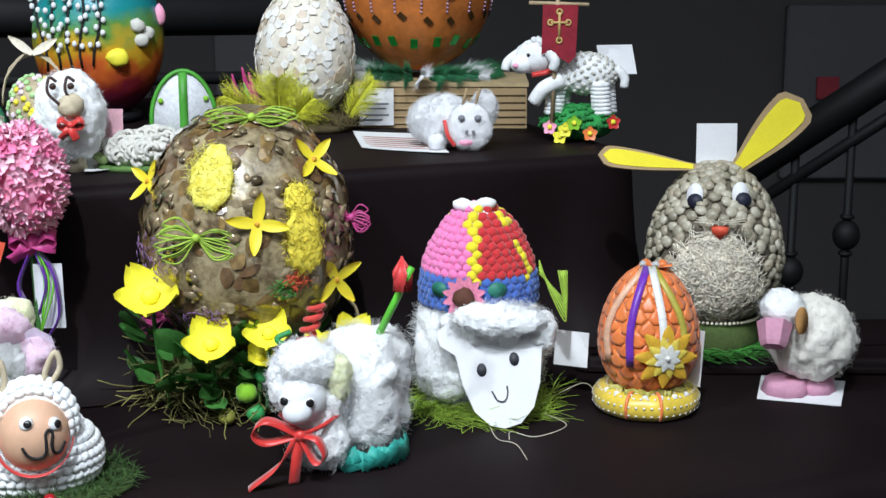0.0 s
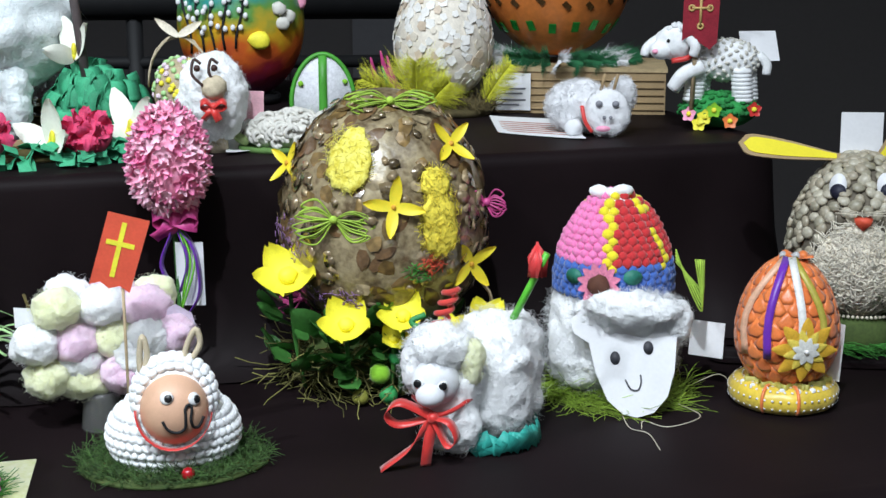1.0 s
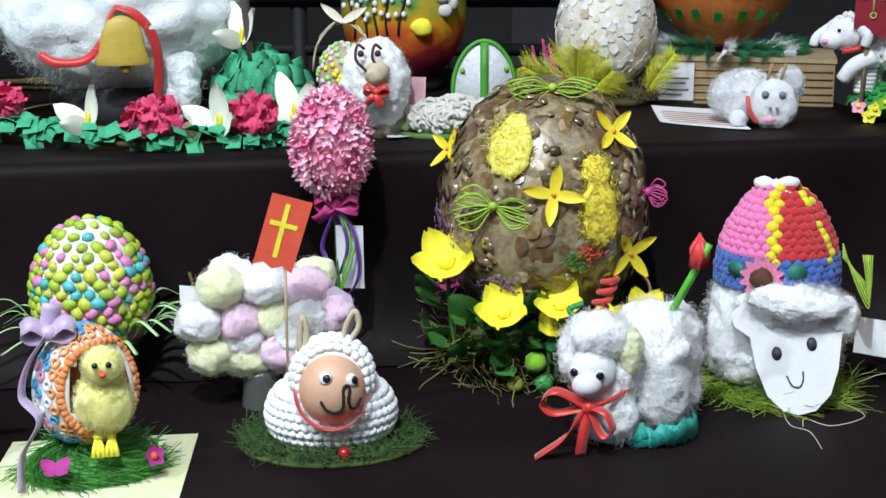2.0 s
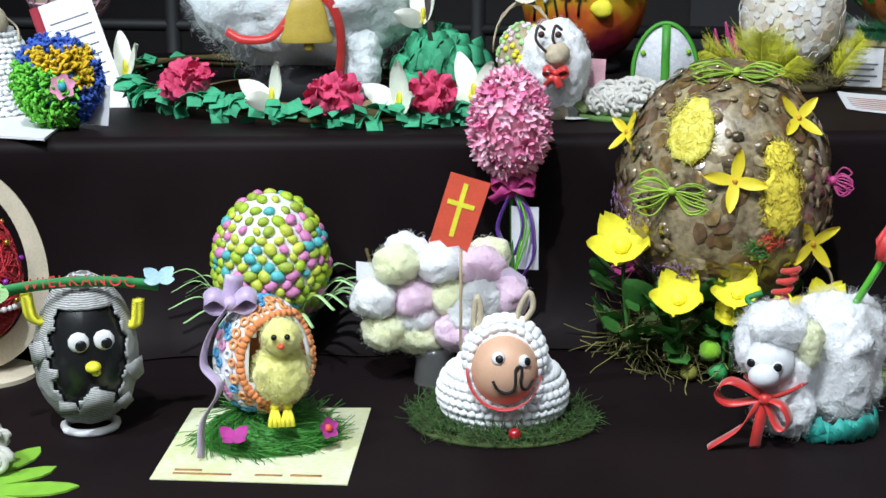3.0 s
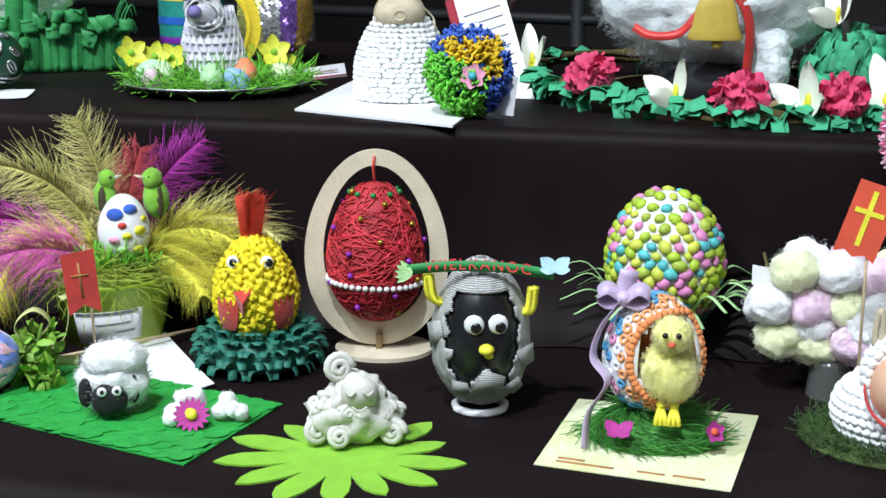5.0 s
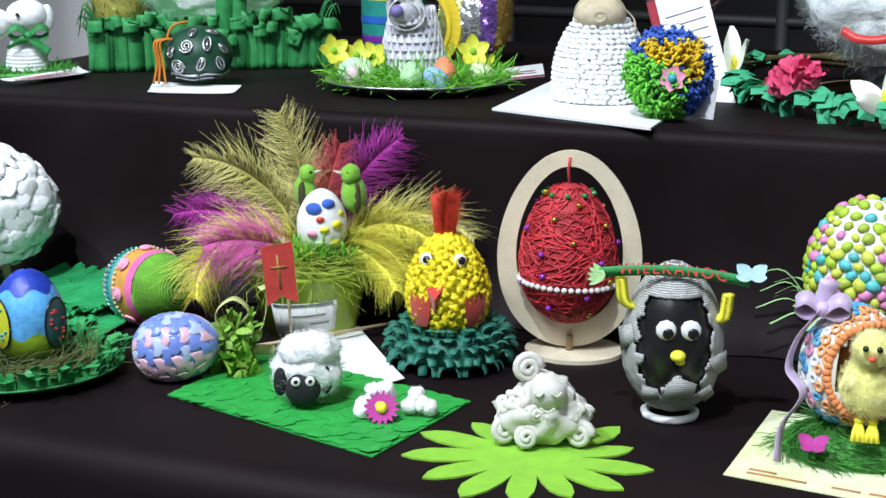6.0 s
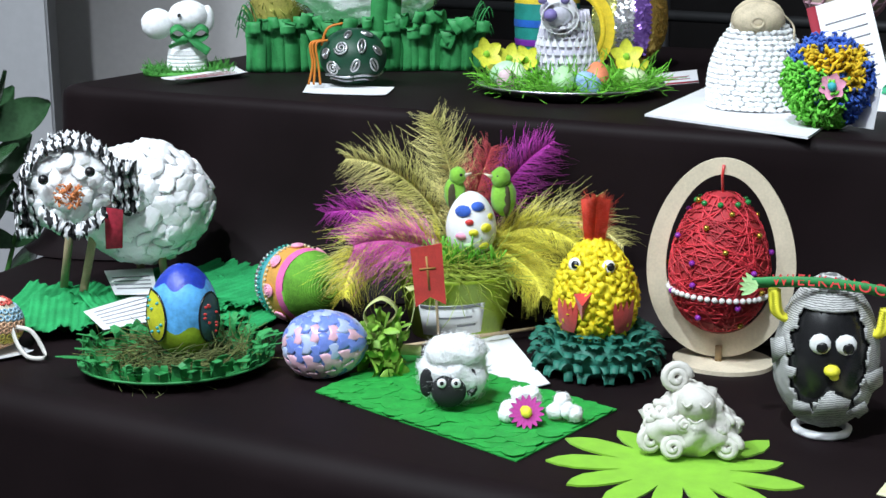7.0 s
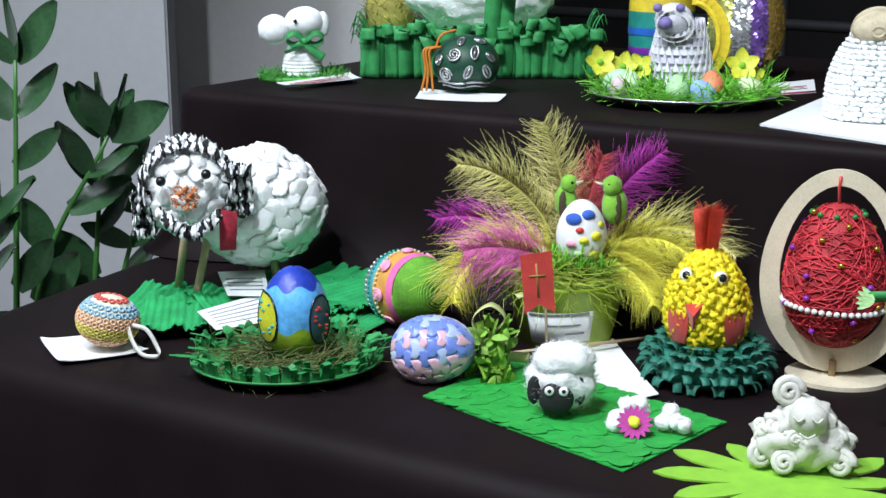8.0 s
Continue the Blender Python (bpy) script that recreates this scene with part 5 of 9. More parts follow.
def shell_egg():
    rng = random.Random(17)
    root = thing("shell_egg", -0.560, 1.180, LOW, 25.4, "egg of pastel pasta shells in a green pot with paper grass", "easter egg")
    root.scale = (0.97, 0.97, 0.92)
    pot = Geo()
    revolve(pot, [(1, 0), (40, 0), (45, 50), (48, 54), (44, 54), (40, 44), (1, 44)], 32)
    part("pot", pot, mat("dark_green_glass", (0.008, 0.05, 0.02), 0.15, 0.2, coat=0.5), root, "glossy dark green pot")
    e = Egg(106, 134, 40, 0, 0, 0.10)
    core = part("egg_body", e.body(Geo(), 32, 22), PAPER, root)
    cols = [mat("lime_shell", (0.42, 0.60, 0.04), 0.5, 0.2), mat("yellow_green_shell", (0.60, 0.66, 0.08), 0.5, 0.2), mat("pink_shell", (0.75, 0.26, 0.52), 0.5, 0.2), mat("teal_shell", (0.10, 0.50, 0.52), 0.5, 0.2), mat("olive_shell", (0.40, 0.52, 0.06), 0.5, 0.2)]
    meshes = []
    for k, m in enumerate(cols):
        g = Geo()
        vs, fs = ICO[2]
        g.add([(p.x * 7.4, p.y * 5.8 * (1 + 0.12 * p.x), max(p.z, -0.2) * 5.2 * (1 + 0.07 * math.sin(p.y * 16))) for p in vs], fs)
        meshes.append(g.mesh("shell", m))
    poses = []
    for row in range(14):
        u = 0.14 + row * 0.064
        n = max(3, int(2 * math.pi * e.r(u) / 13.2))
        for k in range(n):
            p, nn = e.at(u, 2 * math.pi * (k + 0.5 * (row % 2) + rng.uniform(-0.12, 0.12)) / n)
            poses.append((spot_frame(p + nn * 1.0, nn + Vector((rng.uniform(-0.2, 0.2),) * 3), rng.uniform(0, 6.3), rng.uniform(0.62, 1.15)), rng.choice((0, 1, 4, 2, 3, 0, 1, 4, 2))))
    pieces("shell", meshes, poses, core)
    for k in range(34):
        a = 2 * math.pi * k / 34 + rng.uniform(-0.08, 0.08)
        d = Vector((math.cos(a), math.sin(a) * 0.8, 0))
        l = rng.uniform(34, 62)
        rise = rng.uniform(0.1, 0.9) if abs(math.cos(a)) > 0.5 else rng.uniform(-0.3, 0.1)
        pts = arc([d * 42 + Vector((0, 0, 50)), d * (48 + l * 0.45) + Vector((0, 0, 60 + l * rise * 0.8)), d * (50 + l) + Vector((0, 0, 50 + l * rise * 0.8))], 5)
        part("paper_grass_strip", ribbon(Geo(), pts, 5.5, (-d.y, d.x, 0.1), 0.4, 0.6), MINT, root)
    return root


shell_egg()


def chick_egg():
    rng = random.Random(18)
    root = thing("chick_egg", -0.471, 0.990, LOW + 0.0015, 26.1, "open beaded egg with yellow chick on green sisal mound", "easter egg")
    g = Geo()

    def root_at():
        a, q = rng.uniform(0, 6.283), math.sqrt(rng.random())
        return (56 * q * math.cos(a), 46 * q * math.sin(a), 1 + 26 * (1 - q * q) + rng.uniform(0, 3)), (-math.sin(a) + rng.uniform(-0.35, 0.35) - 0.25 * math.cos(a), math.cos(a) + rng.uniform(-0.35, 0.35) - 0.25 * math.sin(a), 0.0)
    strands(g, 1900, root_at, 30, 0.5, 0.35, 0.2, 5, rng)
    mound = Geo()
    revolve(mound, [(0.5, 26), (20, 25), (38, 17), (50, 7), (55, 0.5), (0.5, 0.5)], 30, Matrix.Scale(0.82, 4, (0, 1, 0)), wobble=0.05)
    part("mound", mound, GRASS, root)
    part("grass", g, GRASS, root, "green sisal grass mound")["kind"] = "stuff"
    e = Egg(76, 94, 24, -4, 0, 0.1)
    shell = Geo()
    n1, n2 = 24, 40
    vs, fs = [], []
    for i in range(n1 + 1):
        u = 0.5 - 0.5 * math.cos(math.pi * i / n1)
        for k in range(n2):
            vs.append(e.at(u, 2 * math.pi * k / n2)[0])

    def cut(p):
        return p.y < -6 and math.hypot((p.x - 8) / 29, (p.z - 74) / 34) < 1
    for i in range(n1):
        for k in range(n2):
            q = (i * n2 + k, i * n2 + (k + 1) % n2, (i + 1) * n2 + (k + 1) % n2, (i + 1) * n2 + k)
            if not all(cut(vs[j]) for j in q):
                fs.append(q)
    shell.add(vs, fs)
    core = part("shell", shell, PAPER, root)
    core.modifiers.new("thick", "SOLIDIFY").thickness = 0.002
    cols = [mat("white_sequin", (0.75, 0.75, 0.78), 0.35), mat("sky_sequin", (0.10, 0.38, 0.66), 0.35), mat("peach_sequin", (0.80, 0.36, 0.14), 0.35), mat("rose_sequin", (0.72, 0.30, 0.50), 0.35)]
    meshes = [ring(Geo(), (0, 0, 0), 3, 1.3, 10, 6).mesh("sequin", m) for m in cols]
    poses = []
    for u, a in e.spread(240, 0.03, 1, 0.1, rng):
        p, n = e.at(u, a)
        if cut(p) or p.y > 20:
            continue
        d = math.hypot((p.x - 8) / 29, (p.z - 74) / 34)
        c = 2 if d < 1.28 and p.y < 0 else (0, 1, 0, 3, 1, 0)[int(u * 14) % 6]
        poses.append((spot_frame(p + n, n, 0, rng.uniform(0.9, 1.15)), c))
    pieces("sequin", meshes, poses, core)
    rim = Geo()
    for k in range(44):
        t = 2 * math.pi * k / 44
        p, n = e.face(8 + 29 * math.cos(t), 74 + 34 * math.sin(t))
        ball(rim, p + n * 1, 3.4, 2, 0.3, 0.5)
    part("rim", rim, mat("orange_chenille", (0.80, 0.28, 0.10), 0.9, 0.15, 80, 0.5, 500), root, "orange chenille rim")
    part("lining", ball(Geo(), (4, 6, 70), (30, 24, 38), 3), mat("rust_felt", (0.42, 0.13, 0.05), 0.9), root)
    down = mat("yellow_chick_down", (0.95, 0.91, 0.34), 1, 0.05, 90, 0.5, 500, sheen=0.4, spec=0.1, soft=0.4, depth=0.004)
    ch = Geo()
    wool(ch, (10, -32, 66), (21, 18, 24), 40, 7, 60, 0.2, fibres=130)
    part("chick_body", ch, down, root, "fluffy yellow chick")
    hd = part("chick_head", wool(Geo(), (11, -40, 97), (15, 14, 14), 26, 5, 61, 0.2, fibres=80), down, root)
    for x in (5, 15):
        part("chick_eye", ball(Geo(), (x, -54, 101), 2.4, 2), GLOSS_BLACK, hd)
    part("beak", ball(Geo(), (10, -55, 94), (3, 4, 2), 2), ORANGE_PAPER, hd)
    for x in (4, 14):
        foot = part("foot", ball(Geo(), (x, -36, 39), (4, 5, 3), 2), YELLOW, root)
        for k in (-1, 0, 1):
            part("toe", tube(Geo(), [(x, -34, 40), (x + k * 3, -44, 32), (x + k * 4, -47, 26)], 2.0, 6), YELLOW, foot)
    rb = Geo()
    bow(rb, (-28, -16, 118), 20, width=13, tails=())
    ribbon(rb, arc([(-28, -16, 118), (-44, -20, 96), (-50, -24, 72), (-38, -30, 54), (-52, -34, 28), (-54, -44, 2)], 8), 13, (0.4, 1, 0), 0.4)
    ribbon(rb, arc([(-28, -14, 118), (-24, -12, 140)], 4), 15, (1, 0.2, 0), 0.4)
    part("ribbon_bow", rb, LILAC, root, "sheer lilac ribbon")
    bt = Geo()
    for s in (-1, 1):
        for l, w, a in ((13, 11, 0.6), (10, 8, -0.5)):
            p = petal(l, w, 0.3, 4)
            bt.add(p.v, p.f, 0, Matrix.Translation((-28, -46, 18)) @ Matrix.Rotation(0.6, 4, "X") @ Matrix.Rotation(a if s > 0 else math.pi - a, 4, "Z"))
    part("butterfly", bt, MAGENTA, root, "magenta felt butterfly")
    flower(root, "felt_flower", spot_frame((45, -38, 20), (0.5, -0.8, 0.4)), 5, 9, 8, 0.2, MAGENTA, ORANGE_PAPER, 3)
    return root


chick_egg()
sheet_of("display_card", [(-0.520, 0.883), (-0.375, 0.922), (-0.420, 1.080), (-0.564, 1.029)], LOW, mat("pale_yellow_card", (0.74, 0.76, 0.34), 0.7, 0.12, 14, 0.05, 200, second=(0.80, 0.80, 0.62)), "pale yellow card with red handwriting under the chick egg", "card", 0.8,
         [(0.10, 0.11, 0.14, 0.022), (0.10, 0.065, 0.30, 0.022), (0.52, 0.07, 0.14, 0.02), (0.70, 0.075, 0.16, 0.022)], mat("faded_red_ink", (0.50, 0.22, 0.08), 0.7))


def penguin_egg():
    rng = random.Random(19)
    root = thing("penguin_egg", -0.622, 0.962, LOW, 33.5, "black penguin in a newspaper eggshell holding an Easter banner", "penguin figure")
    foot = Geo()
    ring(foot, (0, 0, 3.5), 21, 3.5, 28, 10, lump=0.2)
    part("foot", foot, PAPER, root, "white paper ring foot")
    e = Egg(84, 128, 6, 0, 0, 0.10)
    ink = Egg(74, 118, 10, 0, -3, 0.10)
    part("body", ink.body(Geo(), 32, 22), GLOSS_BLACK, root, "black painted body")
    news = bpy.data.materials.new("newspaper_shell")
    news.use_nodes = True
    nd, lk = news.node_tree.nodes, news.node_tree.links
    tc, wv, ns, rp = nd.new("ShaderNodeTexCoord"), nd.new("ShaderNodeTexWave"), nd.new("ShaderNodeTexNoise"), nd.new("ShaderNodeValToRGB")
    wv.bands_direction = "Z"
    wv.inputs["Scale"].default_value, wv.inputs["Distortion"].default_value, wv.inputs["Detail"].default_value = 190, 4, 4
    ns.inputs["Scale"].default_value = 420
    lk.new(tc.outputs["Object"], wv.inputs["Vector"])
    lk.new(tc.outputs["Object"], ns.inputs["Vector"])
    mx = nd.new("ShaderNodeMath")
    mx.operation = "MULTIPLY"
    lk.new(wv.outputs["Fac"], mx.inputs[0])
    lk.new(ns.outputs["Fac"], mx.inputs[1])
    rp.color_ramp.elements[0].position, rp.color_ramp.elements[1].position = 0.12, 0.34
    rp.color_ramp.elements[0].color, rp.color_ramp.elements[1].color = (0.17, 0.17, 0.17, 1), (0.54, 0.54, 0.52, 1)
    lk.new(mx.outputs[0], rp.inputs[0])
    lk.new(rp.outputs[0], nd["Principled BSDF"].inputs["Base Color"])
    nd["Principled BSDF"].inputs["Roughness"].default_value = 0.75
    n1, n2 = 64, 120
    vs, fs = [], []
    for i in range(n1 + 1):
        u = 0.5 - 0.5 * math.cos(math.pi * i / n1)
        for k in range(n2):
            p, n = e.at(u, 2 * math.pi * k / n2)
            vs.append(p + n * 1.2 * noise.noise(p * 0.15))

    def cut(p):
        w = 1 + 0.22 * noise.noise(Vector((p.x * 0.09, p.z * 0.09, 4)))
        low = 24 + 11 * abs(((p.x + 60) % 22) / 11 - 1) + (14 if abs(p.x - 6) < 13 else 0)
        return p.y < -3 and low < p.z < 110 and abs(p.x - 2) < 29 * w * math.sqrt(max(0.0, 1 - ((p.z - 72) / 62) ** 2))
    for i in range(n1):
        for k in range(n2):
            q = (i * n2 + k, i * n2 + (k + 1) % n2, (i + 1) * n2 + (k + 1) % n2, (i + 1) * n2 + k)
            if not cut(sum((vs[j] for j in q), Vector()) / 4):
                fs.append(q)
    sh = part("newspaper_shell", Geo().add(vs, fs), news, root, "torn grey newspaper shell")
    sh.modifiers.new("thick", "SOLIDIFY").thickness = 0.0016
    for x, z, s, a in ((-36, 74, 12, 0.8), (36, 56, 12, -0.9), (6, 36, 15, 0.1), (-16, 30, 10, 0.4), (26, 30, 10, -0.5)):
        p, n = e.face(x, z)
        part("torn_flap", slab(Geo(), [(-s, -s * 0.5), (s * 0.7, -s * 0.6), (s, s * 0.4), (-s * 0.2, s)], 0.7, spot_frame(p + n * 1.5, n + Vector((0, -0.3, 0)), a)), news, root)
    for x in (-5, 14):
        p, n = ink.face(x, 86)
        eye(root, p + n * 1, (x * 0.006, -1, 0.05), 8.6, 0.55, (0.2, -0.25), "round googly eye")
    bk = Geo()
    ball(bk, (5, -41, 66), (6.5, 7, 5), 2)
    ball(bk, (7, -40, 61), (4, 5, 3), 2)
    part("beak", bk, YELLOW, root)
    for pts in ([(-30, -10, 96), (-40, -16, 104), (-43, -18, 122)], [(28, -10, 92), (40, -14, 92), (43, -18, 112)]):
        g = Geo()
        path = arc(pts, 10)
        arm = part("arm", tube(g, path, 4.2, 6), YELLOW, root, "folded yellow paper arm")
        pieces("paper_fold", [ball(Geo(), (0, 0, 0), (6.0, 6.0, 2.6), 1).mesh("paper_fold", YELLOW)], [Matrix.Translation(p) for p in path], arm)
    b = Geo()
    pts = [(x, -24, 126 + 6 * (1 - (x / 62) ** 2) - x * 0.03) for x in range(-60, 61, 6)]
    ribbon(b, pts, 9, (0, -0.25, 1), 1.6)
    ban = part("banner", b, GREEN, root, "green felt banner with red letters")
    word = bpy.data.curves.new("word", "FONT")
    word.body, word.size, word.extrude, word.align_x, word.space_character = "WIELKANOC", 0.0125, 0.0012, "CENTER", 1.25
    tmp = new("word_curve", word)
    bpy.context.view_layer.update()
    me = bpy.data.meshes.new_from_object(tmp.evaluated_get(bpy.context.evaluated_depsgraph_get()))
    bpy.data.objects.remove(tmp)
    for v in me.vertices:
        x = v.co.x * 1000
        v.co.z, v.co.y = v.co.z, v.co.y + (6 * (1 - (x / 62) ** 2) - x * 0.03) * 0.001
    me.materials.clear()
    me.materials.append(mat("red_foam_letter", (0.70, 0.05, 0.05), 0.7))
    ob = new("letters", me)
    ob.parent = ban
    ob.matrix_local = pose(-0.002, -0.0262, 0.1235, 78)
    bt = Geo()
    for s in (-1, 1):
        for l, w, a in ((15, 11, 0.7), (12, 8, 0.0)):
            p = petal(l, w, 0.1, 4)
            bt.add(p.v, p.f, 0, Matrix.Translation((60, -27, 130)) @ Matrix.Rotation(1.2, 4, "X") @ Matrix.Rotation(a if s > 0 else math.pi - a, 4, "Z"))
    part("butterfly", bt, mat("pale_blue_paper", (0.45, 0.68, 0.78), 0.6, 0.2), ban, "pale blue paper butterfly")
    lf = Geo()
    for k in range(5):
        p = petal(14, 5, 0.1, 4)
        lf.add(p.v, p.f, 0, Matrix.Translation((-56, -26, 126)) @ Matrix.Rotation(1.3, 4, "X") @ Matrix.Rotation(2.3 + k * 0.35, 4, "Z"))
    part("paper_leaf", lf, MINT, ban)
    return root


penguin_egg()


def oval_frame_egg():
    rng = random.Random(20)
    root = thing("framed_string_egg", -0.787, 1.043, LOW, 34.0, "red string egg hanging in an upright plywood oval stand", "easter egg")
    base = slab(Geo(), oval(47, 40, 44), 4)
    part("base", base, WOOD, root, "round plywood base", smooth=False)
    n = 64
    out = [(68 * math.cos(t) * (1 - 0.10 * math.sin(t)), 95 * math.sin(t)) for t in [2 * math.pi * k / n for k in range(n)]]
    inn = [(50 * math.cos(t) * (1 - 0.12 * math.sin(t)), 4 + 76 * math.sin(t)) for t in [2 * math.pi * k / n for k in range(n)]]
    g = Geo()
    for y in (-2.2, 2.2):
        vs = [(x - 6, y, z + 101) for x, z in out] + [(x - 6, y, z + 101) for x, z in inn]
        fs = [(k, (k + 1) % n, n + (k + 1) % n, n + k) for k in range(n)]
        g.add(vs, fs if y < 0 else [f[::-1] for f in fs])
    for k in range(n):
        j = (k + 1) % n
        g.f += [(k, 2 * n + k, 2 * n + j, j), (n + k, n + j, 3 * n + j, 3 * n + k)]
        g.m += [0, 0]
    part("oval_frame", g, WOOD, root, "pale plywood oval frame", smooth=False)
    part("slot_tab", slab(Geo(), [(-3, -5), (3, -5), (3, 5), (-3, 5)], 15, Matrix.Translation((-4, -4, 3))), CARD, root)
    e = Egg(90, 132, 33, -7, 0, 0.14)
    core = part("egg_body", e.body(Geo(), 30, 20), mat("dark_red_core", (0.42, 0.025, 0.035), 0.7), root)
    st = Geo()
    for i in range(400):
        u0, a0, da, du = rng.uniform(0.05, 0.95), rng.uniform(0, 6.283), rng.uniform(-2, 2), rng.uniform(-0.5, 0.5)
        pts = []
        for k in range(9):
            u = min(max(u0 + du * (k / 8), 0.03), 0.97)
            p, nn = e.at(u, a0 + da * k / 8)
            pts.append(p + nn * rng.uniform(0.6, 1.8))
        tube(st, pts, 0.75, 4)
    part("string_wrap", st, mat("red_string", (0.55, 0.03, 0.045), 0.6, 0.2, 60, 0.2, 500, island=0.35), core, "glued red string")["kind"] = "stuff"
    part("hanging_cord", tube(Geo(), [(-7, -1, 164), (-8, -3, 180), (-7, -3, 190)], 1.4, 6), RED, root)
    pm = ball(Geo(), (0, 0, 0), 2.9, 2).mesh("pearl", PEARL)
    poses = []
    for k in range(44):
        p, nn = e.at(0.30 + 0.015 * math.cos(2 * math.pi * k / 44 + 1), 2 * math.pi * k / 44)
        poses.append(Matrix.Translation(p + nn * 2.5))
    pieces("pearl", [pm], poses, root)
    pins = [mat("purple_pin", (0.25, 0.03, 0.35), 0.2), mat("green_pin", (0.02, 0.20, 0.05), 0.2), mat("gold_pin", (0.5, 0.32, 0.05), 0.25, metal=0.8)]
    pmesh = [ball(Geo(), (0, 0, 0), 2.9, 2).mesh("pin", m) for m in pins]
    poses = []
    for u, a in e.spread(34, 0.08, 0.93, 0.3, rng):
        p, nn = e.at(u, a)
        poses.append((Matrix.Translation(p + nn * 3), 0 if rng.random() < 0.4 else 2))
    for k in range(9):
        p, nn = e.at(0.92, k * 0.7)
        poses.append((Matrix.Translation(p + nn * 3), 1))
    pieces("pin", pmesh, poses, root)
    return root


oval_frame_egg()


def clay_sheep():
    rng = random.Random(21)
    leaf = thing("felt_leaf", -0.648, 0.812, LOW, 38.9, "lime green felt leaf with pointed lobes under the clay sheep", "felt leaf")
    o = []
    lobes = 13
    for k in range(lobes):
        a0 = 2 * math.pi * k / lobes
        l = rng.uniform(0.84, 1.14)
        for t, q in ((0.0, 0.50), (0.10, 0.70), (0.20, 0.88), (0.36, 1.0), (0.56, 1.09), (0.70, 1.0), (0.84, 0.84), (0.93, 0.66)):
            a = a0 + 2 * math.pi * t / lobes
            o.append((86 * q * l * math.cos(a), 88 * q * l * math.sin(a)))
    part("felt_sheet", slab(Geo(), o, 1.6), LIME, leaf, smooth=False)
    root = thing("clay_sheep", -0.663, 0.843, LOW + 0.0016, 38.9, "white salt-dough sheep made of curled coils", "sheep figure")
    g = Geo()
    ball(g, (0, 3, 21), (37, 27, 24), 4, 0.22, 0.09)
    ball(g, (2, 0, 38), (24, 20, 20), 4, 0.22, 0.1)
    part("body", g, CLAY, root)

    def coil(c, r, turn, tilt, name="coil"):
        g = Geo()
        m = Matrix.Translation(c) @ Matrix.Rotation(turn, 4, "Z") @ Matrix.Rotation(tilt, 4, "X")
        tube(g, [m @ Vector((r * (1 - k / 34) * math.cos(k * 0.45), r * (1 - k / 34) * math.sin(k * 0.45), k * 0.12)) for k in range(30)], r * 0.36, 7, r * 0.26)
        part(name, g, CLAY, root)
    for c, r, t in (((-30, -12, 12), 10, 0.3), ((-12, -22, 11), 9, 0), ((30, -14, 11), 10, -0.3), ((26, -8, 28), 7, -0.2)):
        coil(c, r, t, radians(75))
    for k in range(30):
        a, q = rng.uniform(-3.1, 0.0), rng.uniform(0.0, 1.2)
        p = Vector((34 * math.cos(a) * math.cos(q), 2 + 25 * math.sin(a) * math.cos(q), 16 + 30 * math.sin(q)))
        d = Vector((rng.uniform(-1, 1), rng.uniform(-0.4, 0.1), rng.uniform(-0.8, 0.8))) * 6
        part("roll", tube(Geo(), arc([p - d, p + Vector((0, -2, 2)), p + d], 4), rng.uniform(3.2, 5), 8, 2.5), CLAY, root)
    for k in range(12):
        a, q = rng.uniform(-3.0, -0.1), rng.uniform(0.1, 1.3)
        coil((36 * math.cos(a) * math.cos(q), 4 + 26 * math.sin(a) * math.cos(q), 20 + 25 * math.sin(q)), rng.uniform(4.5, 7), rng.uniform(-0.8, 0.8), radians(rng.uniform(40, 100)), "curl")
    coil((-12, -4, 62), 11, 0.2, radians(80), "curl")
    h = part("head", ball(Geo(), (4, -15, 45), (15, 12, 14), 3, 0.08, 0.1), CLAY, root)
    d = Geo()
    for s in (-1, 1):
        tube(d, arc([(4 + s * 3, -28, 50), (4 + s * 7, -28, 47), (4 + s * 11, -26, 50)], 4), 1.0, 5)
    tube(d, arc([(-2, -29, 38), (4, -30, 35), (10, -29, 38)], 4), 1.0, 5)
    part("modelled_features", d, CLAY, h)
    return root


clay_sheep()


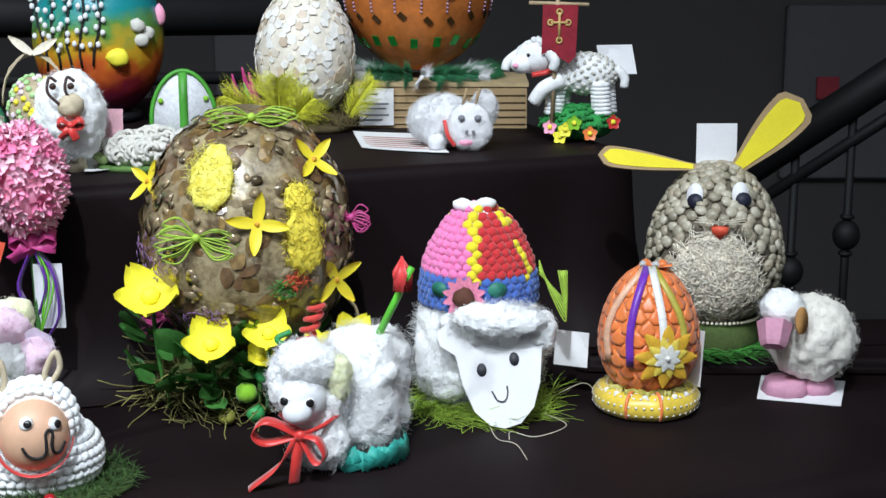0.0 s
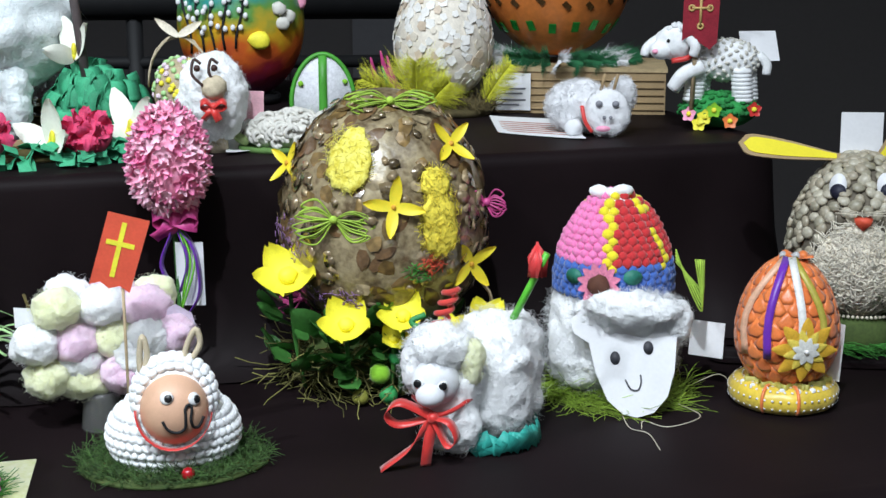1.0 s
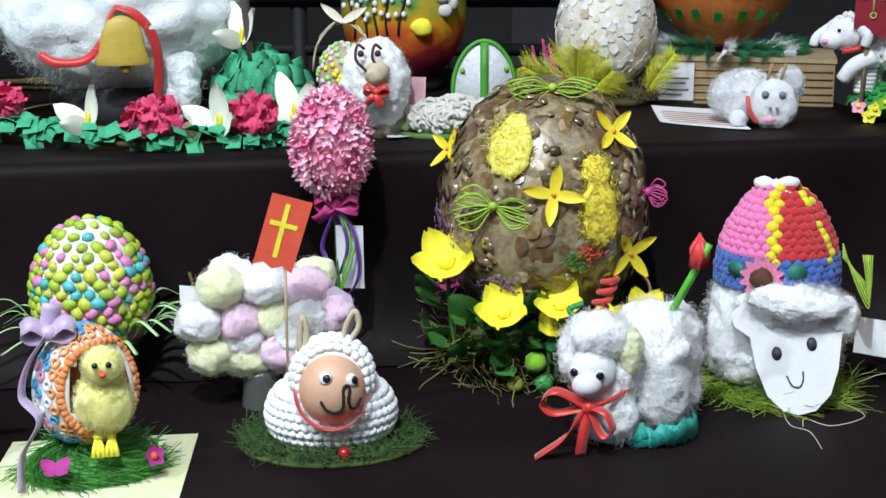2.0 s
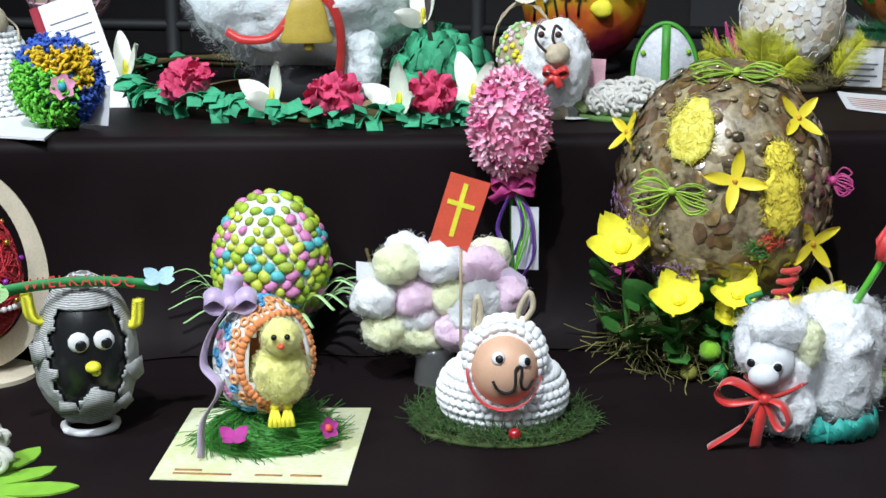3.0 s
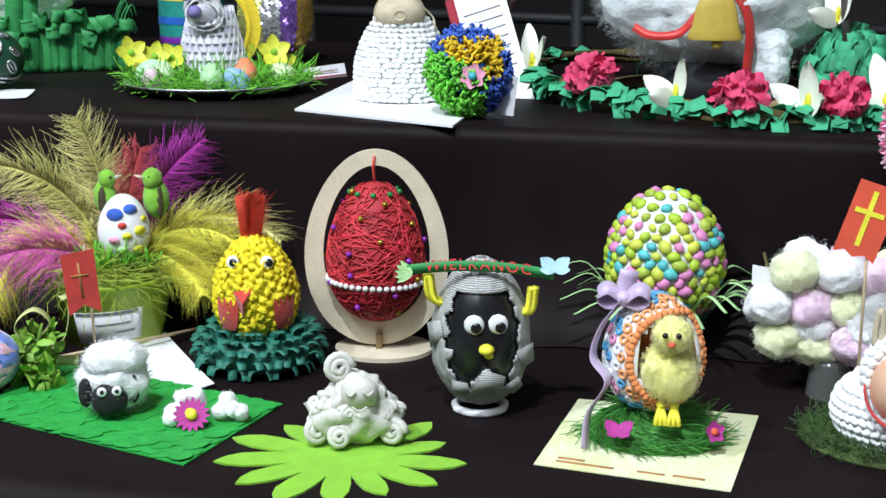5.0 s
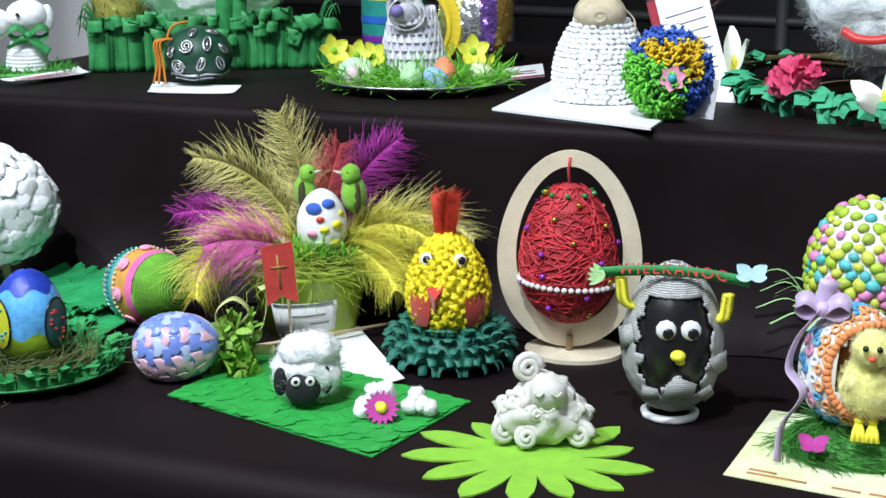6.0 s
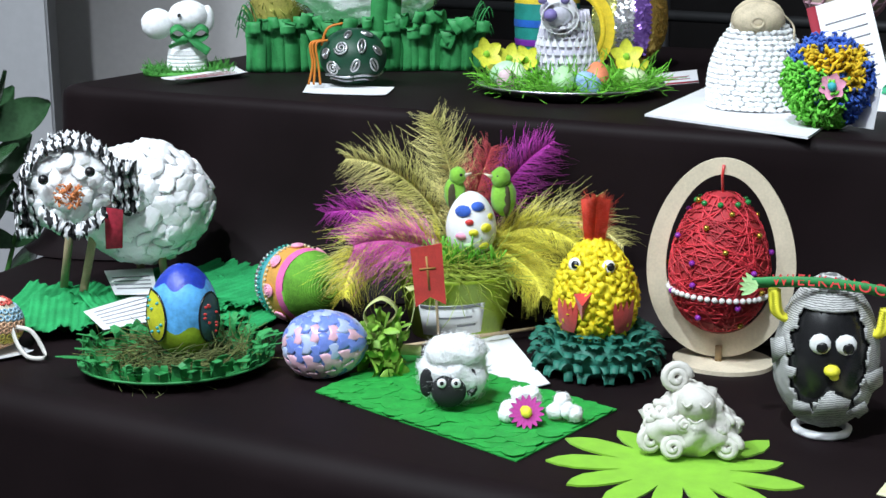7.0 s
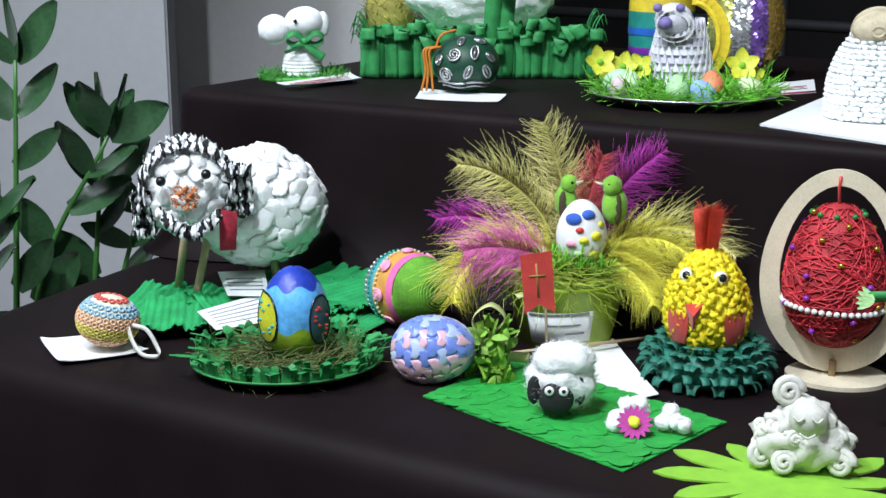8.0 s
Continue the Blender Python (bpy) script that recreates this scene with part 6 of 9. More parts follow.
def yellow_hen():
    rng = random.Random(22)
    root = thing("yellow_hen_egg", -0.858, 0.945, LOW, 43.1, "yellow crepe hen egg in a dark green paper fringe nest", "easter egg")
    base = part("nest", ring(Geo(), (0, 0, 18), 36, 17, 40, 14), DEEP_GREEN, root, "dark green fringed paper nest")
    strip = Geo()
    ribbon(strip, arc([(0, 0, 0), (5, 0, 1.5), (9, 0, -1), (11, 0, -5)], 4), 8, (0, 1, 0), 0.5)
    sm = strip.mesh("paper_curl", DEEP_GREEN)
    poses = []
    for b in (-0.5, -0.05, 0.4, 0.85, 1.3, 1.9):
        n = 30
        for i in range(n):
            a = 2 * math.pi * (i + rng.uniform(-0.3, 0.3)) / n
            nn = Vector((math.cos(a) * math.cos(b), math.sin(a) * math.cos(b), math.sin(b)))
            p = Vector((36 * math.cos(a), 36 * math.sin(a), 18)) + nn * 17
            x = Vector((-math.sin(a), math.cos(a), 0)) * rng.choice((-1, 1)) * 0.5 + nn * 0.8 + Vector((0, 0, 0.2))
            poses.append(Matrix.Translation(p) @ x.normalized().to_track_quat("X", "Z").to_matrix().to_4x4())
    pieces("paper_curl", [sm], poses, base)
    e = Egg(72, 96, 24, -2, 0, 0.14)
    core = part("egg_body", e.body(Geo(), 30, 20), LEMON, root)
    ym = mat("yellow_crepe_ball", (0.80, 0.64, 0.015), 0.65, 0.1, 80, 0.3, 500)
    meshes = [ball(Geo(), (0, 0, 0.6), (4.5, 4.2, 3.4), 2, 0.95, 0.42, seed=k * 7).mesh("crepe_ball", ym) for k in range(3)]
    poses = []
    for u, a in e.spread(340, 0.05, 1, 0.1, rng):
        p, n = e.at(u, a)
        poses.append(spot_frame(p, n, rng.uniform(0, 6), rng.uniform(0.9, 1.2)))
    pieces("crepe_ball", meshes, poses[-300:], core)
    for x in (-20, 8):
        p, n = e.face(x, 102)
        eye(root, p + n * 3, n + Vector((0, -0.6, 0)), 6.4, 0.6, (0.2, -0.1))
    p, n = e.face(-13, 72)
    bk = Geo()
    bk.add([(-22, p.y - 2, 80), (-5, p.y - 2, 82), (-14, p.y - 4, 56), (-14, p.y - 14, 72)], [(0, 3, 1), (0, 2, 3), (1, 3, 2), (0, 1, 2)])
    part("beak", bk, RED_FELT, root, smooth=False)
    for s in (-1, 1):
        w = Geo()
        for k in range(4):
            q = petal(28, 5.5, 0.02, 5)
            w.add([e.face(-2 + s * (18 + k * 2.6 + x * (k - 1.5) * 0.08) + y, 44 + x)[0] + e.face(-2 + s * (18 + k * 2.6), 44 + x)[1] * (4.5 + z) for x, y, z in q.v], q.f)
        part("wing", w, RED_FELT, root, "red felt wing")
    f = Geo()
    feather(f, (-4, 0, 116), (0, 0, 1), 46, 26, rng, 0.05, droop=0)
    ribbon(f, [(-4, 1, 114), (-4, 1, 132), (-4, 1, 160)], 16, (1, 0, 0), 0.5, 1.7)
    part("crest_feather", f, mat("red_feather", (0.55, 0.04, 0.015), 0.6, 0.2), root, "red crest feather")
    return root


yellow_hen()


def feather_basket():
    rng = random.Random(23)
    root = thing("feather_basket", -1.033, 0.925, LOW, 49.0, "lime flowerpot with painted egg, green birds and bright feathers", "easter basket")
    pot = Geo()
    revolve(pot, [(1, 0), (46, 0), (60, 62), (63, 66), (58, 66), (54, 54), (1, 54)], 36)
    part("pot", pot, mat("lime_plastic_pot", (0.30, 0.42, 0.03), 0.4, 0.15), root, "lime green plastic pot")
    lab = Geo()
    vs, fs = [], []
    for i in range(13):
        a = -0.75 + i * 0.105
        for z in (6, 38):
            r = 46 + 14 * z / 62 + 1.2
            vs.append((r * math.sin(a), -r * math.cos(a), z + i * 0.4))
    for i in range(12):
        fs.append((2 * i, 2 * i + 2, 2 * i + 3, 2 * i + 1))
    lb = part("paper_label", lab.add(vs, fs), PAPER, root, "white paper label with handwriting")
    lb.modifiers.new("thick", "SOLIDIFY").thickness = 0.0008
    for z, a0, a1, h in ((35, -0.7, 0.42, 3), (24, -0.35, 0.28, 2), (15, 0.0, 0.36, 2)):
        b = Geo()
        n = 8
        vs = []
        for i in range(n + 1):
            a = a0 + (a1 - a0) * i / n
            for k in (0, h):
                r = 46 + 14 * (z + k) / 62 + 1.8
                vs.append((r * math.sin(a), -r * math.cos(a), z + k + (a + 0.75) * 3.8))
        b.add(vs, [(2 * i, 2 * i + 2, 2 * i + 3, 2 * i + 1) for i in range(n)])
        part("print_bar", b, PRINT, lb)
    g = Geo()

    def root_at():
        a, q = rng.uniform(0, 6.283), math.sqrt(rng.random())
        return (56 * q * math.cos(a), 50 * q * math.sin(a), 58 + rng.uniform(0, 26)), (math.cos(a) * 0.7 - math.sin(a), math.sin(a) * 0.7 + math.cos(a), rng.uniform(-0.4, 0.7))
    strands(g, 1300, root_at, 46, 0.5, 0.55, 0.2, 5, rng)
    part("sisal", g, mat("yellow_green_sisal", (0.38, 0.46, 0.06), 0.7, 0.25, 40, 0, 300, island=0.35), root, "yellow-green sisal filling")["kind"] = "stuff"
    part("filling", ball(Geo(), (0, 0, 60), (54, 50, 20), 3, 0.2, 0.06), LIME_STRAW, root)
    e = Egg(50, 66, 82, 14, -22, 0.12)
    eg = part("painted_egg", e.body(Geo(), 28, 18), PAPER, root, "white egg with blue, yellow and pink stickers")
    st = [(6, 132, 12, BLUE), (20, 136, 10, BLUE), (28, 116, 9, YELLOW), (4, 108, 8, PINK), (16, 112, 7, YELLOW), (12, 98, 8, MINT), (26, 98, 8, YELLOW), (12, 122, 6, RED), (32, 126, 6, YELLOW)]
    for x, z, r, m in st:
        p, n = e.face(x, z)
        part("sticker", slab(Geo(), oval(r * 0.7, r * 0.5, 12), 0.5, spot_frame(p + n * 0.5, n)), m, eg)
    part("grass_tuft", strands(Geo(), 70, lambda: ((rng.uniform(-22, 44), -40 + rng.uniform(-6, 6), 78), (rng.uniform(-0.4, 0.4), -0.2, 1)), 26, 0.8, 0.2, 0.25, 3, rng, flat=2.5), GRASS_BRIGHT, root)
    feats = [((-10, 20, 92), (-0.35, 0.1, 1), 138, 60, "olive_yellow", -0.6), ((4, 24, 96), (-0.10, 0.15, 1), 124, 58, "olive_yellow", -0.15), ((20, 26, 92), (0.45, 0.2, 1), 128, 52, "magenta", 0.25), ((10, 16, 96), (0.25, 0.1, 1), 92, 46, "coral", 0.0), ((-22, 16, 90), (-1, 0, 0.75), 118, 44, "magenta", -0.35),
             ((-14, -10, 92), (-0.8, -0.2, 0.75), 140, 56, "yellow", -1.35), ((-12, -22, 84), (-1, -0.3, 0.55), 96, 58, "hot_pink", -0.25), ((-22, -2, 96), (-0.85, -0.1, 0.5), 128, 46, "olive_yellow", -1.1), ((32, 2, 88), (0.75, -0.1, 0.75), 120, 56, "yellow", 1.0), ((34, -10, 92), (0.8, -0.25, 0.25), 92, 50, "yellow", 0.9), ((36, 14, 92), (0.9, 0, 0.7), 145, 52, "olive_yellow", 0.75), ((36, -18, 90), (0.75, -0.4, -0.1), 74, 40, "yellow", 0.5)]
    fm = {"olive_yellow": mat("olive_yellow_feather", (0.74, 0.70, 0.20), 0.8, 0.15, 30, 0, 300, island=0.2, second=(0.84, 0.76, 0.32)), "yellow": mat("golden_feather", (0.88, 0.78, 0.10), 0.8, 0.2, 30, 0, 300, island=0.2), "magenta": mat("magenta_feather", (0.55, 0.05, 0.45), 0.8, 0.2, 30, 0, 300, island=0.2), "hot_pink": mat("pink_feather", (0.90, 0.16, 0.55), 0.8, 0.2, 30, 0, 300, island=0.2), "coral": mat("coral_feather", (0.65, 0.10, 0.12), 0.8, 0.2, 30, 0, 300, island=0.2)}
    for p, d, l, w, m, c in feats:
        part("feather", feather(Geo(), p, d, l, w, rng, c * 1.5, droop=0.35), fm[m], root)
    green = mat("green_bird_down", (0.20, 0.46, 0.04), 0.9, 0.2, 60, 0.4, 400, sheen=0.2)
    for x, z, s, flip in ((-2, 146, 1.0, 1), (46, 142, 1.15, -1)):
        b = Geo()
        ball(b, (x, -10, z - 2), (11 * s, 11 * s, 17 * s), 3, 0.1, 0.2)
        ball(b, (x + 3 * flip, -14, z + 16 * s), (8.5 * s, 8.5 * s, 9 * s), 3, 0.08, 0.2)
        bird = part("bird", b, green, root, "small green craft bird")
        part("beak", tube(Geo(), [(x + 10 * flip * s, -17, z + 17 * s), (x + 17 * flip * s, -19, z + 20 * s)], 2.4, 6, 0.4), STRAW, bird)
        part("wing", ball(Geo(), (x - 3 * flip, -20, z - 4), (4, 3, 14 * s), 2, 0.1, 0.2), mat("dark_wing", (0.06, 0.05, 0.02), 0.8), bird)
        part("bird_eye", ball(Geo(), (x + 6 * flip, -21, z + 18 * s), 1.6, 2), GLOSS_BLACK, bird)
    return root


feather_basket()


def grass_mat():
    rng = random.Random(24)
    cs = [(-0.972, 0.704), (-0.738, 0.727), (-0.765, 0.872), (-1.005, 0.832)]
    gm = mat("grass_green_tissue", (0.02, 0.32, 0.05), 0.6, 0.2, 50, 0.2, 500)
    root = sheet_of("green_mat", cs, LOW, gm, "green torn-paper collage mat with daisies and a sheep on it", "mat", 1.2)
    cx, cy = sum(c[0] for c in cs) / 4, sum(c[1] for c in cs) / 4
    torn = []
    for k in range(4):
        o = [(rng.uniform(9, 15) * math.cos(a), rng.uniform(7, 12) * math.sin(a)) for a in [j * 0.785 for j in range(8)]]
        torn.append(slab(Geo(), o, 0.4).mesh("torn_paper", gm, False))
    poses = []
    for i in range(17):
        for j in range(11):
            u, v = 0.05 + 0.90 * i / 16, 0.075 + 0.85 * j / 10
            x = (1 - v) * ((1 - u) * cs[0][0] + u * cs[1][0]) + v * ((1 - u) * cs[3][0] + u * cs[2][0])
            y = (1 - v) * ((1 - u) * cs[0][1] + u * cs[1][1]) + v * ((1 - u) * cs[3][1] + u * cs[2][1])
            poses.append(Matrix.Translation(((x - cx) * 1000, (y - cy) * 1000, 2.0 + rng.uniform(0, 1.4))) @ Euler((rng.uniform(-0.05, 0.05), rng.uniform(-0.05, 0.05), rng.uniform(0, 6.3))).to_matrix().to_4x4())
    pieces("torn_paper", torn, poses, root)
    sh = thing("black_faced_sheep", -0.867, 0.775, LOW + 0.004, 49.2, "white cotton sheep with black felt face holding a red flag", "sheep figure")
    part("body", wool(Geo(), (0, 0, 27), (29, 27, 27), 30, 9, 71, 0.2, fibres=80), COTTON, sh)
    part("crown", wool(Geo(), (2, -6, 48), (26, 20, 14), 60, 5.5, 72, 0.3, fibres=80), COTTON, sh)
    f = part("face", ball(Geo(), (-4, -24, 18), (15, 8, 15), 3), BLACK, sh, "black felt face")
    for s in (-1, 1):
        part("ear", ball(Geo(), (-4 + s * 19, -20, 24), (6, 3, 13), 2, at=Matrix.Rotation(0, 4, "Z")), BLACK, sh)
        eye(sh, (-4 + s * 6, -31, 27), (0, -1, 0.2), 4.2, 0.45)
    m = Matrix.Translation((-19, 6, 84)) @ Matrix.Rotation(radians(-5), 4, "Y") @ Matrix.Rotation(radians(90), 4, "X")
    fl = part("flag", slab(Geo(), [(-13, 0), (0, 8), (13, 0), (14, 54), (-13, 52)], 0.7, m), RED_FELT, sh, "red felt swallowtail flag", smooth=False)
    c = Geo()
    slab(c, [(-1, 14), (1, 14), (1, 44), (-1, 44)], 0.3, m @ Matrix.Translation((0, 0, 0.8)))
    slab(c, [(-7, 32), (7, 32), (7, 34), (-7, 34)], 0.3, m @ Matrix.Translation((0, 0, 0.85)))
    part("cross", c, mat("dull_gold_thread", (0.35, 0.16, 0.04), 0.6), fl)
    part("flag_stick", tube(Geo(), [(-12, 6, 40), (-17, 8, 142)], 1.2, 6), STICK, sh)
    q = thing("daisy_trim", -0.790, 0.788, LOW + 0.004, 48, "magenta daisy with little white cotton lambs on the mat", "flower trim")
    flower(q, "daisy", spot_frame((0, -6, 10), (-0.1, -0.75, 0.6)), 16, 15, 5, 0.08, MAGENTA, YELLOW, 5, "magenta daisy with a yellow heart")
    for i, (x, y, z) in enumerate(((-14, 6, 8), (-6, 14, 16), (4, 12, 18), (-16, 0, 4), (24, 4, 6), (34, 2, 7), (30, 8, 14), (40, 0, 5), (6, 16, 12))):
        part("cotton_tuft", wool(Geo(), (x, y, z + 2), 7, 10, 3.5, 90 + i, 0.3, fibres=6), COTTON, q)
    return root


grass_mat()
sheet_of("entry_form", [(-0.867, 0.803), (-0.845, 0.871), (-0.993, 0.954), (-1.004, 0.890)], LOW, PAPER, "plain white paper form lying under the green mat", "paper", curl=3)
sk = thing("skewer", -0.98, 0.90, LOW + 0.008, 0, "thin bare wooden skewer lying on the paper", "stick")
part("rod", tube(Geo(), [(-24, -79, 2), (22, 70, 2)], 1.8, 7), STICK, sk)


def woven_egg():
    rng = random.Random(25)
    root = thing("woven_ribbon_egg", -1.005, 0.740, LOW, 54.6, "lying egg of folded blue and pink satin ribbon", "easter egg")
    tip = Matrix.Translation((0, 0, 30)) @ Matrix.Rotation(radians(-14), 4, "Z") @ Matrix.Rotation(radians(82), 4, "Y")
    e = Egg(62, 80, -40, 0, 0, 0.1)
    blue, pinkm, white = mat("blue_satin", (0.16, 0.24, 0.66), 0.3, 0.12, sheen=0.3), mat("pink_satin", (0.72, 0.42, 0.52), 0.3, 0.12, sheen=0.3), mat("pale_blue_satin", (0.42, 0.50, 0.72), 0.3, 0.12, sheen=0.3)
    g = e.body(Geo(), 28, 20)
    g.v = [tuple(tip @ Vector(v)) for v in g.v]
    core = part("egg_body", g, blue, root)
    for row in range(9):
        u, n = 0.07 + row * 0.10, 10
        for k in range(n):
            c, h = 2 * math.pi * (k + 0.5 * (row % 2)) / n, math.pi / n
            m = pinkm if (k * 2 + row % 2) % 10 in (1, 2, 3, 8) else white if (k + row) % 3 == 0 else blue
            part("ribbon_fold", wrapped(e, [(u + 0.15, c), (u + 0.03, c - h * 1.05), (u - 0.05, c - h * 0.9), (u - 0.01, c), (u - 0.05, c + h * 0.9), (u + 0.03, c + h * 1.05)], 0.4 + 0.4 * (row % 2), 0.5, 3, tip, -0.8), m, core)
    g = Geo()
    for _ in range(120):
        p = Vector((52 + rng.uniform(-14, 18), rng.uniform(-18, 22), rng.uniform(4, 46)))
        q = petal(rng.uniform(10, 18), 9, 0.3, 3)
        g.add(q.v, q.f, 0, Matrix.Translation(p) @ Euler((rng.uniform(0, 6), rng.uniform(0, 6), rng.uniform(0, 6))).to_matrix().to_4x4())
    part("tulle_tail", g, mat("lime_tulle", (0.22, 0.42, 0.05), 0.6, 0.2, island=0.3), root, "crumpled lime tulle tail")
    r = Geo()
    ribbon(r, arc([(46, 4, 34), (36, 2, 58), (52, 0, 72), (66, 4, 58), (52, 6, 40)], 8), 10, (0.2, 1, 0.1), 0.5)
    ribbon(r, arc([(60, 10, 30), (78, 12, 40), (84, 12, 74), (76, 8, 78)], 8), 10, (0.2, 1, 0.1), 0.5)
    ribbon(r, arc([(40, 10, 20), (70, 20, 16), (90, 26, 12)], 8), 10, (0, 0.3, 1), 0.5)
    part("loop_ribbon", r, mat("cream_green_ribbon", (0.58, 0.62, 0.26), 0.45), root, "pale green ribbon loops")
    return root


woven_egg()


def banded_egg():
    rng = random.Random(26)
    root = thing("banded_egg", -1.166, 0.826, LOW, 55.5, "lying egg with bands of beads, sequins and green twine", "easter egg")
    tip = Matrix.Translation((0, 0, 39)) @ Matrix.Rotation(radians(-56), 4, "Z") @ Matrix.Rotation(radians(84), 4, "Y")
    e = Egg(78, 108, -54, 0, 0, 0.1)
    bands = [(0.0, 0.14, mat("crimson_sequins", (0.30, 0.015, 0.10), 0.4)), (0.14, 0.24, mat("silver_beads", (0.35, 0.42, 0.36), 0.3, 0.4, 200)), (0.24, 0.38, mat("turquoise_felt", (0.06, 0.36, 0.40), 0.8)), (0.38, 0.60, mat("orange_felt", (0.62, 0.30, 0.06), 0.8)), (0.60, 0.68, mat("candy_pink_cord", (0.75, 0.14, 0.38), 0.8)), (0.68, 1.0, mat("green_twine", (0.13, 0.36, 0.03), 0.8, 0.3))]
    for lo, hi, m in bands:
        g = Geo()
        k = max(3, int((hi - lo) * 26))
        revolve(g, [(max(e.r(lo + (hi - lo) * i / k), 0.1) + (0.8 if m is bands[4][2] else 0), -54 + 108 * (lo + (hi - lo) * i / k)) for i in range(k + 1)], 32, tip)
        part("band", g, m, root)
    tw = Geo()
    pts = []
    for i in range(420):
        u = 0.68 + 0.315 * i / 420
        a = i * 0.30
        p, n = e.at(u, a)
        pts.append(tip @ (p + n * 0.4))
    tube(tw, pts, 1.5, 4)
    part("twine_spiral", tw, bands[5][2], root, "green twine spiral")
    bead = [ball(Geo(), (0, 0, 0), 1.9, 1).mesh("bead", m) for m in (mat("crimson_bead", (0.35, 0.01, 0.10), 0.2), SILVER, mat("teal_bead", (0.05, 0.35, 0.30), 0.2), mat("cream_bead", (0.7, 0.6, 0.4), 0.3))]
    poses = []
    for row, c in ((0.05, 0), (0.09, 0), (0.13, 0), (0.16, 1), (0.19, 2), (0.22, 1), (0.30, 2), (0.44, 3)):
        n = int(2 * math.pi * e.r(row) / 5)
        for k in range(n):
            p, nn = e.at(row, 2 * math.pi * k / n)
            poses.append((tip @ Matrix.Translation(p + nn), c))
    pieces("bead", bead, poses, root)
    for k in range(8):
        p, n = e.at(0.5, k * 0.785)
        g = Geo()
        tube(g, [tip @ spot_frame(p + n * 1.5, n) @ Vector((7 * (1 - i / 26) * math.cos(i * 0.7), 7 * (1 - i / 26) * math.sin(i * 0.7), i * 0.06)) for i in range(24)], 1.3, 5)
        part("rosette", g, PINK, root, "pink cord rosette")
    return root


banded_egg()


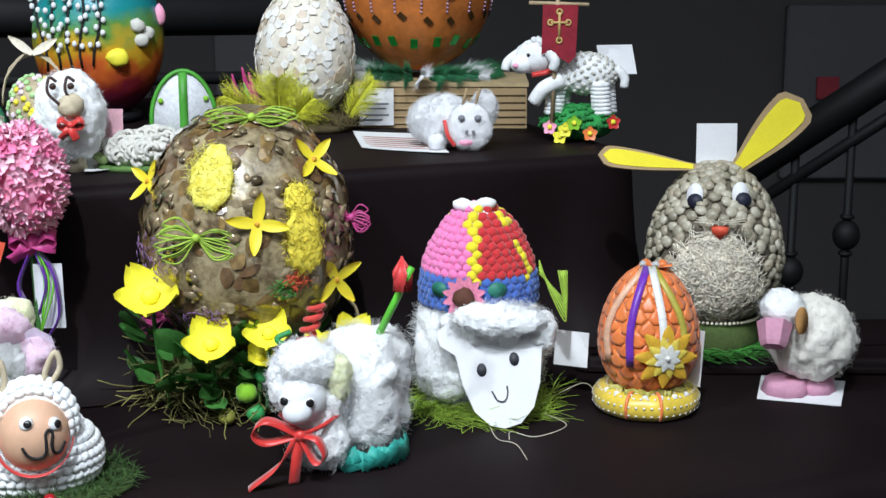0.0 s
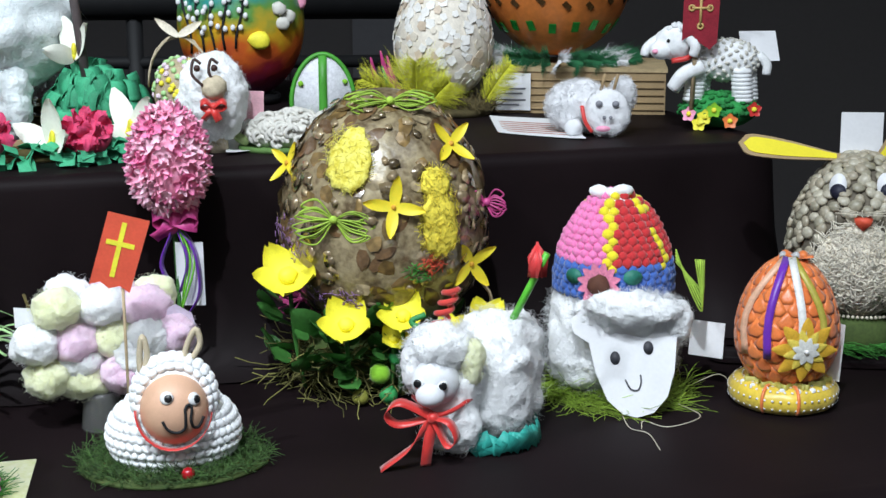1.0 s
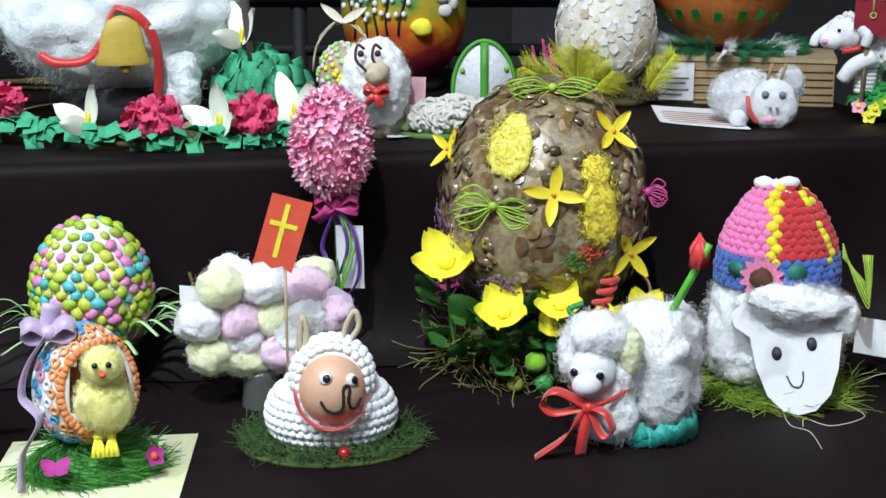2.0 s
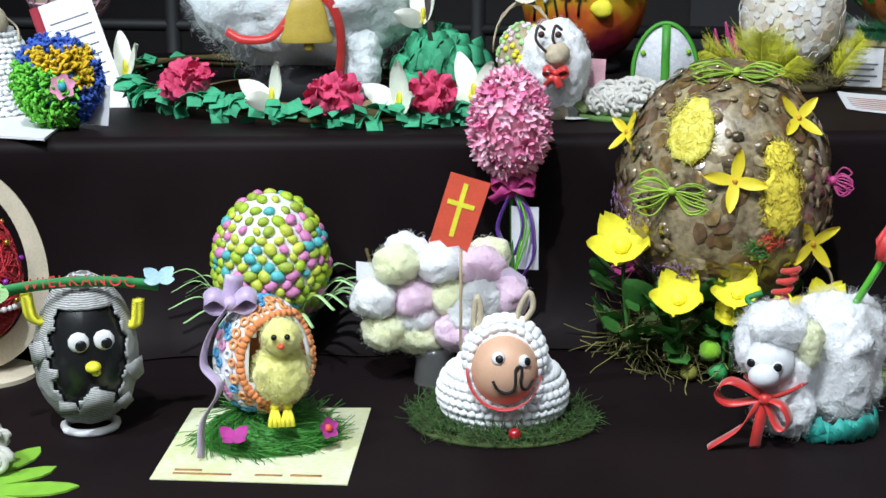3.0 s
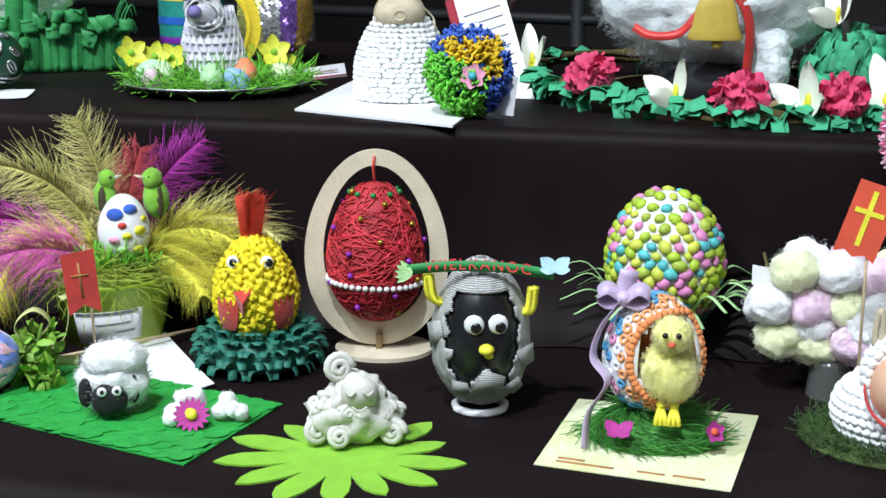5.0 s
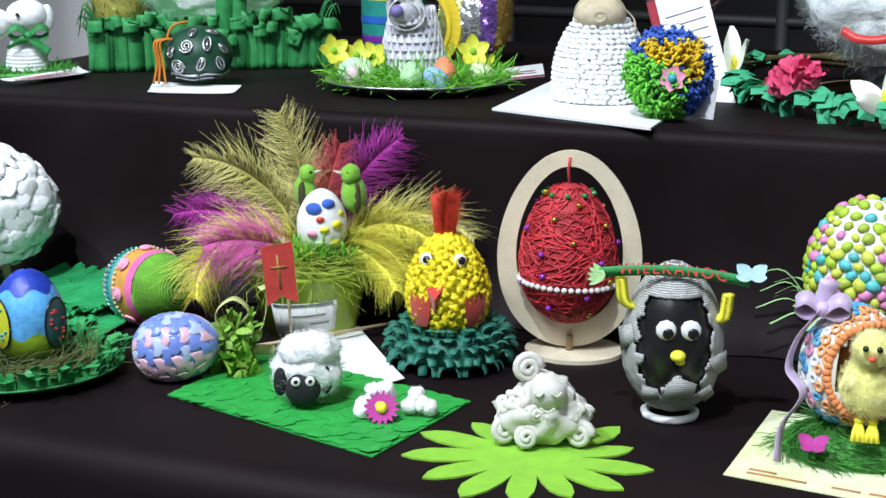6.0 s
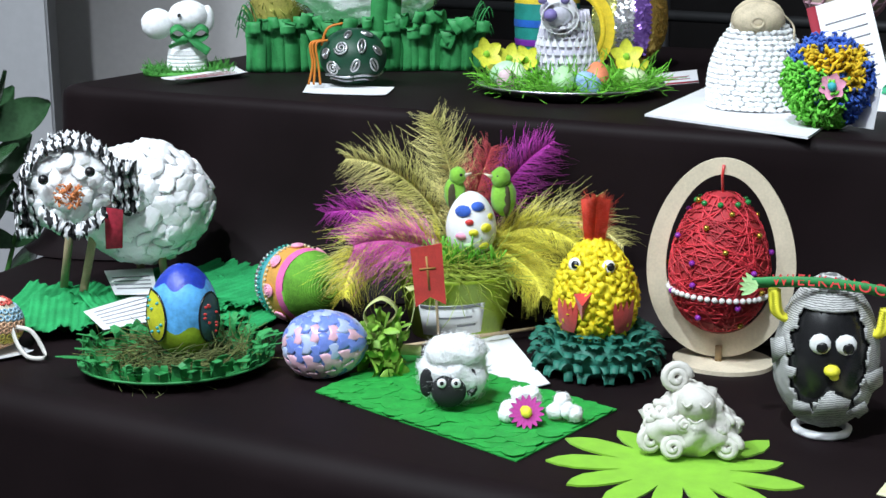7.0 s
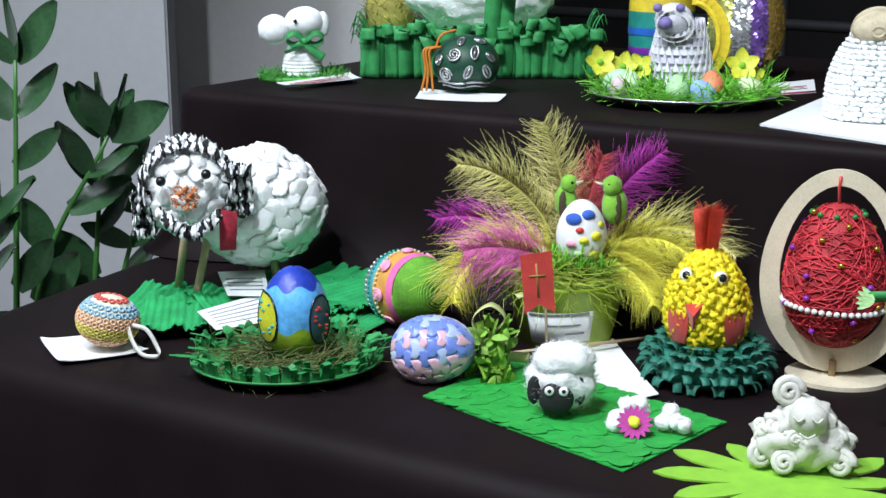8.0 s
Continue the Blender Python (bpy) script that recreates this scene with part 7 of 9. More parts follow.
def blue_egg_plate():
    rng = random.Random(27)
    root = thing("plate_nest", -1.114, 0.648, LOW, 60.8, "green paper plate nest with fringe and dry grass", "nest plate")
    pl = Geo()
    revolve(pl, [(0.5, 1), (62, 1), (84, 8), (91, 11), (91, 13), (82, 10), (60, 3), (0.5, 3)], 44, Matrix.Scale(0.88, 4, (0, 1, 0)))
    part("plate", pl, GREEN, root)
    fringe = []
    for k in range(120):
        a = 2 * math.pi * k / 120 + rng.uniform(-0.03, 0.03)
        q = rng.uniform(0.82, 1.0)
        d = Vector((math.cos(a), math.sin(a) * 0.88, 0))
        b = d * 88 * q + Vector((0, 0, 10))
        l = rng.uniform(12, 26)
        g = Geo()
        ribbon(g, arc([b, b + d * rng.uniform(-4, 6) + Vector((0, 0, l * 0.6)), b + d * rng.uniform(-2, 20) + Vector((rng.uniform(-8, 8), 0, l * 0.8))], 3), 9, (-d.y, d.x, rng.uniform(-0.4, 0.4)), 0.4, 0.6)
        part("paper_blade", g, GREEN, root, smooth=False)
    g = Geo()

    def root_at():
        a, q = rng.uniform(0, 6.283), math.sqrt(rng.random())
        return (66 * q * math.cos(a), 54 * q * math.sin(a), 4 + rng.uniform(0, 14)), (-math.sin(a), math.cos(a), rng.uniform(-0.1, 0.4))
    strands(g, 520, root_at, 46, 0.55, 0.5, 0.22, 5, rng)
    part("dry_grass", g, mat("olive_dry_grass", (0.12, 0.14, 0.04), 0.8, 0.3, 40, 0, 300, island=0.5), root, "olive dry grass")["kind"] = "stuff"
    egg = thing("painted_egg", -1.122, 0.655, LOW + 0.006, 58, "blue and lime egg with two picture medallions", "easter egg")
    e = Egg(66, 88, 4, 6, 0, 0.12)
    for lo, hi, m in ((0.0, 0.36, mat("lime_paint", (0.32, 0.46, 0.03), 0.4, 0.3, 40, 0.4, 200)), (0.36, 0.80, mat("sky_blue_paint", (0.11, 0.40, 0.78), 0.4, 0.3, 50, 0.5, 220)), (0.80, 1.0, mat("royal_blue_paint", (0.02, 0.05, 0.42), 0.4, 0.3, 50, 0.5, 220))):
        g = Geo()
        seg = 48
        vs, fs = [], []
        k = 9
        for i in range(k + 1):
            for j in range(seg):
                a = 2 * math.pi * j / seg
                wl = 0.05 * math.sin(a * 7) if 0 < lo < 0.99 else 0
                wh = (0.04 * math.sin(a * 7) if hi < 0.5 else 0.035 * math.sin(a * 6)) if hi < 1 else 0
                lo2 = lo + (0.04 * math.sin(a * 7) if lo == 0.36 else 0.035 * math.sin(a * 6) if lo == 0.80 else 0)
                u = lo2 + (hi + wh - lo2) * i / k
                vs.append(e.at(min(max(u, 0.001), 0.999), a)[0])
        for i in range(k):
            for j in range(seg):
                fs.append((i * seg + j, i * seg + (j + 1) % seg, (i + 1) * seg + (j + 1) % seg, (i + 1) * seg + j))
        part("paint_band", g.add(vs, fs), m, egg)
    for x, z, c, trim in ((-19, 46, mat("lemon_medallion", (0.55, 0.55, 0.03), 0.4), TURQUOISE), (29, 44, mat("slate_medallion", (0.03, 0.08, 0.10), 0.35), RED)):
        p, n = e.face(x, z)
        md = Geo()
        vs, fs = [], []
        R, K = 5, 24
        for i in range(R + 1):
            for j in range(K):
                t = 2 * math.pi * j / K
                q, nn = e.face(x + 11 * (i / R) * math.cos(t) * (0.9 if x < 0 else 0.8), z + 23 * (i / R) * math.sin(t))
                vs.append(q + nn * 1.2)
        for i in range(R):
            for j in range(K):
                fs.append((i * K + j, i * K + (j + 1) % K, (i + 1) * K + (j + 1) % K, (i + 1) * K + j)[::-1])
        ob = part("medallion", Geo().add(vs, fs), c, egg)
        rim = Geo()
        tube(rim, [vs[R * K + j] for j in range(K)] + [vs[R * K]], 1.0, 5)
        part("medallion_rim", rim, GLOSS_BLACK, ob)
        dec = Geo()
        for k in range(10):
            q, nn = e.face(x + rng.uniform(-6, 6), z + rng.uniform(-15, 15))
            ball(dec, q + nn * 1.6, (2.2, 0.8, 1.6), 1)
        part("medallion_motif", dec, trim, ob)
    return root


blue_egg_plate()


def wadding_sheep():
    rng = random.Random(28)
    crepe = thing("crepe_sheet", -1.292, 0.712, LOW, 42, "folded emerald crepe paper sheets under the standing sheep", "crepe paper")
    em = mat("emerald_crepe", (0.028, 0.34, 0.11), 0.9, 0.2, 40, 0.15, 400, spec=0.2)
    for tx, ty, rz, w, d, z in ((-30, 10, 0.1, 250, 170, 1), (50, 40, -0.25, 220, 160, 5), (0, -20, 0.35, 220, 130, 9), (40, 10, 0.6, 190, 120, 12), (70, 70, -0.5, 150, 130, 15)):
        vs, fs = [], []
        nx, ny = 120, 10
        for k in (0, 0.8):
            for i in range(nx + 1):
                for j in range(ny + 1):
                    x, y = w * (i / nx - 0.5), d * (j / ny - 0.5)
                    vs.append((x + rng.uniform(-1.5, 1.5) * (j in (0, ny)), y + 3 * math.sin(i * 1.7) * (j in (0, ny)), z + k + 1.0 * math.sin(i * 1.45 + 0.06 * j) + 0.5 * math.sin(i * 0.7) + 3 * max(0, abs(j / ny - 0.5) - 0.3) * 10 * (1 + math.sin(i * 0.4)) * 0.5 + 2.2))
        m = (nx + 1) * (ny + 1)
        for i in range(nx):
            for j in range(ny):
                a = i * (ny + 1) + j
                fs += [(a, a + 1, a + ny + 2, a + ny + 1), tuple(b + m for b in (a, a + ny + 1, a + ny + 2, a + 1))]
        part("crepe_fold", Geo().add(vs, fs, 0, Matrix.Translation((tx, ty, 0)) @ Matrix.Rotation(rz, 4, "Z")), em, crepe)
    root = thing("wadding_sheep", -1.365, 0.722, LOW + 0.014, 62.8, "white cotton-pad sheep with zebra-print wool on wooden legs", "sheep figure")
    body = Vector((32, 24, 88))
    core = part("body", ball(Geo(), body, (70, 56, 60), 4, 0.08, 0.05), COTTON_PAD, root, "body covered in torn cotton pads")
    pad = []
    for k in range(4):
        g = Geo()
        vs, fs = ICO[3]
        g.add([(p.x * 15 * (1 + 0.25 * noise.noise(p * 2 + Vector((k, 0, 0)))), p.y * 12 * (1 + 0.25 * noise.noise(p * 2.3 + Vector((0, k, 0)))), max(p.z, -0.3) * 6 + 2.5 * p.x * p.x + 2.0 * noise.noise(p * 3.1 + Vector((0, 0, k)))) for p in vs], fs)
        pad.append(g.mesh("cotton_pad", COTTON_PAD))

    def cover(c, r, count, lo, hi):
        out = []
        for i in range(count):
            z = 1 - 2 * (i + 0.5) / count
            a = i * 2.399963
            q = math.sqrt(1 - z * z)
            n = Vector((q * math.cos(a) / r[0], q * math.sin(a) / r[1], z / r[2])).normalized()
            p = Vector(c) + Vector((r[0] * q * math.cos(a), r[1] * q * math.sin(a), r[2] * z))
            out.append((spot_frame(p, n + Vector((rng.uniform(-0.45, 0.45), rng.uniform(-0.45, 0.45), rng.uniform(-0.45, 0.45))), rng.uniform(0, 6.3), rng.uniform(lo, hi)), rng.randrange(4)))
        return out
    pieces("cotton_pad", pad, cover(body, (71, 57, 61), 170, 0.7, 1.15), core)
    hc = Vector((-42, -36, 122))
    head = part("head", ball(Geo(), hc, (46, 36, 48), 4, 0.1, 0.05), COTTON_PAD, root)
    pieces("cotton_pad", pad, cover(hc, (46, 37, 48), 80, 0.55, 0.85), head)
    zebra = mat("zebra_print_rag", (0.85, 0.85, 0.87), 0.85, 0.05, 60, 0.2, 500)
    nd, lk = zebra.node_tree.nodes, zebra.node_tree.links
    tc, wv, rp = nd.new("ShaderNodeTexCoord"), nd.new("ShaderNodeTexWave"), nd.new("ShaderNodeValToRGB")
    wv.inputs["Scale"].default_value, wv.inputs["Distortion"].default_value, wv.inputs["Detail"].default_value, wv.inputs["Detail Scale"].default_value = 32, 9, 2, 1.6
    rp.color_ramp.elements[0].position, rp.color_ramp.elements[1].position = 0.36, 0.42
    rp.color_ramp.elements[0].color, rp.color_ramp.elements[1].color = (0.012, 0.012, 0.014, 1), (0.85, 0.85, 0.87, 1)
    lk.new(tc.outputs["Object"], wv.inputs["Vector"])
    lk.new(wv.outputs["Fac"], rp.inputs[0])
    lk.new(rp.outputs[0], nd["Principled BSDF"].inputs["Base Color"])

    def ruffle(path, width, amp, side, parent=head):
        pts = arc(path, 14)
        out = [p + Vector((rng.uniform(-1, 1), rng.uniform(-2, 2) - amp * 0.5 * (i % 2), amp * (1 if i % 2 else -1) * rng.uniform(0.4, 1))) for i, p in enumerate(pts)]
        part("rag_ruffle", ribbon(Geo(), out, width, side, 1.2), zebra, parent, "gathered black and white printed rag")

    def round_head(a, r, y):
        return hc + Vector((46 * r * math.cos(a), y, 48 * r * math.sin(a)))
    for r, y, w in ((1.02, -22, 15), (1.10, -12, 17), (1.06, 0, 17), (1.00, 10, 16)):
        ruffle([round_head(radians(d), r, y) for d in (-8, 25, 60, 95, 130, 165, 195)], w, 4.5, (0, 1, 0.4))
    for c, rx, rz in ((Vector((12, -46, 118)), 15, 27), (Vector((-88, -44, 96)), 13, 26)):
        ear = part("ear", ball(Geo(), c, (rx, 9, rz), 3, 0.3, 0.08), zebra, root, "hanging ear of zebra-print rag")
        for k in range(4):
            z0 = c.z - rz + 8 + k * rz * 0.5
            ruffle([Vector((c.x - rx * 0.9, c.y - 6, z0)), Vector((c.x, c.y - 12, z0 + 3)), Vector((c.x + rx * 0.9, c.y - 5, z0 + 1))], 13, 3.5, (0, 0.5, 1), ear)
    ruffle([Vector((-74, -74, 104)), Vector((-52, -88, 90)), Vector((-30, -86, 86)), Vector((-8, -72, 100))], 12, 3.5, (0, 0.5, 1))
    ruffle([Vector((-62, -80, 96)), Vector((-44, -88, 82)), Vector((-20, -80, 90))], 12, 3.5, (0, 0.5, 1))
    for x, z in ((-68, 138), (-22, 144)):
        part("eye", ball(Geo(), (x, -84, z), 5.5, 2), GLOSS_BLACK, head)
    ns = Geo()
    for _ in range(90):
        p = Vector((-44 + rng.uniform(-13, 13), -88 + rng.uniform(-3, 5), 121 + rng.uniform(-11, 11)))
        tube(ns, [p, p + Vector((rng.uniform(-5, 5), rng.uniform(-2, 1), rng.uniform(-5, 5)))], 1.1, 4)
    part("nose", ns, mat("orange_wool", (0.62, 0.22, 0.08), 0.9), head, "orange wool nose")
    part("tongue", slab(Geo(), [(-9, 0), (8, 0), (11, 40), (-8, 44)], 4, Matrix.Translation((-2, -62, 58)) @ Matrix.Rotation(radians(86), 4, "X")), mat("crimson_wool", (0.35, 0.02, 0.04), 0.95, 0.3, 90, 0.5, 300), root, "crimson wool tassel")
    for bx, by, tx, ty in ((-40, -20, -20, 4), (-60, 40, -46, 34), (52, 12, 44, 18), (26, 50, 24, 42)):
        part("leg", tube(Geo(), [(bx, by, -10), (tx, ty, 74)], 4.6, 9), STICK, root, "bare wooden leg")
    return root


wadding_sheep()
sheet_of("paper_slip", [(-1.301, 0.684), (-1.273, 0.719), (-1.373, 0.769), (-1.397, 0.722)], LOW + 0.024, PAPER, "small white paper slip with printed lines", "paper", bars=[(0.1, 0.2 + 0.15 * k, 0.8, 0.04) for k in range(4)])
sheet_of("paper_slip", [(-1.206, 0.621), (-1.201, 0.688), (-1.300, 0.724), (-1.277, 0.636)], LOW + 0.020, PAPER, "white paper slip with printed lines beside the nest", "paper", bars=[(0.1, 0.2 + 0.15 * k, 0.8, 0.03) for k in range(5)])
sheet_of("paper_slip", [(-1.248, 0.476), (-1.232, 0.560), (-1.312, 0.562), (-1.332, 0.489)], LOW, PAPER, "curled white paper under the button egg", "paper", curl=6)


def button_egg():
    rng = random.Random(29)
    root = thing("button_egg", -1.272, 0.537, LOW + 0.004, 68, "small egg covered in pastel rings with a ribbon loop", "easter egg")
    tip = Matrix.Translation((0, 0, 27)) @ Matrix.Rotation(radians(12), 4, "Y")
    e = Egg(60, 50, -25, 0, 0, 0.02)
    g = e.body(Geo(), 28, 18)
    g.v = [tuple(tip @ Vector(v)) for v in g.v]
    core = part("egg_body", g, STRAW, root)
    cols = [mat("peach_ring", (0.75, 0.48, 0.30), 0.6), mat("yellow_ring", (0.70, 0.60, 0.12), 0.6), mat("peach_ring", (0.75, 0.45, 0.28), 0.6), mat("sky_ring", (0.30, 0.48, 0.60), 0.6), mat("red_ring", (0.62, 0.10, 0.08), 0.6)]
    meshes = [ring(Geo(), (0, 0, 0), 2.4, 1.1, 10, 6).mesh("paper_ring", m) for m in cols]
    poses = []
    for row in range(9):
        u = 0.06 + row * 0.11
        n = max(3, int(2 * math.pi * e.r(u) / 6.6))
        for k in range(n):
            p, nn = e.at(u, 2 * math.pi * (k + 0.5 * (row % 2)) / n)
            poses.append((tip @ spot_frame(p + nn * 0.6, nn), (0, 0, 1, 1, 2, 2, 3, 3, 4)[row]))
    pieces("paper_ring", meshes, poses, core)
    r = Geo()
    ribbon(r, arc([(18, -24, 26), (22, -34, 12), (30, -44, 2), (44, -50, 1), (46, -40, 3), (36, -30, 22), (22, -22, 26)], 6), 4, (0.3, 0.3, 1), 0.4)
    part("ribbon_loop", r, mat("sheer_white_ribbon", (0.62, 0.60, 0.55), 0.5), root)
    return root


button_egg()


# ---- things on the upper tier ----
def knitted_lamb():
    rng = random.Random(40)
    root = thing("knitted_lamb", -1.626, 0.975, UP, 59.7, "small white knitted lamb with green bow on a moss pad", "lamb figure")
    g = Geo()
    slab(g, oval(58, 44, 24), 5)
    strands(g, 500, lambda: ((rng.uniform(-56, 56), rng.uniform(-40, 40), 4), (rng.uniform(-1, 1), rng.uniform(-1, 1), 0.6)), 14, 0.7, 0.5, 0.3, 3, rng)
    part("moss_pad", g, GRASS, root, "green moss pad")
    b = Geo()
    ball(b, (0, 0, 24), (25, 25, 24), 3)
    knit = part("body", b, YARN_WHITE, root)
    for k in range(9):
        part("knit_row", ring(Geo(), (0, 0, 8 + k * 4.6), 24 - 0.14 * k * k, 3.4, 30, 8, lump=0.06), YARN_WHITE, knit)
    h = Geo()
    ball(h, (4, -6, 76), (26, 22, 20), 3, 0.03, 0.2)
    part("head", h, YARN_WHITE, root)
    part("ear", ball(Geo(), (-36, -6, 66), (21, 17, 20), 3, 0.05, 0.2), YARN_WHITE, root)
    part("ear", ball(Geo(), (28, -4, 72), (9, 10, 17), 3, 0.05, 0.2), YARN_WHITE, root)
    part("eye", ball(Geo(), (-8, -28, 78), 2.6, 2), GLOSS_BLACK, root)
    part("bow", bow(Geo(), (4, -26, 52), 24, width=11, tails=((-1.1, -0.6), (1.0, -0.9))), GREEN, root, "green satin bow")
    return root


knitted_lamb()
sheet_of("paper_slip", [(-1.526, 0.899), (-1.533, 1.008), (-1.596, 1.031), (-1.552, 0.893)], UP + 0.004, PAPER, "white printed slip in front of the knitted lamb", "paper", bars=[(0.1, 0.25 + 0.2 * k, 0.8, 0.06) for k in range(3)], bar_mat=RED_PRINT, curl=3)


def fringe_box():
    rng = random.Random(41)
    root = thing("grass_box", -1.545, 1.205, UP, 52.6, "box fringed with curled green paper grass", "grass box")
    g = Geo()
    slab(g, [(-145, -70), (150, -70), (150, 80), (-145, 80)], 52)
    part("box", g, GREEN, root, smooth=False)
    for k in range(34):
        x = -148 + k * 9.1
        l = rng.uniform(42, 78)
        y = -72 - rng.uniform(0, 5)
        cur = rng.uniform(6, 16)
        part("paper_blade", ribbon(Geo(), arc([(x, y, 1), (x + rng.uniform(-2, 2), y - 2, l * 0.6), (x + rng.uniform(-4, 4), y - 1, l), (x + rng.uniform(-6, 6), y - cur, l + 4), (x + rng.uniform(-6, 6), y - cur * 1.2, l - 10)], 5), rng.uniform(12, 22), (1, rng.uniform(-0.5, 0.5), 0), 0.5), GREEN, root)
    for k in range(18):
        for sx in (-150, 155):
            y = -70 + k * 9
            l = rng.uniform(50, 80)
            part("paper_blade", ribbon(Geo(), arc([(sx, y, 1), (sx, y, l * 0.7), (sx + (12 if sx > 0 else -12), y, l + 4), (sx + (18 if sx > 0 else -18), y, l - 10)], 4), 11, (0, 1, 0), 0.5), GREEN, root)
    part("tall_blade", ribbon(Geo(), arc([(18, -76, 1), (20, -80, 70), (24, -82, 120), (30, -92, 126)], 6), 22, (1, 0, 0), 0.5), GREEN, root)
    part("tall_blade", ribbon(Geo(), arc([(38, -76, 1), (40, -80, 70), (42, -82, 112), (36, -96, 106)], 6), 18, (1, 0, 0), 0.5), GREEN, root)
    s = thing("cotton_sheep", -1.555, 1.215, UP + 0.052, 52.6, "large loose cotton wool sheep in the grass box", "sheep figure")
    part("body", wool(Geo(), (4, 10, 62), (104, 64, 62), 120, 15, 95, 0.3, fibres=160), COTTON, s)
    return root


fringe_box()
hay = thing("hay_egg", -1.70, 1.17, UP, 56, "olive hay-covered egg behind the grass box", "easter egg")
_e = Egg(76, 100, 30, 0, 0)
part("egg_body", _e.body(Geo(), 24, 16), mat("olive_hay", (0.32, 0.28, 0.06), 0.8, 0.3), hay)
_r = random.Random(42)
_g = Geo()
for _u, _a in _e.spread(420, 0, 1, 0.4, _r):
    _p, _n = _e.at(_u, _a)
    _d = Vector((_r.uniform(-1, 1), _r.uniform(-1, 1), _r.uniform(-1, 1)))
    tube(_g, [_p + _n, _p + _n * 2.5 + _d * 6, _p + _n * 2 + _d * 12], 0.6, 3)
part("hay", _g, mat("olive_hay_straw", (0.36, 0.34, 0.08), 0.8, 0.3, island=0.4), hay)["kind"] = "stuff"
part("foot", revolve(Geo(), [(1, 0), (30, 0), (26, 34), (1, 34)], 20), CARD, hay)


def rose_egg():
    root = thing("quilled_egg", -1.375, 1.058, UP + 0.002, 53.1, "dark green egg with silver quilled scrolls and orange cord", "easter egg")
    e = Egg(82, 68, 1, 0, 0, 0.03)
    core = part("egg_body", e.body(Geo(), 32, 20), mat("bottle_green_paint", (0.008, 0.06, 0.03), 0.5, 0.2), root)
    g = Geo()
    for i, (x, z, r) in enumerate(((-24, 24, 10), (2, 28, 8), (24, 28, 9), (-14, 48, 9), (10, 50, 9), (28, 44, 7), (-32, 40, 7), (-6, 62, 7), (16, 62, 7))):
        p, n = e.face(x, z)
        m = spot_frame(p + n * 1, n, i * 1.1)
        if i % 3 == 0:
            tube(g, [m @ Vector((r * (1 - k / 28) * math.cos(k * 0.6), r * (1 - k / 28) * math.sin(k * 0.6), 0.4)) for k in range(25)], 1.2, 5)
        else:
            tube(g, [m @ Vector((r * math.cos(t), r * 0.5 * math.sin(t), 0.4)) for t in [k * 0.42 for k in range(16)]], 1.3, 5)
            tube(g, [m @ Vector((-r * 0.7, 0, 0.4)), m @ Vector((r * 0.7, 0, 0.4))], 1.5, 5)
    for u in (0.13, 0.2):
        tube(g, [e.at(u + 0.02 * math.sin(k * 0.8), k * 0.16)[0] + e.at(u, k * 0.16)[1] for k in range(40)], 1.6, 5)
    part("scroll_work", g, SILVER, core, "silver quilled scrolls")
    o = Geo()
    for dx in (-3, 0, 4):
        tube(o, arc([(-34 + dx, -20, 56), (-48 + dx, -24, 52), (-46 + dx, -26, 28), (-48 + dx * 2, -28, 4)], 6), 1.6, 5)
    tube(o, arc([(-38, -20, 50), (-30, -20, 70), (-12, -18, 76)], 6), 1.6, 5)
    part("cord", o, mat("orange_raffia", (0.62, 0.20, 0.02), 0.6), root, "orange raffia cord")
    return root


rose_egg()
sheet_of("paper_slip", [(-1.353, 0.966), (-1.271, 1.025), (-1.317, 1.075), (-1.428, 1.028)], UP, PAPER, "white paper slip under the green quilled egg", "paper", curl=2)


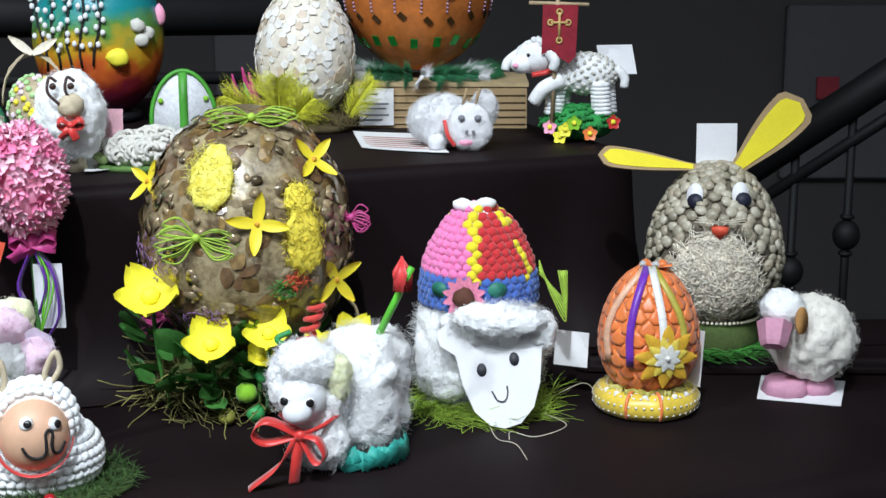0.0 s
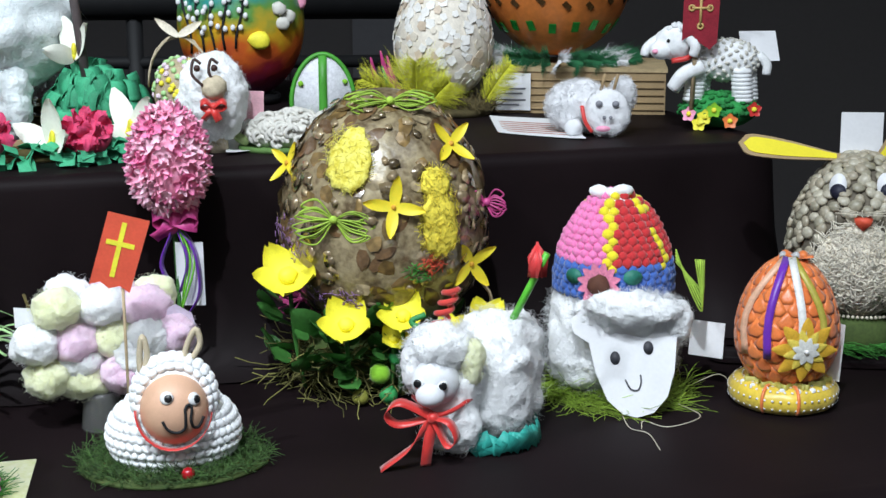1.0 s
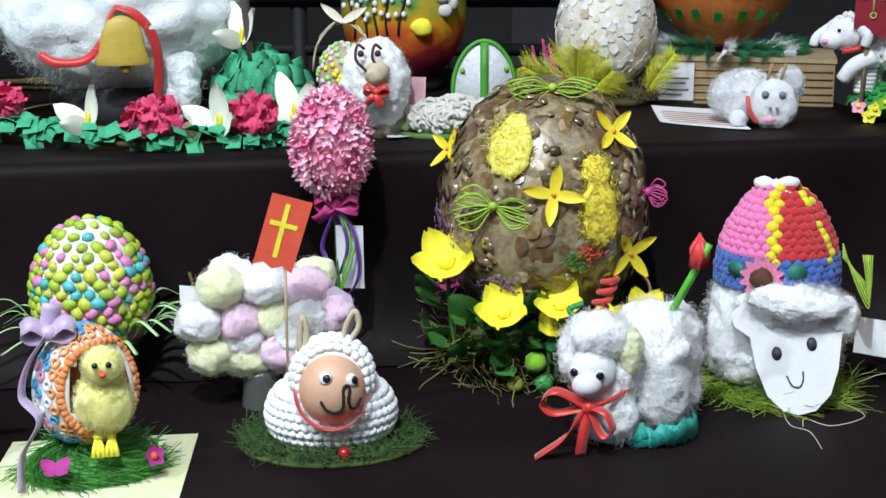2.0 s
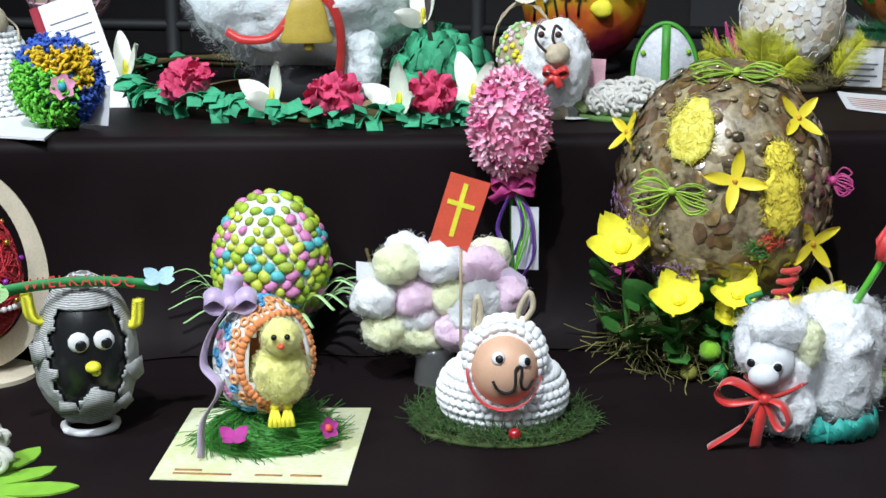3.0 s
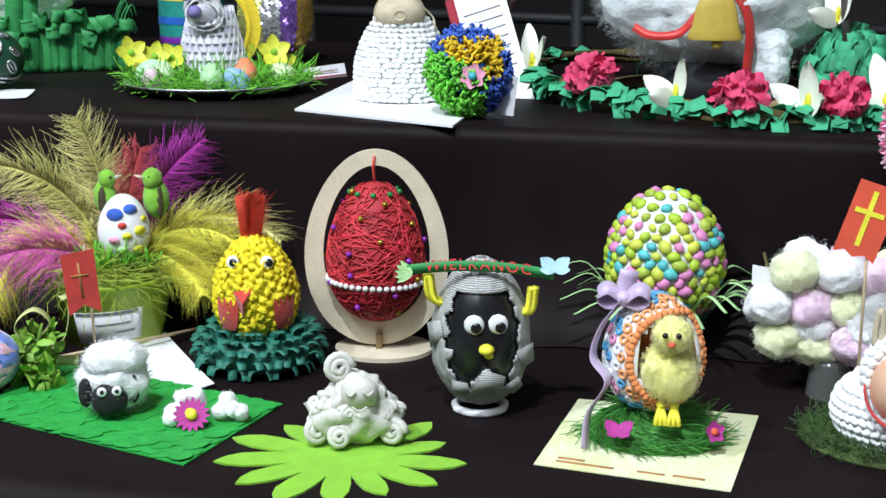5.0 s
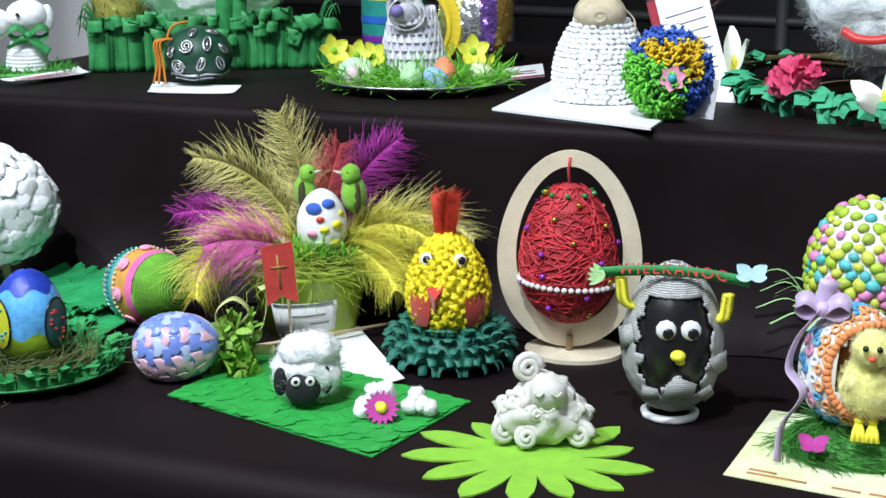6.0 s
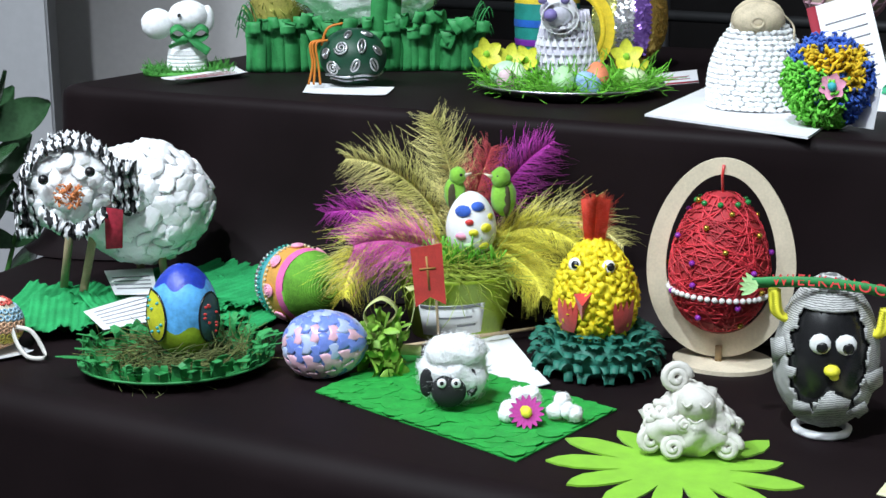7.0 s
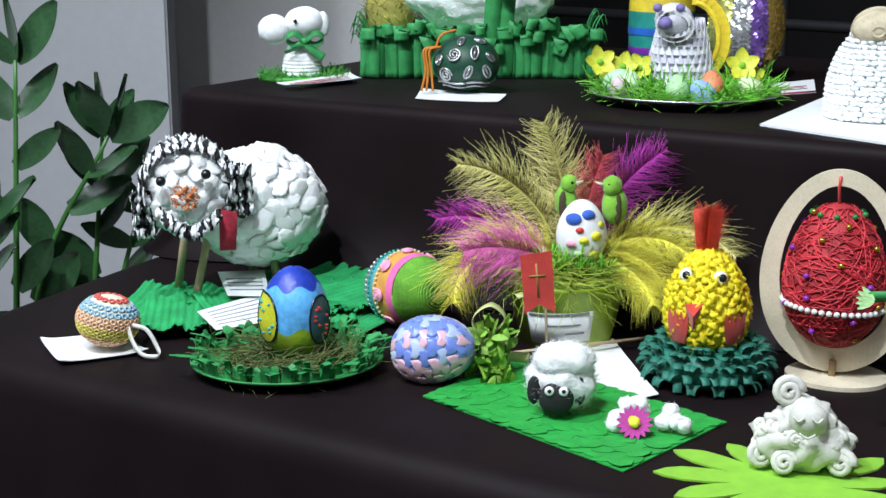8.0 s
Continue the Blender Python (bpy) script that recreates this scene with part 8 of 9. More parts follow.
def plate_nest():
    rng = random.Random(44)
    root = thing("easter_plate", -1.151, 1.206, UP, 44.3, "silver plate with bright green paper grass and pastel eggs", "plate")
    pl = Geo()
    revolve(pl, [(0.5, 0.5), (80, 0.5), (100, 9), (110, 12), (110, 14), (98, 11.5), (78, 3), (0.5, 3)], 48, Matrix.Scale(0.92, 4, (0, 1, 0)))
    part("plate", pl, SILVER, root, "silver plate")
    g = Geo()

    def root_at():
        a, q = rng.uniform(0, 6.283), math.sqrt(rng.random())
        return (104 * q * math.cos(a), 94 * q * math.sin(a), 6 + rng.uniform(0, 14)), (rng.uniform(-1, 1), rng.uniform(-1, 1), rng.uniform(0, 0.5))
    strands(g, 1700, root_at, 32, 0.8, 0.5, 0.25, 4, rng, flat=1.6)
    part("paper_grass", g, GRASS_BRIGHT, root, "shredded green paper grass")["kind"] = "stuff"
    for i, (x, y, z, m) in enumerate(((-8, -64, 24, (0.42, 0.66, 0.36)), (20, -66, 20, (0.32, 0.50, 0.78)), (-78, -18, 26, (0.45, 0.70, 0.45)), (-62, -24, 22, (0.60, 0.72, 0.50)), (-72, -34, 18, (0.75, 0.55, 0.60)), (30, -54, 28, (0.80, 0.25, 0.12)), (74, -20, 20, (0.62, 0.74, 0.42)))):
        e = Egg(26, 34, -17, 0, 0)
        ob = part("speckled_egg", e.body(Geo(), 20, 14), mat("pastel_egg", m, 0.5, 0.12, 150), root, "small pastel speckled egg")
        ob.matrix_local = pose(x * 0.001, y * 0.001, z * 0.001, rng.uniform(-60, 60), rng.uniform(-70, 70), 0)
    for x, y, z, s in ((-98, -10, 46, 19), (-72, 0, 40, 18), (-52, 4, 38, 18), (64, -8, 44, 20), (76, 0, 30, 18), (-86, 6, 36, 17)):
        flower(root, "yellow_flower", spot_frame((x, y, z), (rng.uniform(-0.4, 0.4), -0.8, 0.4), rng.uniform(0, 1)), 5, s, s * 0.8, 0.3, mat("chartreuse_petal", (0.62, 0.62, 0.05), 0.55), LIME, 4, "yellow-green fabric flower")
    b = thing("quilled_rabbit", -1.175, 1.222, UP + 0.004, 44.3, "white folded-paper rabbit with purple print and yellow ear", "rabbit figure")
    b.scale = (0.92, 0.92, 0.86)
    rp = mat("printed_white_paper", (0.66, 0.64, 0.74), 0.6, 0.15, 60, 0.1, 300)
    fold = slab(Geo(), [(-4, -4.5), (4, -4.5), (0, 10)], 5).mesh("paper_fold", rp, False)
    fold2 = slab(Geo(), [(-4, -4.5), (4, -4.5), (0, 10)], 5).mesh("paper_fold", PAPER, False)
    core = Geo()
    revolve(core, [(1, 0), (38, 0), (40, 30), (30, 80), (22, 100), (1, 108)], 28)
    part("core", core, rp, b)
    poses = []
    for row in range(9):
        z = 8 + row * 11
        r = 40 - max(0, z - 30) * 0.22
        for k in range(24):
            a = 2 * math.pi * (k + 0.5 * (row % 2)) / 24
            poses.append((Matrix.Translation((r * math.cos(a), r * math.sin(a), z)) @ Matrix.Rotation(a + 1.57, 4, "Z") @ Matrix.Rotation(radians(82), 4, "X"), row % 2))
    pieces("paper_fold", [fold, fold2], poses, b)
    hd = part("head", ball(Geo(), (-10, -22, 106), (24, 20, 22), 3), rp, b)
    poses = []
    for k in range(34):
        t = k * 2 * math.pi / 34
        poses.append(Matrix.Translation((-8 + 20 * math.cos(t), -36, 98 + 18 * math.sin(t))) @ Matrix.Rotation(-t, 4, "Y") @ Matrix.Rotation(radians(90), 4, "X"))
    pieces("paper_fold", [fold2], poses, hd)
    vio = mat("violet_paper", (0.20, 0.16, 0.40), 0.6)
    part("muzzle", ball(Geo(), (-20, -44, 102), (9, 9, 9), 2), vio, hd)
    for x in (-30, -2):
        part("eye", ball(Geo(), (x, -40, 122), (6, 4, 6), 2), vio, hd)
    er = []
    for k in range(12):
        a = 0.2 + k * 0.19
        er.append(Matrix.Translation((10 + 40 * math.sin(a), 6, 78 + 52 * math.cos(a))) @ Matrix.Rotation(a, 4, "Y") @ Matrix.Rotation(radians(90), 4, "X"))
    golden = mat("golden_yellow_paper", (0.82, 0.60, 0.03), 0.6)
    ear = part("ear", tube(Geo(), [(10 + 38 * math.sin(0.2 + k * 0.19), 4, 78 + 50 * math.cos(0.2 + k * 0.19)) for k in range(12)], 4, 6), golden, b, "golden folded-paper ear")
    pieces("paper_fold", [slab(Geo(), [(-5, -6), (5, -6), (6, 12), (-6, 12)], 4).mesh("paper_fold", golden, False)], er, ear)
    return root


plate_nest()
sheet_of("paper_slip", [(-1.125, 1.337), (-1.114, 1.396), (-1.204, 1.502), (-1.207, 1.417)], UP, PAPER, "red-bordered white paper slip", "paper", bars=[(0.0, 0.0, 1.0, 0.12), (0.1, 0.3, 0.7, 0.05), (0.1, 0.5, 0.7, 0.05)], bar_mat=RED_PRINT)


def sequin_egg():
    rng = random.Random(46)
    root = thing("sequin_egg", -1.270, 1.440, UP, 41.8, "tall egg striped with gold, silver and purple sequins", "easter egg")
    e = Egg(98, 150, 4, 0, 0, 0.16)
    core = part("egg_body", e.body(Geo(), 32, 22), GOLD, root)
    part("foot", ring(Geo(), (0, 0, 5), 24, 5, 28, 8), GOLD, root)
    ms = [mat("chartreuse_sequin", (0.55, 0.55, 0.16), 0.25, metal=0.6), mat("silver_sequin", (0.7, 0.7, 0.72), 0.2, metal=0.8), mat("violet_sequin", (0.24, 0.12, 0.45), 0.25, metal=0.6), mat("old_gold_sequin", (0.50, 0.34, 0.08), 0.3, metal=0.7)]
    g = Geo()
    for row in range(44):
        u = 0.03 + row * 0.0215
        n = max(5, int(2 * math.pi * e.r(u) / 4.6))
        for k in range(n):
            a = 2 * math.pi * (k + 0.5 * (row % 2)) / n
            d = math.degrees(a - 2 * math.pi * (a > math.pi))
            c = 0 if d < -22 else 1 if d < 8 else 2 if d < 34 else 3
            if d < -100:
                c = 2
            p, nn = e.at(u, a)
            slab(g, oval(2.6, 2.6, 7), 0.5, spot_frame(p + nn * 0.6, nn + Vector((rng.uniform(-0.3, 0.3), rng.uniform(-0.3, 0.3), rng.uniform(-0.1, 0.4)))), c)
    part("sequin_cover", g, ms, core, smooth=False)["kind"] = "stuff"
    v = thing("striped_egg_vase", -1.42, 1.435, UP, 45.2, "turquoise and yellow striped egg wound with ribbons", "easter egg")
    cols = [mat("teal_band", (0.02, 0.26, 0.22), 0.5), mat("blue_ribbon_band", (0.03, 0.14, 0.55), 0.3), mat("teal_band", (0.02, 0.28, 0.24), 0.5), mat("violet_ribbon_band", (0.22, 0.04, 0.40), 0.3), mat("teal_band", (0.02, 0.26, 0.22), 0.5), mat("sunny_band", (0.72, 0.55, 0.04), 0.5)]
    zs = [0, 24, 33, 50, 60, 82, 160]
    prof = [(30, 0), (41, 8), (45, 30), (46, 60), (46, 90), (40, 130), (22, 155), (1, 162)]

    def rad(z):
        for (r0, z0), (r1, z1) in zip(prof, prof[1:]):
            if z0 <= z <= z1:
                return r0 + (r1 - r0) * (z - z0) / (z1 - z0)
        return 1
    for (a, b), m in zip(zip(zs, zs[1:]), (cols[0], cols[3], cols[2], cols[1], cols[4], cols[5])):
        part("band", revolve(Geo(), [(rad(a + (b - a) * k / 6) + (0.8 if m in (cols[1], cols[3]) else 0), a + (b - a) * k / 6) for k in range(7)], 32), m, v)
    return root


sequin_egg()
bk = thing("wicker_egg", -1.06, 1.62, UP, 33, "pink and white wicker egg behind the knitted cone sheep", "easter egg")
_e = Egg(110, 130, 60, 0, 0)
part("egg_body", _e.body(Geo(), 30, 20), mat("cream_wicker", (0.55, 0.47, 0.36), 0.7, 0.2), bk)
_g = Geo()
for _k in range(14):
    tube(_g, [_e.at(0.03 + 0.94 * i / 12, _k * 0.449 + i * 0.12)[0] + _e.at(0.5, _k * 0.449)[1] for i in range(13)], 2.2, 5)
for _k in range(11):
    tube(_g, [_e.at(0.08 + _k * 0.08, a * 0.21)[0] for a in range(31)], 2.0, 5)
part("weave", _g, mat("pink_cane", (0.62, 0.36, 0.44), 0.7, 0.2), bk, "pink cane weave")
part("foot", revolve(Geo(), [(1, 0), (34, 0), (28, 66), (1, 66)], 22), CARD, bk)


def cone_sheep():
    rng = random.Random(48)
    root = thing("knotted_cone_sheep", -0.927, 1.262, UP + 0.004, 36.9, "white knotted-yarn bell-shaped sheep with beige rope face", "sheep figure")
    root.scale = (1, 1, 0.88)
    core = Geo()

    def rad(z):
        return max(14, 51 - 0.0009 * max(0, z - 20) ** 2.33)
    revolve(core, [(1, 0)] + [(rad(z) - 2, z) for z in range(0, 124, 8)] + [(1, 128)], 32)
    part("body", core, YARN_WHITE, root)
    knot = ball(Geo(), (0, 0, 0), (4.8, 3.6, 3.4), 2, 0.2, 0.3).mesh("yarn_knot", YARN_WHITE)
    poses = []
    rest = Geo()
    for row in range(17):
        z = 3 + row * 5.9
        n = int(2 * math.pi * rad(z) / 7.6)
        for k in range(n):
            a = 2 * math.pi * (k + 0.5 * (row % 2)) / n + rng.uniform(-0.03, 0.03)
            m = Matrix.Translation((rad(z) * math.cos(a), rad(z) * math.sin(a), z + rng.uniform(-0.8, 0.8))) @ Matrix.Rotation(a + 1.57, 4, "Z") @ Matrix.Rotation(rng.uniform(-0.5, 0.5), 4, "Y")
            if math.sin(a) < 0.15 and len(poses) < 300:
                poses.append(m)
            else:
                ball(rest, (0, 0, 0), (4.8, 3.6, 3.4), 1, at=m)
    pieces("yarn_knot", [knot], poses, root)
    part("yarn_knots", rest, YARN_WHITE, root)["kind"] = "stuff"
    h = Geo()
    for k in range(26):
        t = k * 0.24
        ring(h, (-2, -14, 104), 6 + (k % 13) * 1.7, 2.0, 26, 6, at=Matrix.Translation((0, -22 + (k % 13) * 2.0, 0)) @ Matrix.Translation((-2, -14, 104)) @ Matrix.Rotation(radians(82 + k), 4, "X") @ Matrix.Translation((2, 14, -104)))
    ball(h, (-2, -18, 106), (27, 20, 21), 3, 0.05, 0.2)
    part("face", h, ROPE, root, "coiled beige rope face")
    part("cord", tube(Geo(), arc([(20, -20, 116), (34, -14, 100), (36, -20, 84)], 6), 1.2, 5), ROPE, root)
    w = [(-0.970, 1.131), (-0.770, 1.134), (-0.899, 1.444), (-1.071, 1.358)]
    sheet_of("white_card", w, UP, PAPER, "thick white card under the knotted sheep", "card", 2.4)
    t = thing("entry_tag", -0.868, 1.330, UP + 0.003, 34, "white entry tag with a dark red edge", "tag")
    m = Matrix.Translation((24, 0, 0)) @ Matrix.Rotation(radians(-12), 4, "Z") @ Matrix.Rotation(radians(66), 4, "X") @ Matrix.Rotation(radians(20), 4, "Z")
    part("card", slab(Geo(), [(-34, 0), (34, -20), (34, 128), (-34, 128)], 0.5, m), PAPER, t, smooth=False)
    part("red_edge", slab(Geo(), [(-34, 0), (-24, 0), (-24, 128), (-34, 128)], 0.5, m @ Matrix.Translation((0, 0, 0.6))), RED_PRINT, t)
    for k in range(7):
        part("print_bar", slab(Geo(), [(-18, 30 + k * 12), (26, 30 + k * 12), (26, 31.5 + k * 12), (-18, 31.5 + k * 12)], 0.4, m @ Matrix.Translation((0, 0, 0.6))), PRINT, t)
    return root


cone_sheep()


def loop_yarn_egg():
    rng = random.Random(49)
    root = thing("loop_yarn_egg", -0.800, 1.205, UP + 0.003, 33.9, "round egg tufted with blue, yellow and green yarn", "easter egg")
    cols = [mat("bright_green_yarn", (0.16, 0.58, 0.06), 0.9, 0.2, island=0.2), mat("sun_yellow_yarn", (0.75, 0.50, 0.02), 0.9, 0.2, island=0.2), BLUE]
    e = Egg(78, 82, 3, 0, 0, 0.0)
    part("egg_body", Egg(64, 68, 10, 0, 0, 0.0).body(Geo(), 30, 20), BLUE, root)
    gs = [Geo(), Geo(), Geo()]
    for u, a in e.spread(1700, 0, 1, 0.3, rng):
        p, n = e.at(u, a)
        c = 0 if p.z < 54 - 0.35 * p.x and p.x < 16 else (1 if 42 < p.z < 76 and -22 < p.x < 30 else 2)
        d = Vector((rng.uniform(-1, 1), rng.uniform(-1, 1), rng.uniform(-1, 1)))
        tube(gs[c], arc([p - n * 8, p + n * 2 + d, p + n * 3.5 + d * 4, p + n * 1 + d * 6], 2), 1.5, 4)
    for g, m in zip(gs, cols):
        part("yarn_pile", g, m, root)["kind"] = "stuff"
    p, n = e.face(4, 44)
    flower(root, "felt_flower", spot_frame(p + n * 4, n + Vector((0, -0.4, 0))), 6, 13, 11, 0.1, PINK, TURQUOISE, 4.5, "pink felt flower with a blue button")
    t = Geo()
    for x, z in ((24, 82), (34, 72), (40, 62), (14, 88), (-2, 88)):
        p, n = e.face(x, z)
        ball(t, p + n * 4, 4.5, 2, 0.2, 0.3)
    part("white_tuft", t, COTTON, root)
    part("name_tag", upright_card(Geo(), (36, -8, 0), 26, 40, 10, -40), PAPER, root, smooth=False)
    return root


loop_yarn_egg()


def wreath_lamb():
    rng = random.Random(50)
    root = thing("flower_wreath", -0.65, 1.47, UP, -15.0, "oval wreath of green crepe leaves with roses and lilies", "wreath")
    RX, RY = 240, 170

    def rim(t, dx=0.0):
        return Vector(((RX + dx) * math.cos(t), (RY + dx) * math.sin(t), 17 - 8 * math.cos(t)))
    tray = Geo()
    for dx, r, dz in ((0, 6, 0), (-6, 3.5, 4), (6, 3.5, -4), (3, 2.5, 6)):
        tube(tray, [rim(t, dx + 2 * math.sin(5 * t + dx)) + Vector((0, 0, dz + 2 * math.sin(7 * t + dx))) for t in [k * 2 * math.pi / 48 for k in range(49)]], r, 7)
    part("twig_ring", tray, TWIG, root, "brown twig ring")
    part("foot", revolve(Geo(), [(120, 0), (126, 0), (126, 14), (120, 14)], 40), CARD, root)
    strips = []
    for k in range(4):
        l = 15 + 4 * k
        strips.append(ribbon(Geo(), arc([(-6, 0, 0), (l * 0.35, 0, 2.5), (l * 0.7, 0, 1), (l, 0, -4 - k)], 3), 13 + 1.5 * k, (0, 1, 0.1 * k), 0.5).mesh("crepe_leaf", CREPE, False))
    poses = []
    for k in range(250):
        t = rng.uniform(0, 2 * math.pi) if k > 190 else -math.pi * rng.uniform(-0.05, 1.0)
        d = Vector((math.cos(t), math.sin(t), 0))
        p = rim(t, rng.uniform(-9, 7)) + Vector((0, 0, rng.uniform(-3, 10)))
        hang = rng.random() < 0.22
        poses.append((Matrix.Translation(p) @ Matrix.Rotation(t + rng.uniform(-1.4, 1.4), 4, "Z") @ Matrix.Rotation(rng.uniform(0.8, 1.35) if hang else rng.uniform(-0.35, 0.5), 4, "Y") @ Matrix.Rotation(rng.uniform(-0.5, 0.5), 4, "X"), 3 if hang else rng.randrange(3)))
    pieces("crepe_leaf", strips, poses, root)
    back = Geo()
    ball(back, (140, 66, 36), (46, 42, 40), 3, 0.3, 0.03)
    for k in range(130):
        a, q = rng.uniform(-3.4, 0.3), rng.uniform(-0.3, 1.45)
        n = Vector((math.cos(a) * math.cos(q), math.sin(a) * math.cos(q), math.sin(q)))
        p = Vector((140, 66, 40)) + Vector((n.x * 50, n.y * 44, n.z * 46)) * rng.uniform(0.85, 1.15)
        m = Matrix.Translation(p) @ (n * 0.4 + Vector((rng.uniform(-0.3, 0.3), 0, -0.9))).to_track_quat("X", "Z").to_matrix().to_4x4() @ Matrix.Rotation(rng.uniform(-0.3, 0.3), 4, "Z")
        ribbon(back, arc([(0, 0, 0), (8, 0, 2), (17, 0, 0), (25, 0, -3)], 3), 17, (0, 1, 0), 0.5, at=m)
    part("crepe_mound", back, CREPE, root, "mound of green crepe strips")
    rose_m = mat("crimson_crepe", (0.66, 0.06, 0.16), 0.7, 0.2, 70, 0.4, 500)
    rose_p = []
    for k in range(3):
        g = petal(15, 17, 0.35, 6)
        g.v = [(x, y, z + 1.8 * math.sin(y * 0.9 + k * 2) * (x / 15) ** 1.5) for x, y, z in g.v]
        rose_p.append(g.mesh("petal", rose_m))
    lily_m = mat("cream_crepe", (0.86, 0.87, 0.76), 0.65, 0.06, 70, 0.3, 500)

    def rose(p, s):
        c = part("rose", ball(Geo(), (0, 0, 4), (26, 24, 17), 3, 0.15, 0.1), rose_m, root, "ruffled crimson crepe rose")
        c.matrix_local = Matrix.Translation(p * 0.001) @ Matrix.Rotation(radians(28), 4, "X") @ Matrix.Scale(s, 4)
        for k in range(46):
            u = (k + 0.5) / 46
            a = k * 2.399963
            n = Vector((math.sqrt(1 - u * u) * math.cos(a), math.sqrt(1 - u * u) * math.sin(a), u))
            q = Vector((n.x * 24, n.y * 22, 4 + n.z * 16))
            m = Matrix.Translation(q * 0.001) @ (n + Vector((rng.uniform(-0.5, 0.5), rng.uniform(-0.5, 0.5), rng.uniform(0, 0.5)))).to_track_quat("X", "Z").to_matrix().to_4x4() @ Matrix.Rotation(rng.uniform(0, 6.3), 4, "X") @ Matrix.Scale(rng.uniform(0.55, 0.85), 4)
            ob = new("petal", rose_p[k % 3])
            ob.parent = c
            ob.matrix_local = m
    for t in (-1.68, -0.92, -0.42):
        rose(rim(t, -4) + Vector((0, 0, 13)), 0.98)
    lily_p = petal(46, 21, 0.20, 7).mesh("petal", lily_m)

    def lily(p, s, ways):
        c = part("lily", ball(ball(Geo(), (0, 0, 3), (5, 5, 6), 2, 0.4, 0.3), (2, -3, 9), (3, 2, 7), 2), LEMON, root, "cream crepe lily with yellow heart")
        c.matrix_local = Matrix.Translation(p * 0.001) @ Matrix.Scale(s, 4)
        for x, y, z, roll in ways:
            ob = new("petal", lily_p)
            ob.parent = c
            ob.matrix_local = Vector((x, y, z)).to_track_quat("X", "Y").to_matrix().to_4x4() @ Matrix.Rotation(roll, 4, "X")
    lily(rim(-2.33, -2) + Vector((0, 0, 8)), 1.1, ((-0.35, 0, 1, 0.3), (0.9, -0.1, 0.8, -0.4), (-1, -0.2, 0.3, 0.5), (-0.2, -0.8, 0.3, 0)))
    lily(rim(-1.22, -2) + Vector((0, 0, 8)), 1.0, ((0.45, 0, 1, -0.2), (-0.9, -0.2, 0.55, 0.5), (0.3, -0.8, 0.2, 0.2)))
    lily(rim(-0.60, -8) + Vector((0, 0, 8)), 1.05, ((0.1, 0, 1, 0.1), (-0.9, -0.2, 0.5, 0.4), (0.9, -0.4, 0.3, -0.3)))
    lily(rim(-0.10, -8) + Vector((0, 0, 12)), 1.1, ((0.75, 0, 0.9, -0.3), (-0.3, -0.1, 1, 0.3), (-0.6, -0.7, 0.1, 0.2)))
    lily(Vector((130, 38, 92)), 1.0, ((-0.35, 0, 1, 0.3), (0.7, -0.1, 0.8, -0.4), (0.1, -0.8, 0.2, 0)))

    lamb = thing("large_cotton_lamb", -0.655, 1.475, UP + 0.002, 24.0, "large white cotton wool lamb with red ribbon and gold bell", "lamb figure")
    part("stand", revolve(Geo(), [(1, 0), (70, 0), (60, 40), (1, 44)], 24), BLACK, lamb, "dark stand")
    pale = mat("bluish_cotton_wool", (0.86, 0.93, 0.95), 1, 0.03, 60, 0.7, 300, sheen=0.3, spec=0.1, soft=0.5, depth=0.006)
    part("body", wool(Geo(), (0, 0, 124), (128, 84, 94), 150, 24, 110, 0.25, fibres=260), pale, lamb)
    part("leg", wool(Geo(), (58, -52, 44), (26, 22, 40), 14, 10, 111, 0.3, fibres=20), pale, lamb)
    part("tail_tuft", wool(Geo(), (116, 8, 236), (26, 22, 40), 20, 9, 115, 0.3, fibres=20), pale, lamb)
    part("head", wool(Geo(), (-50, -40, 262), (62, 50, 54), 60, 12, 112, 0.25, fibres=60), pale, lamb)
    mo = Geo()
    for s in (-1, 1):
        tube(mo, arc([(-50, -98, 240), (-50 + s * 14, -98, 226), (-50 + s * 28, -92, 234)], 6), 1.8, 5)
    part("mouth", mo, BLACK, lamb)
    r = Geo()
    ribbon(r, arc([(-84, -70, 82), (-66, -80, 74), (-38, -86, 76), (-22, -88, 92), (-12, -88, 116), (-4, -90, 132)], 8), 9, (0.3, 0.2, 1), 0.6)
    ribbon(r, arc([(-4, -90, 132), (16, -92, 124), (32, -90, 104), (38, -86, 76), (36, -84, 36)], 8), 10, (1, 0.3, 0), 0.6)
    ribbon(r, arc([(-96, -60, 220), (-50, -98, 206), (14, -94, 190), (40, -70, 220)], 8), 14, (0, 0.2, 1), 0.6)
    part("ribbon", r, RED, lamb, "red satin ribbon")
    bell = Geo()
    revolve(bell, [(27, 0), (29, 3), (24, 14), (21, 32), (16, 44), (6, 50), (1, 51)], 28, Matrix.Translation((2, -98, 72)) @ Matrix.Scale(0.3, 4, (0, 1, 0)))
    ball(bell, (4, -98, 68), (6, 4, 6), 2)
    part("bell", bell, mat("gold_paper_bell", (0.50, 0.36, 0.06), 0.45, 0.12), lamb, "gold paper bell")
    part("banner_stick", tube(Geo(), [(142, -70, 22), (118, -58, 280)], 5, 8), mat("dark_stained_stick", (0.09, 0.07, 0.07), 0.6), lamb)
    return root


wreath_lamb()


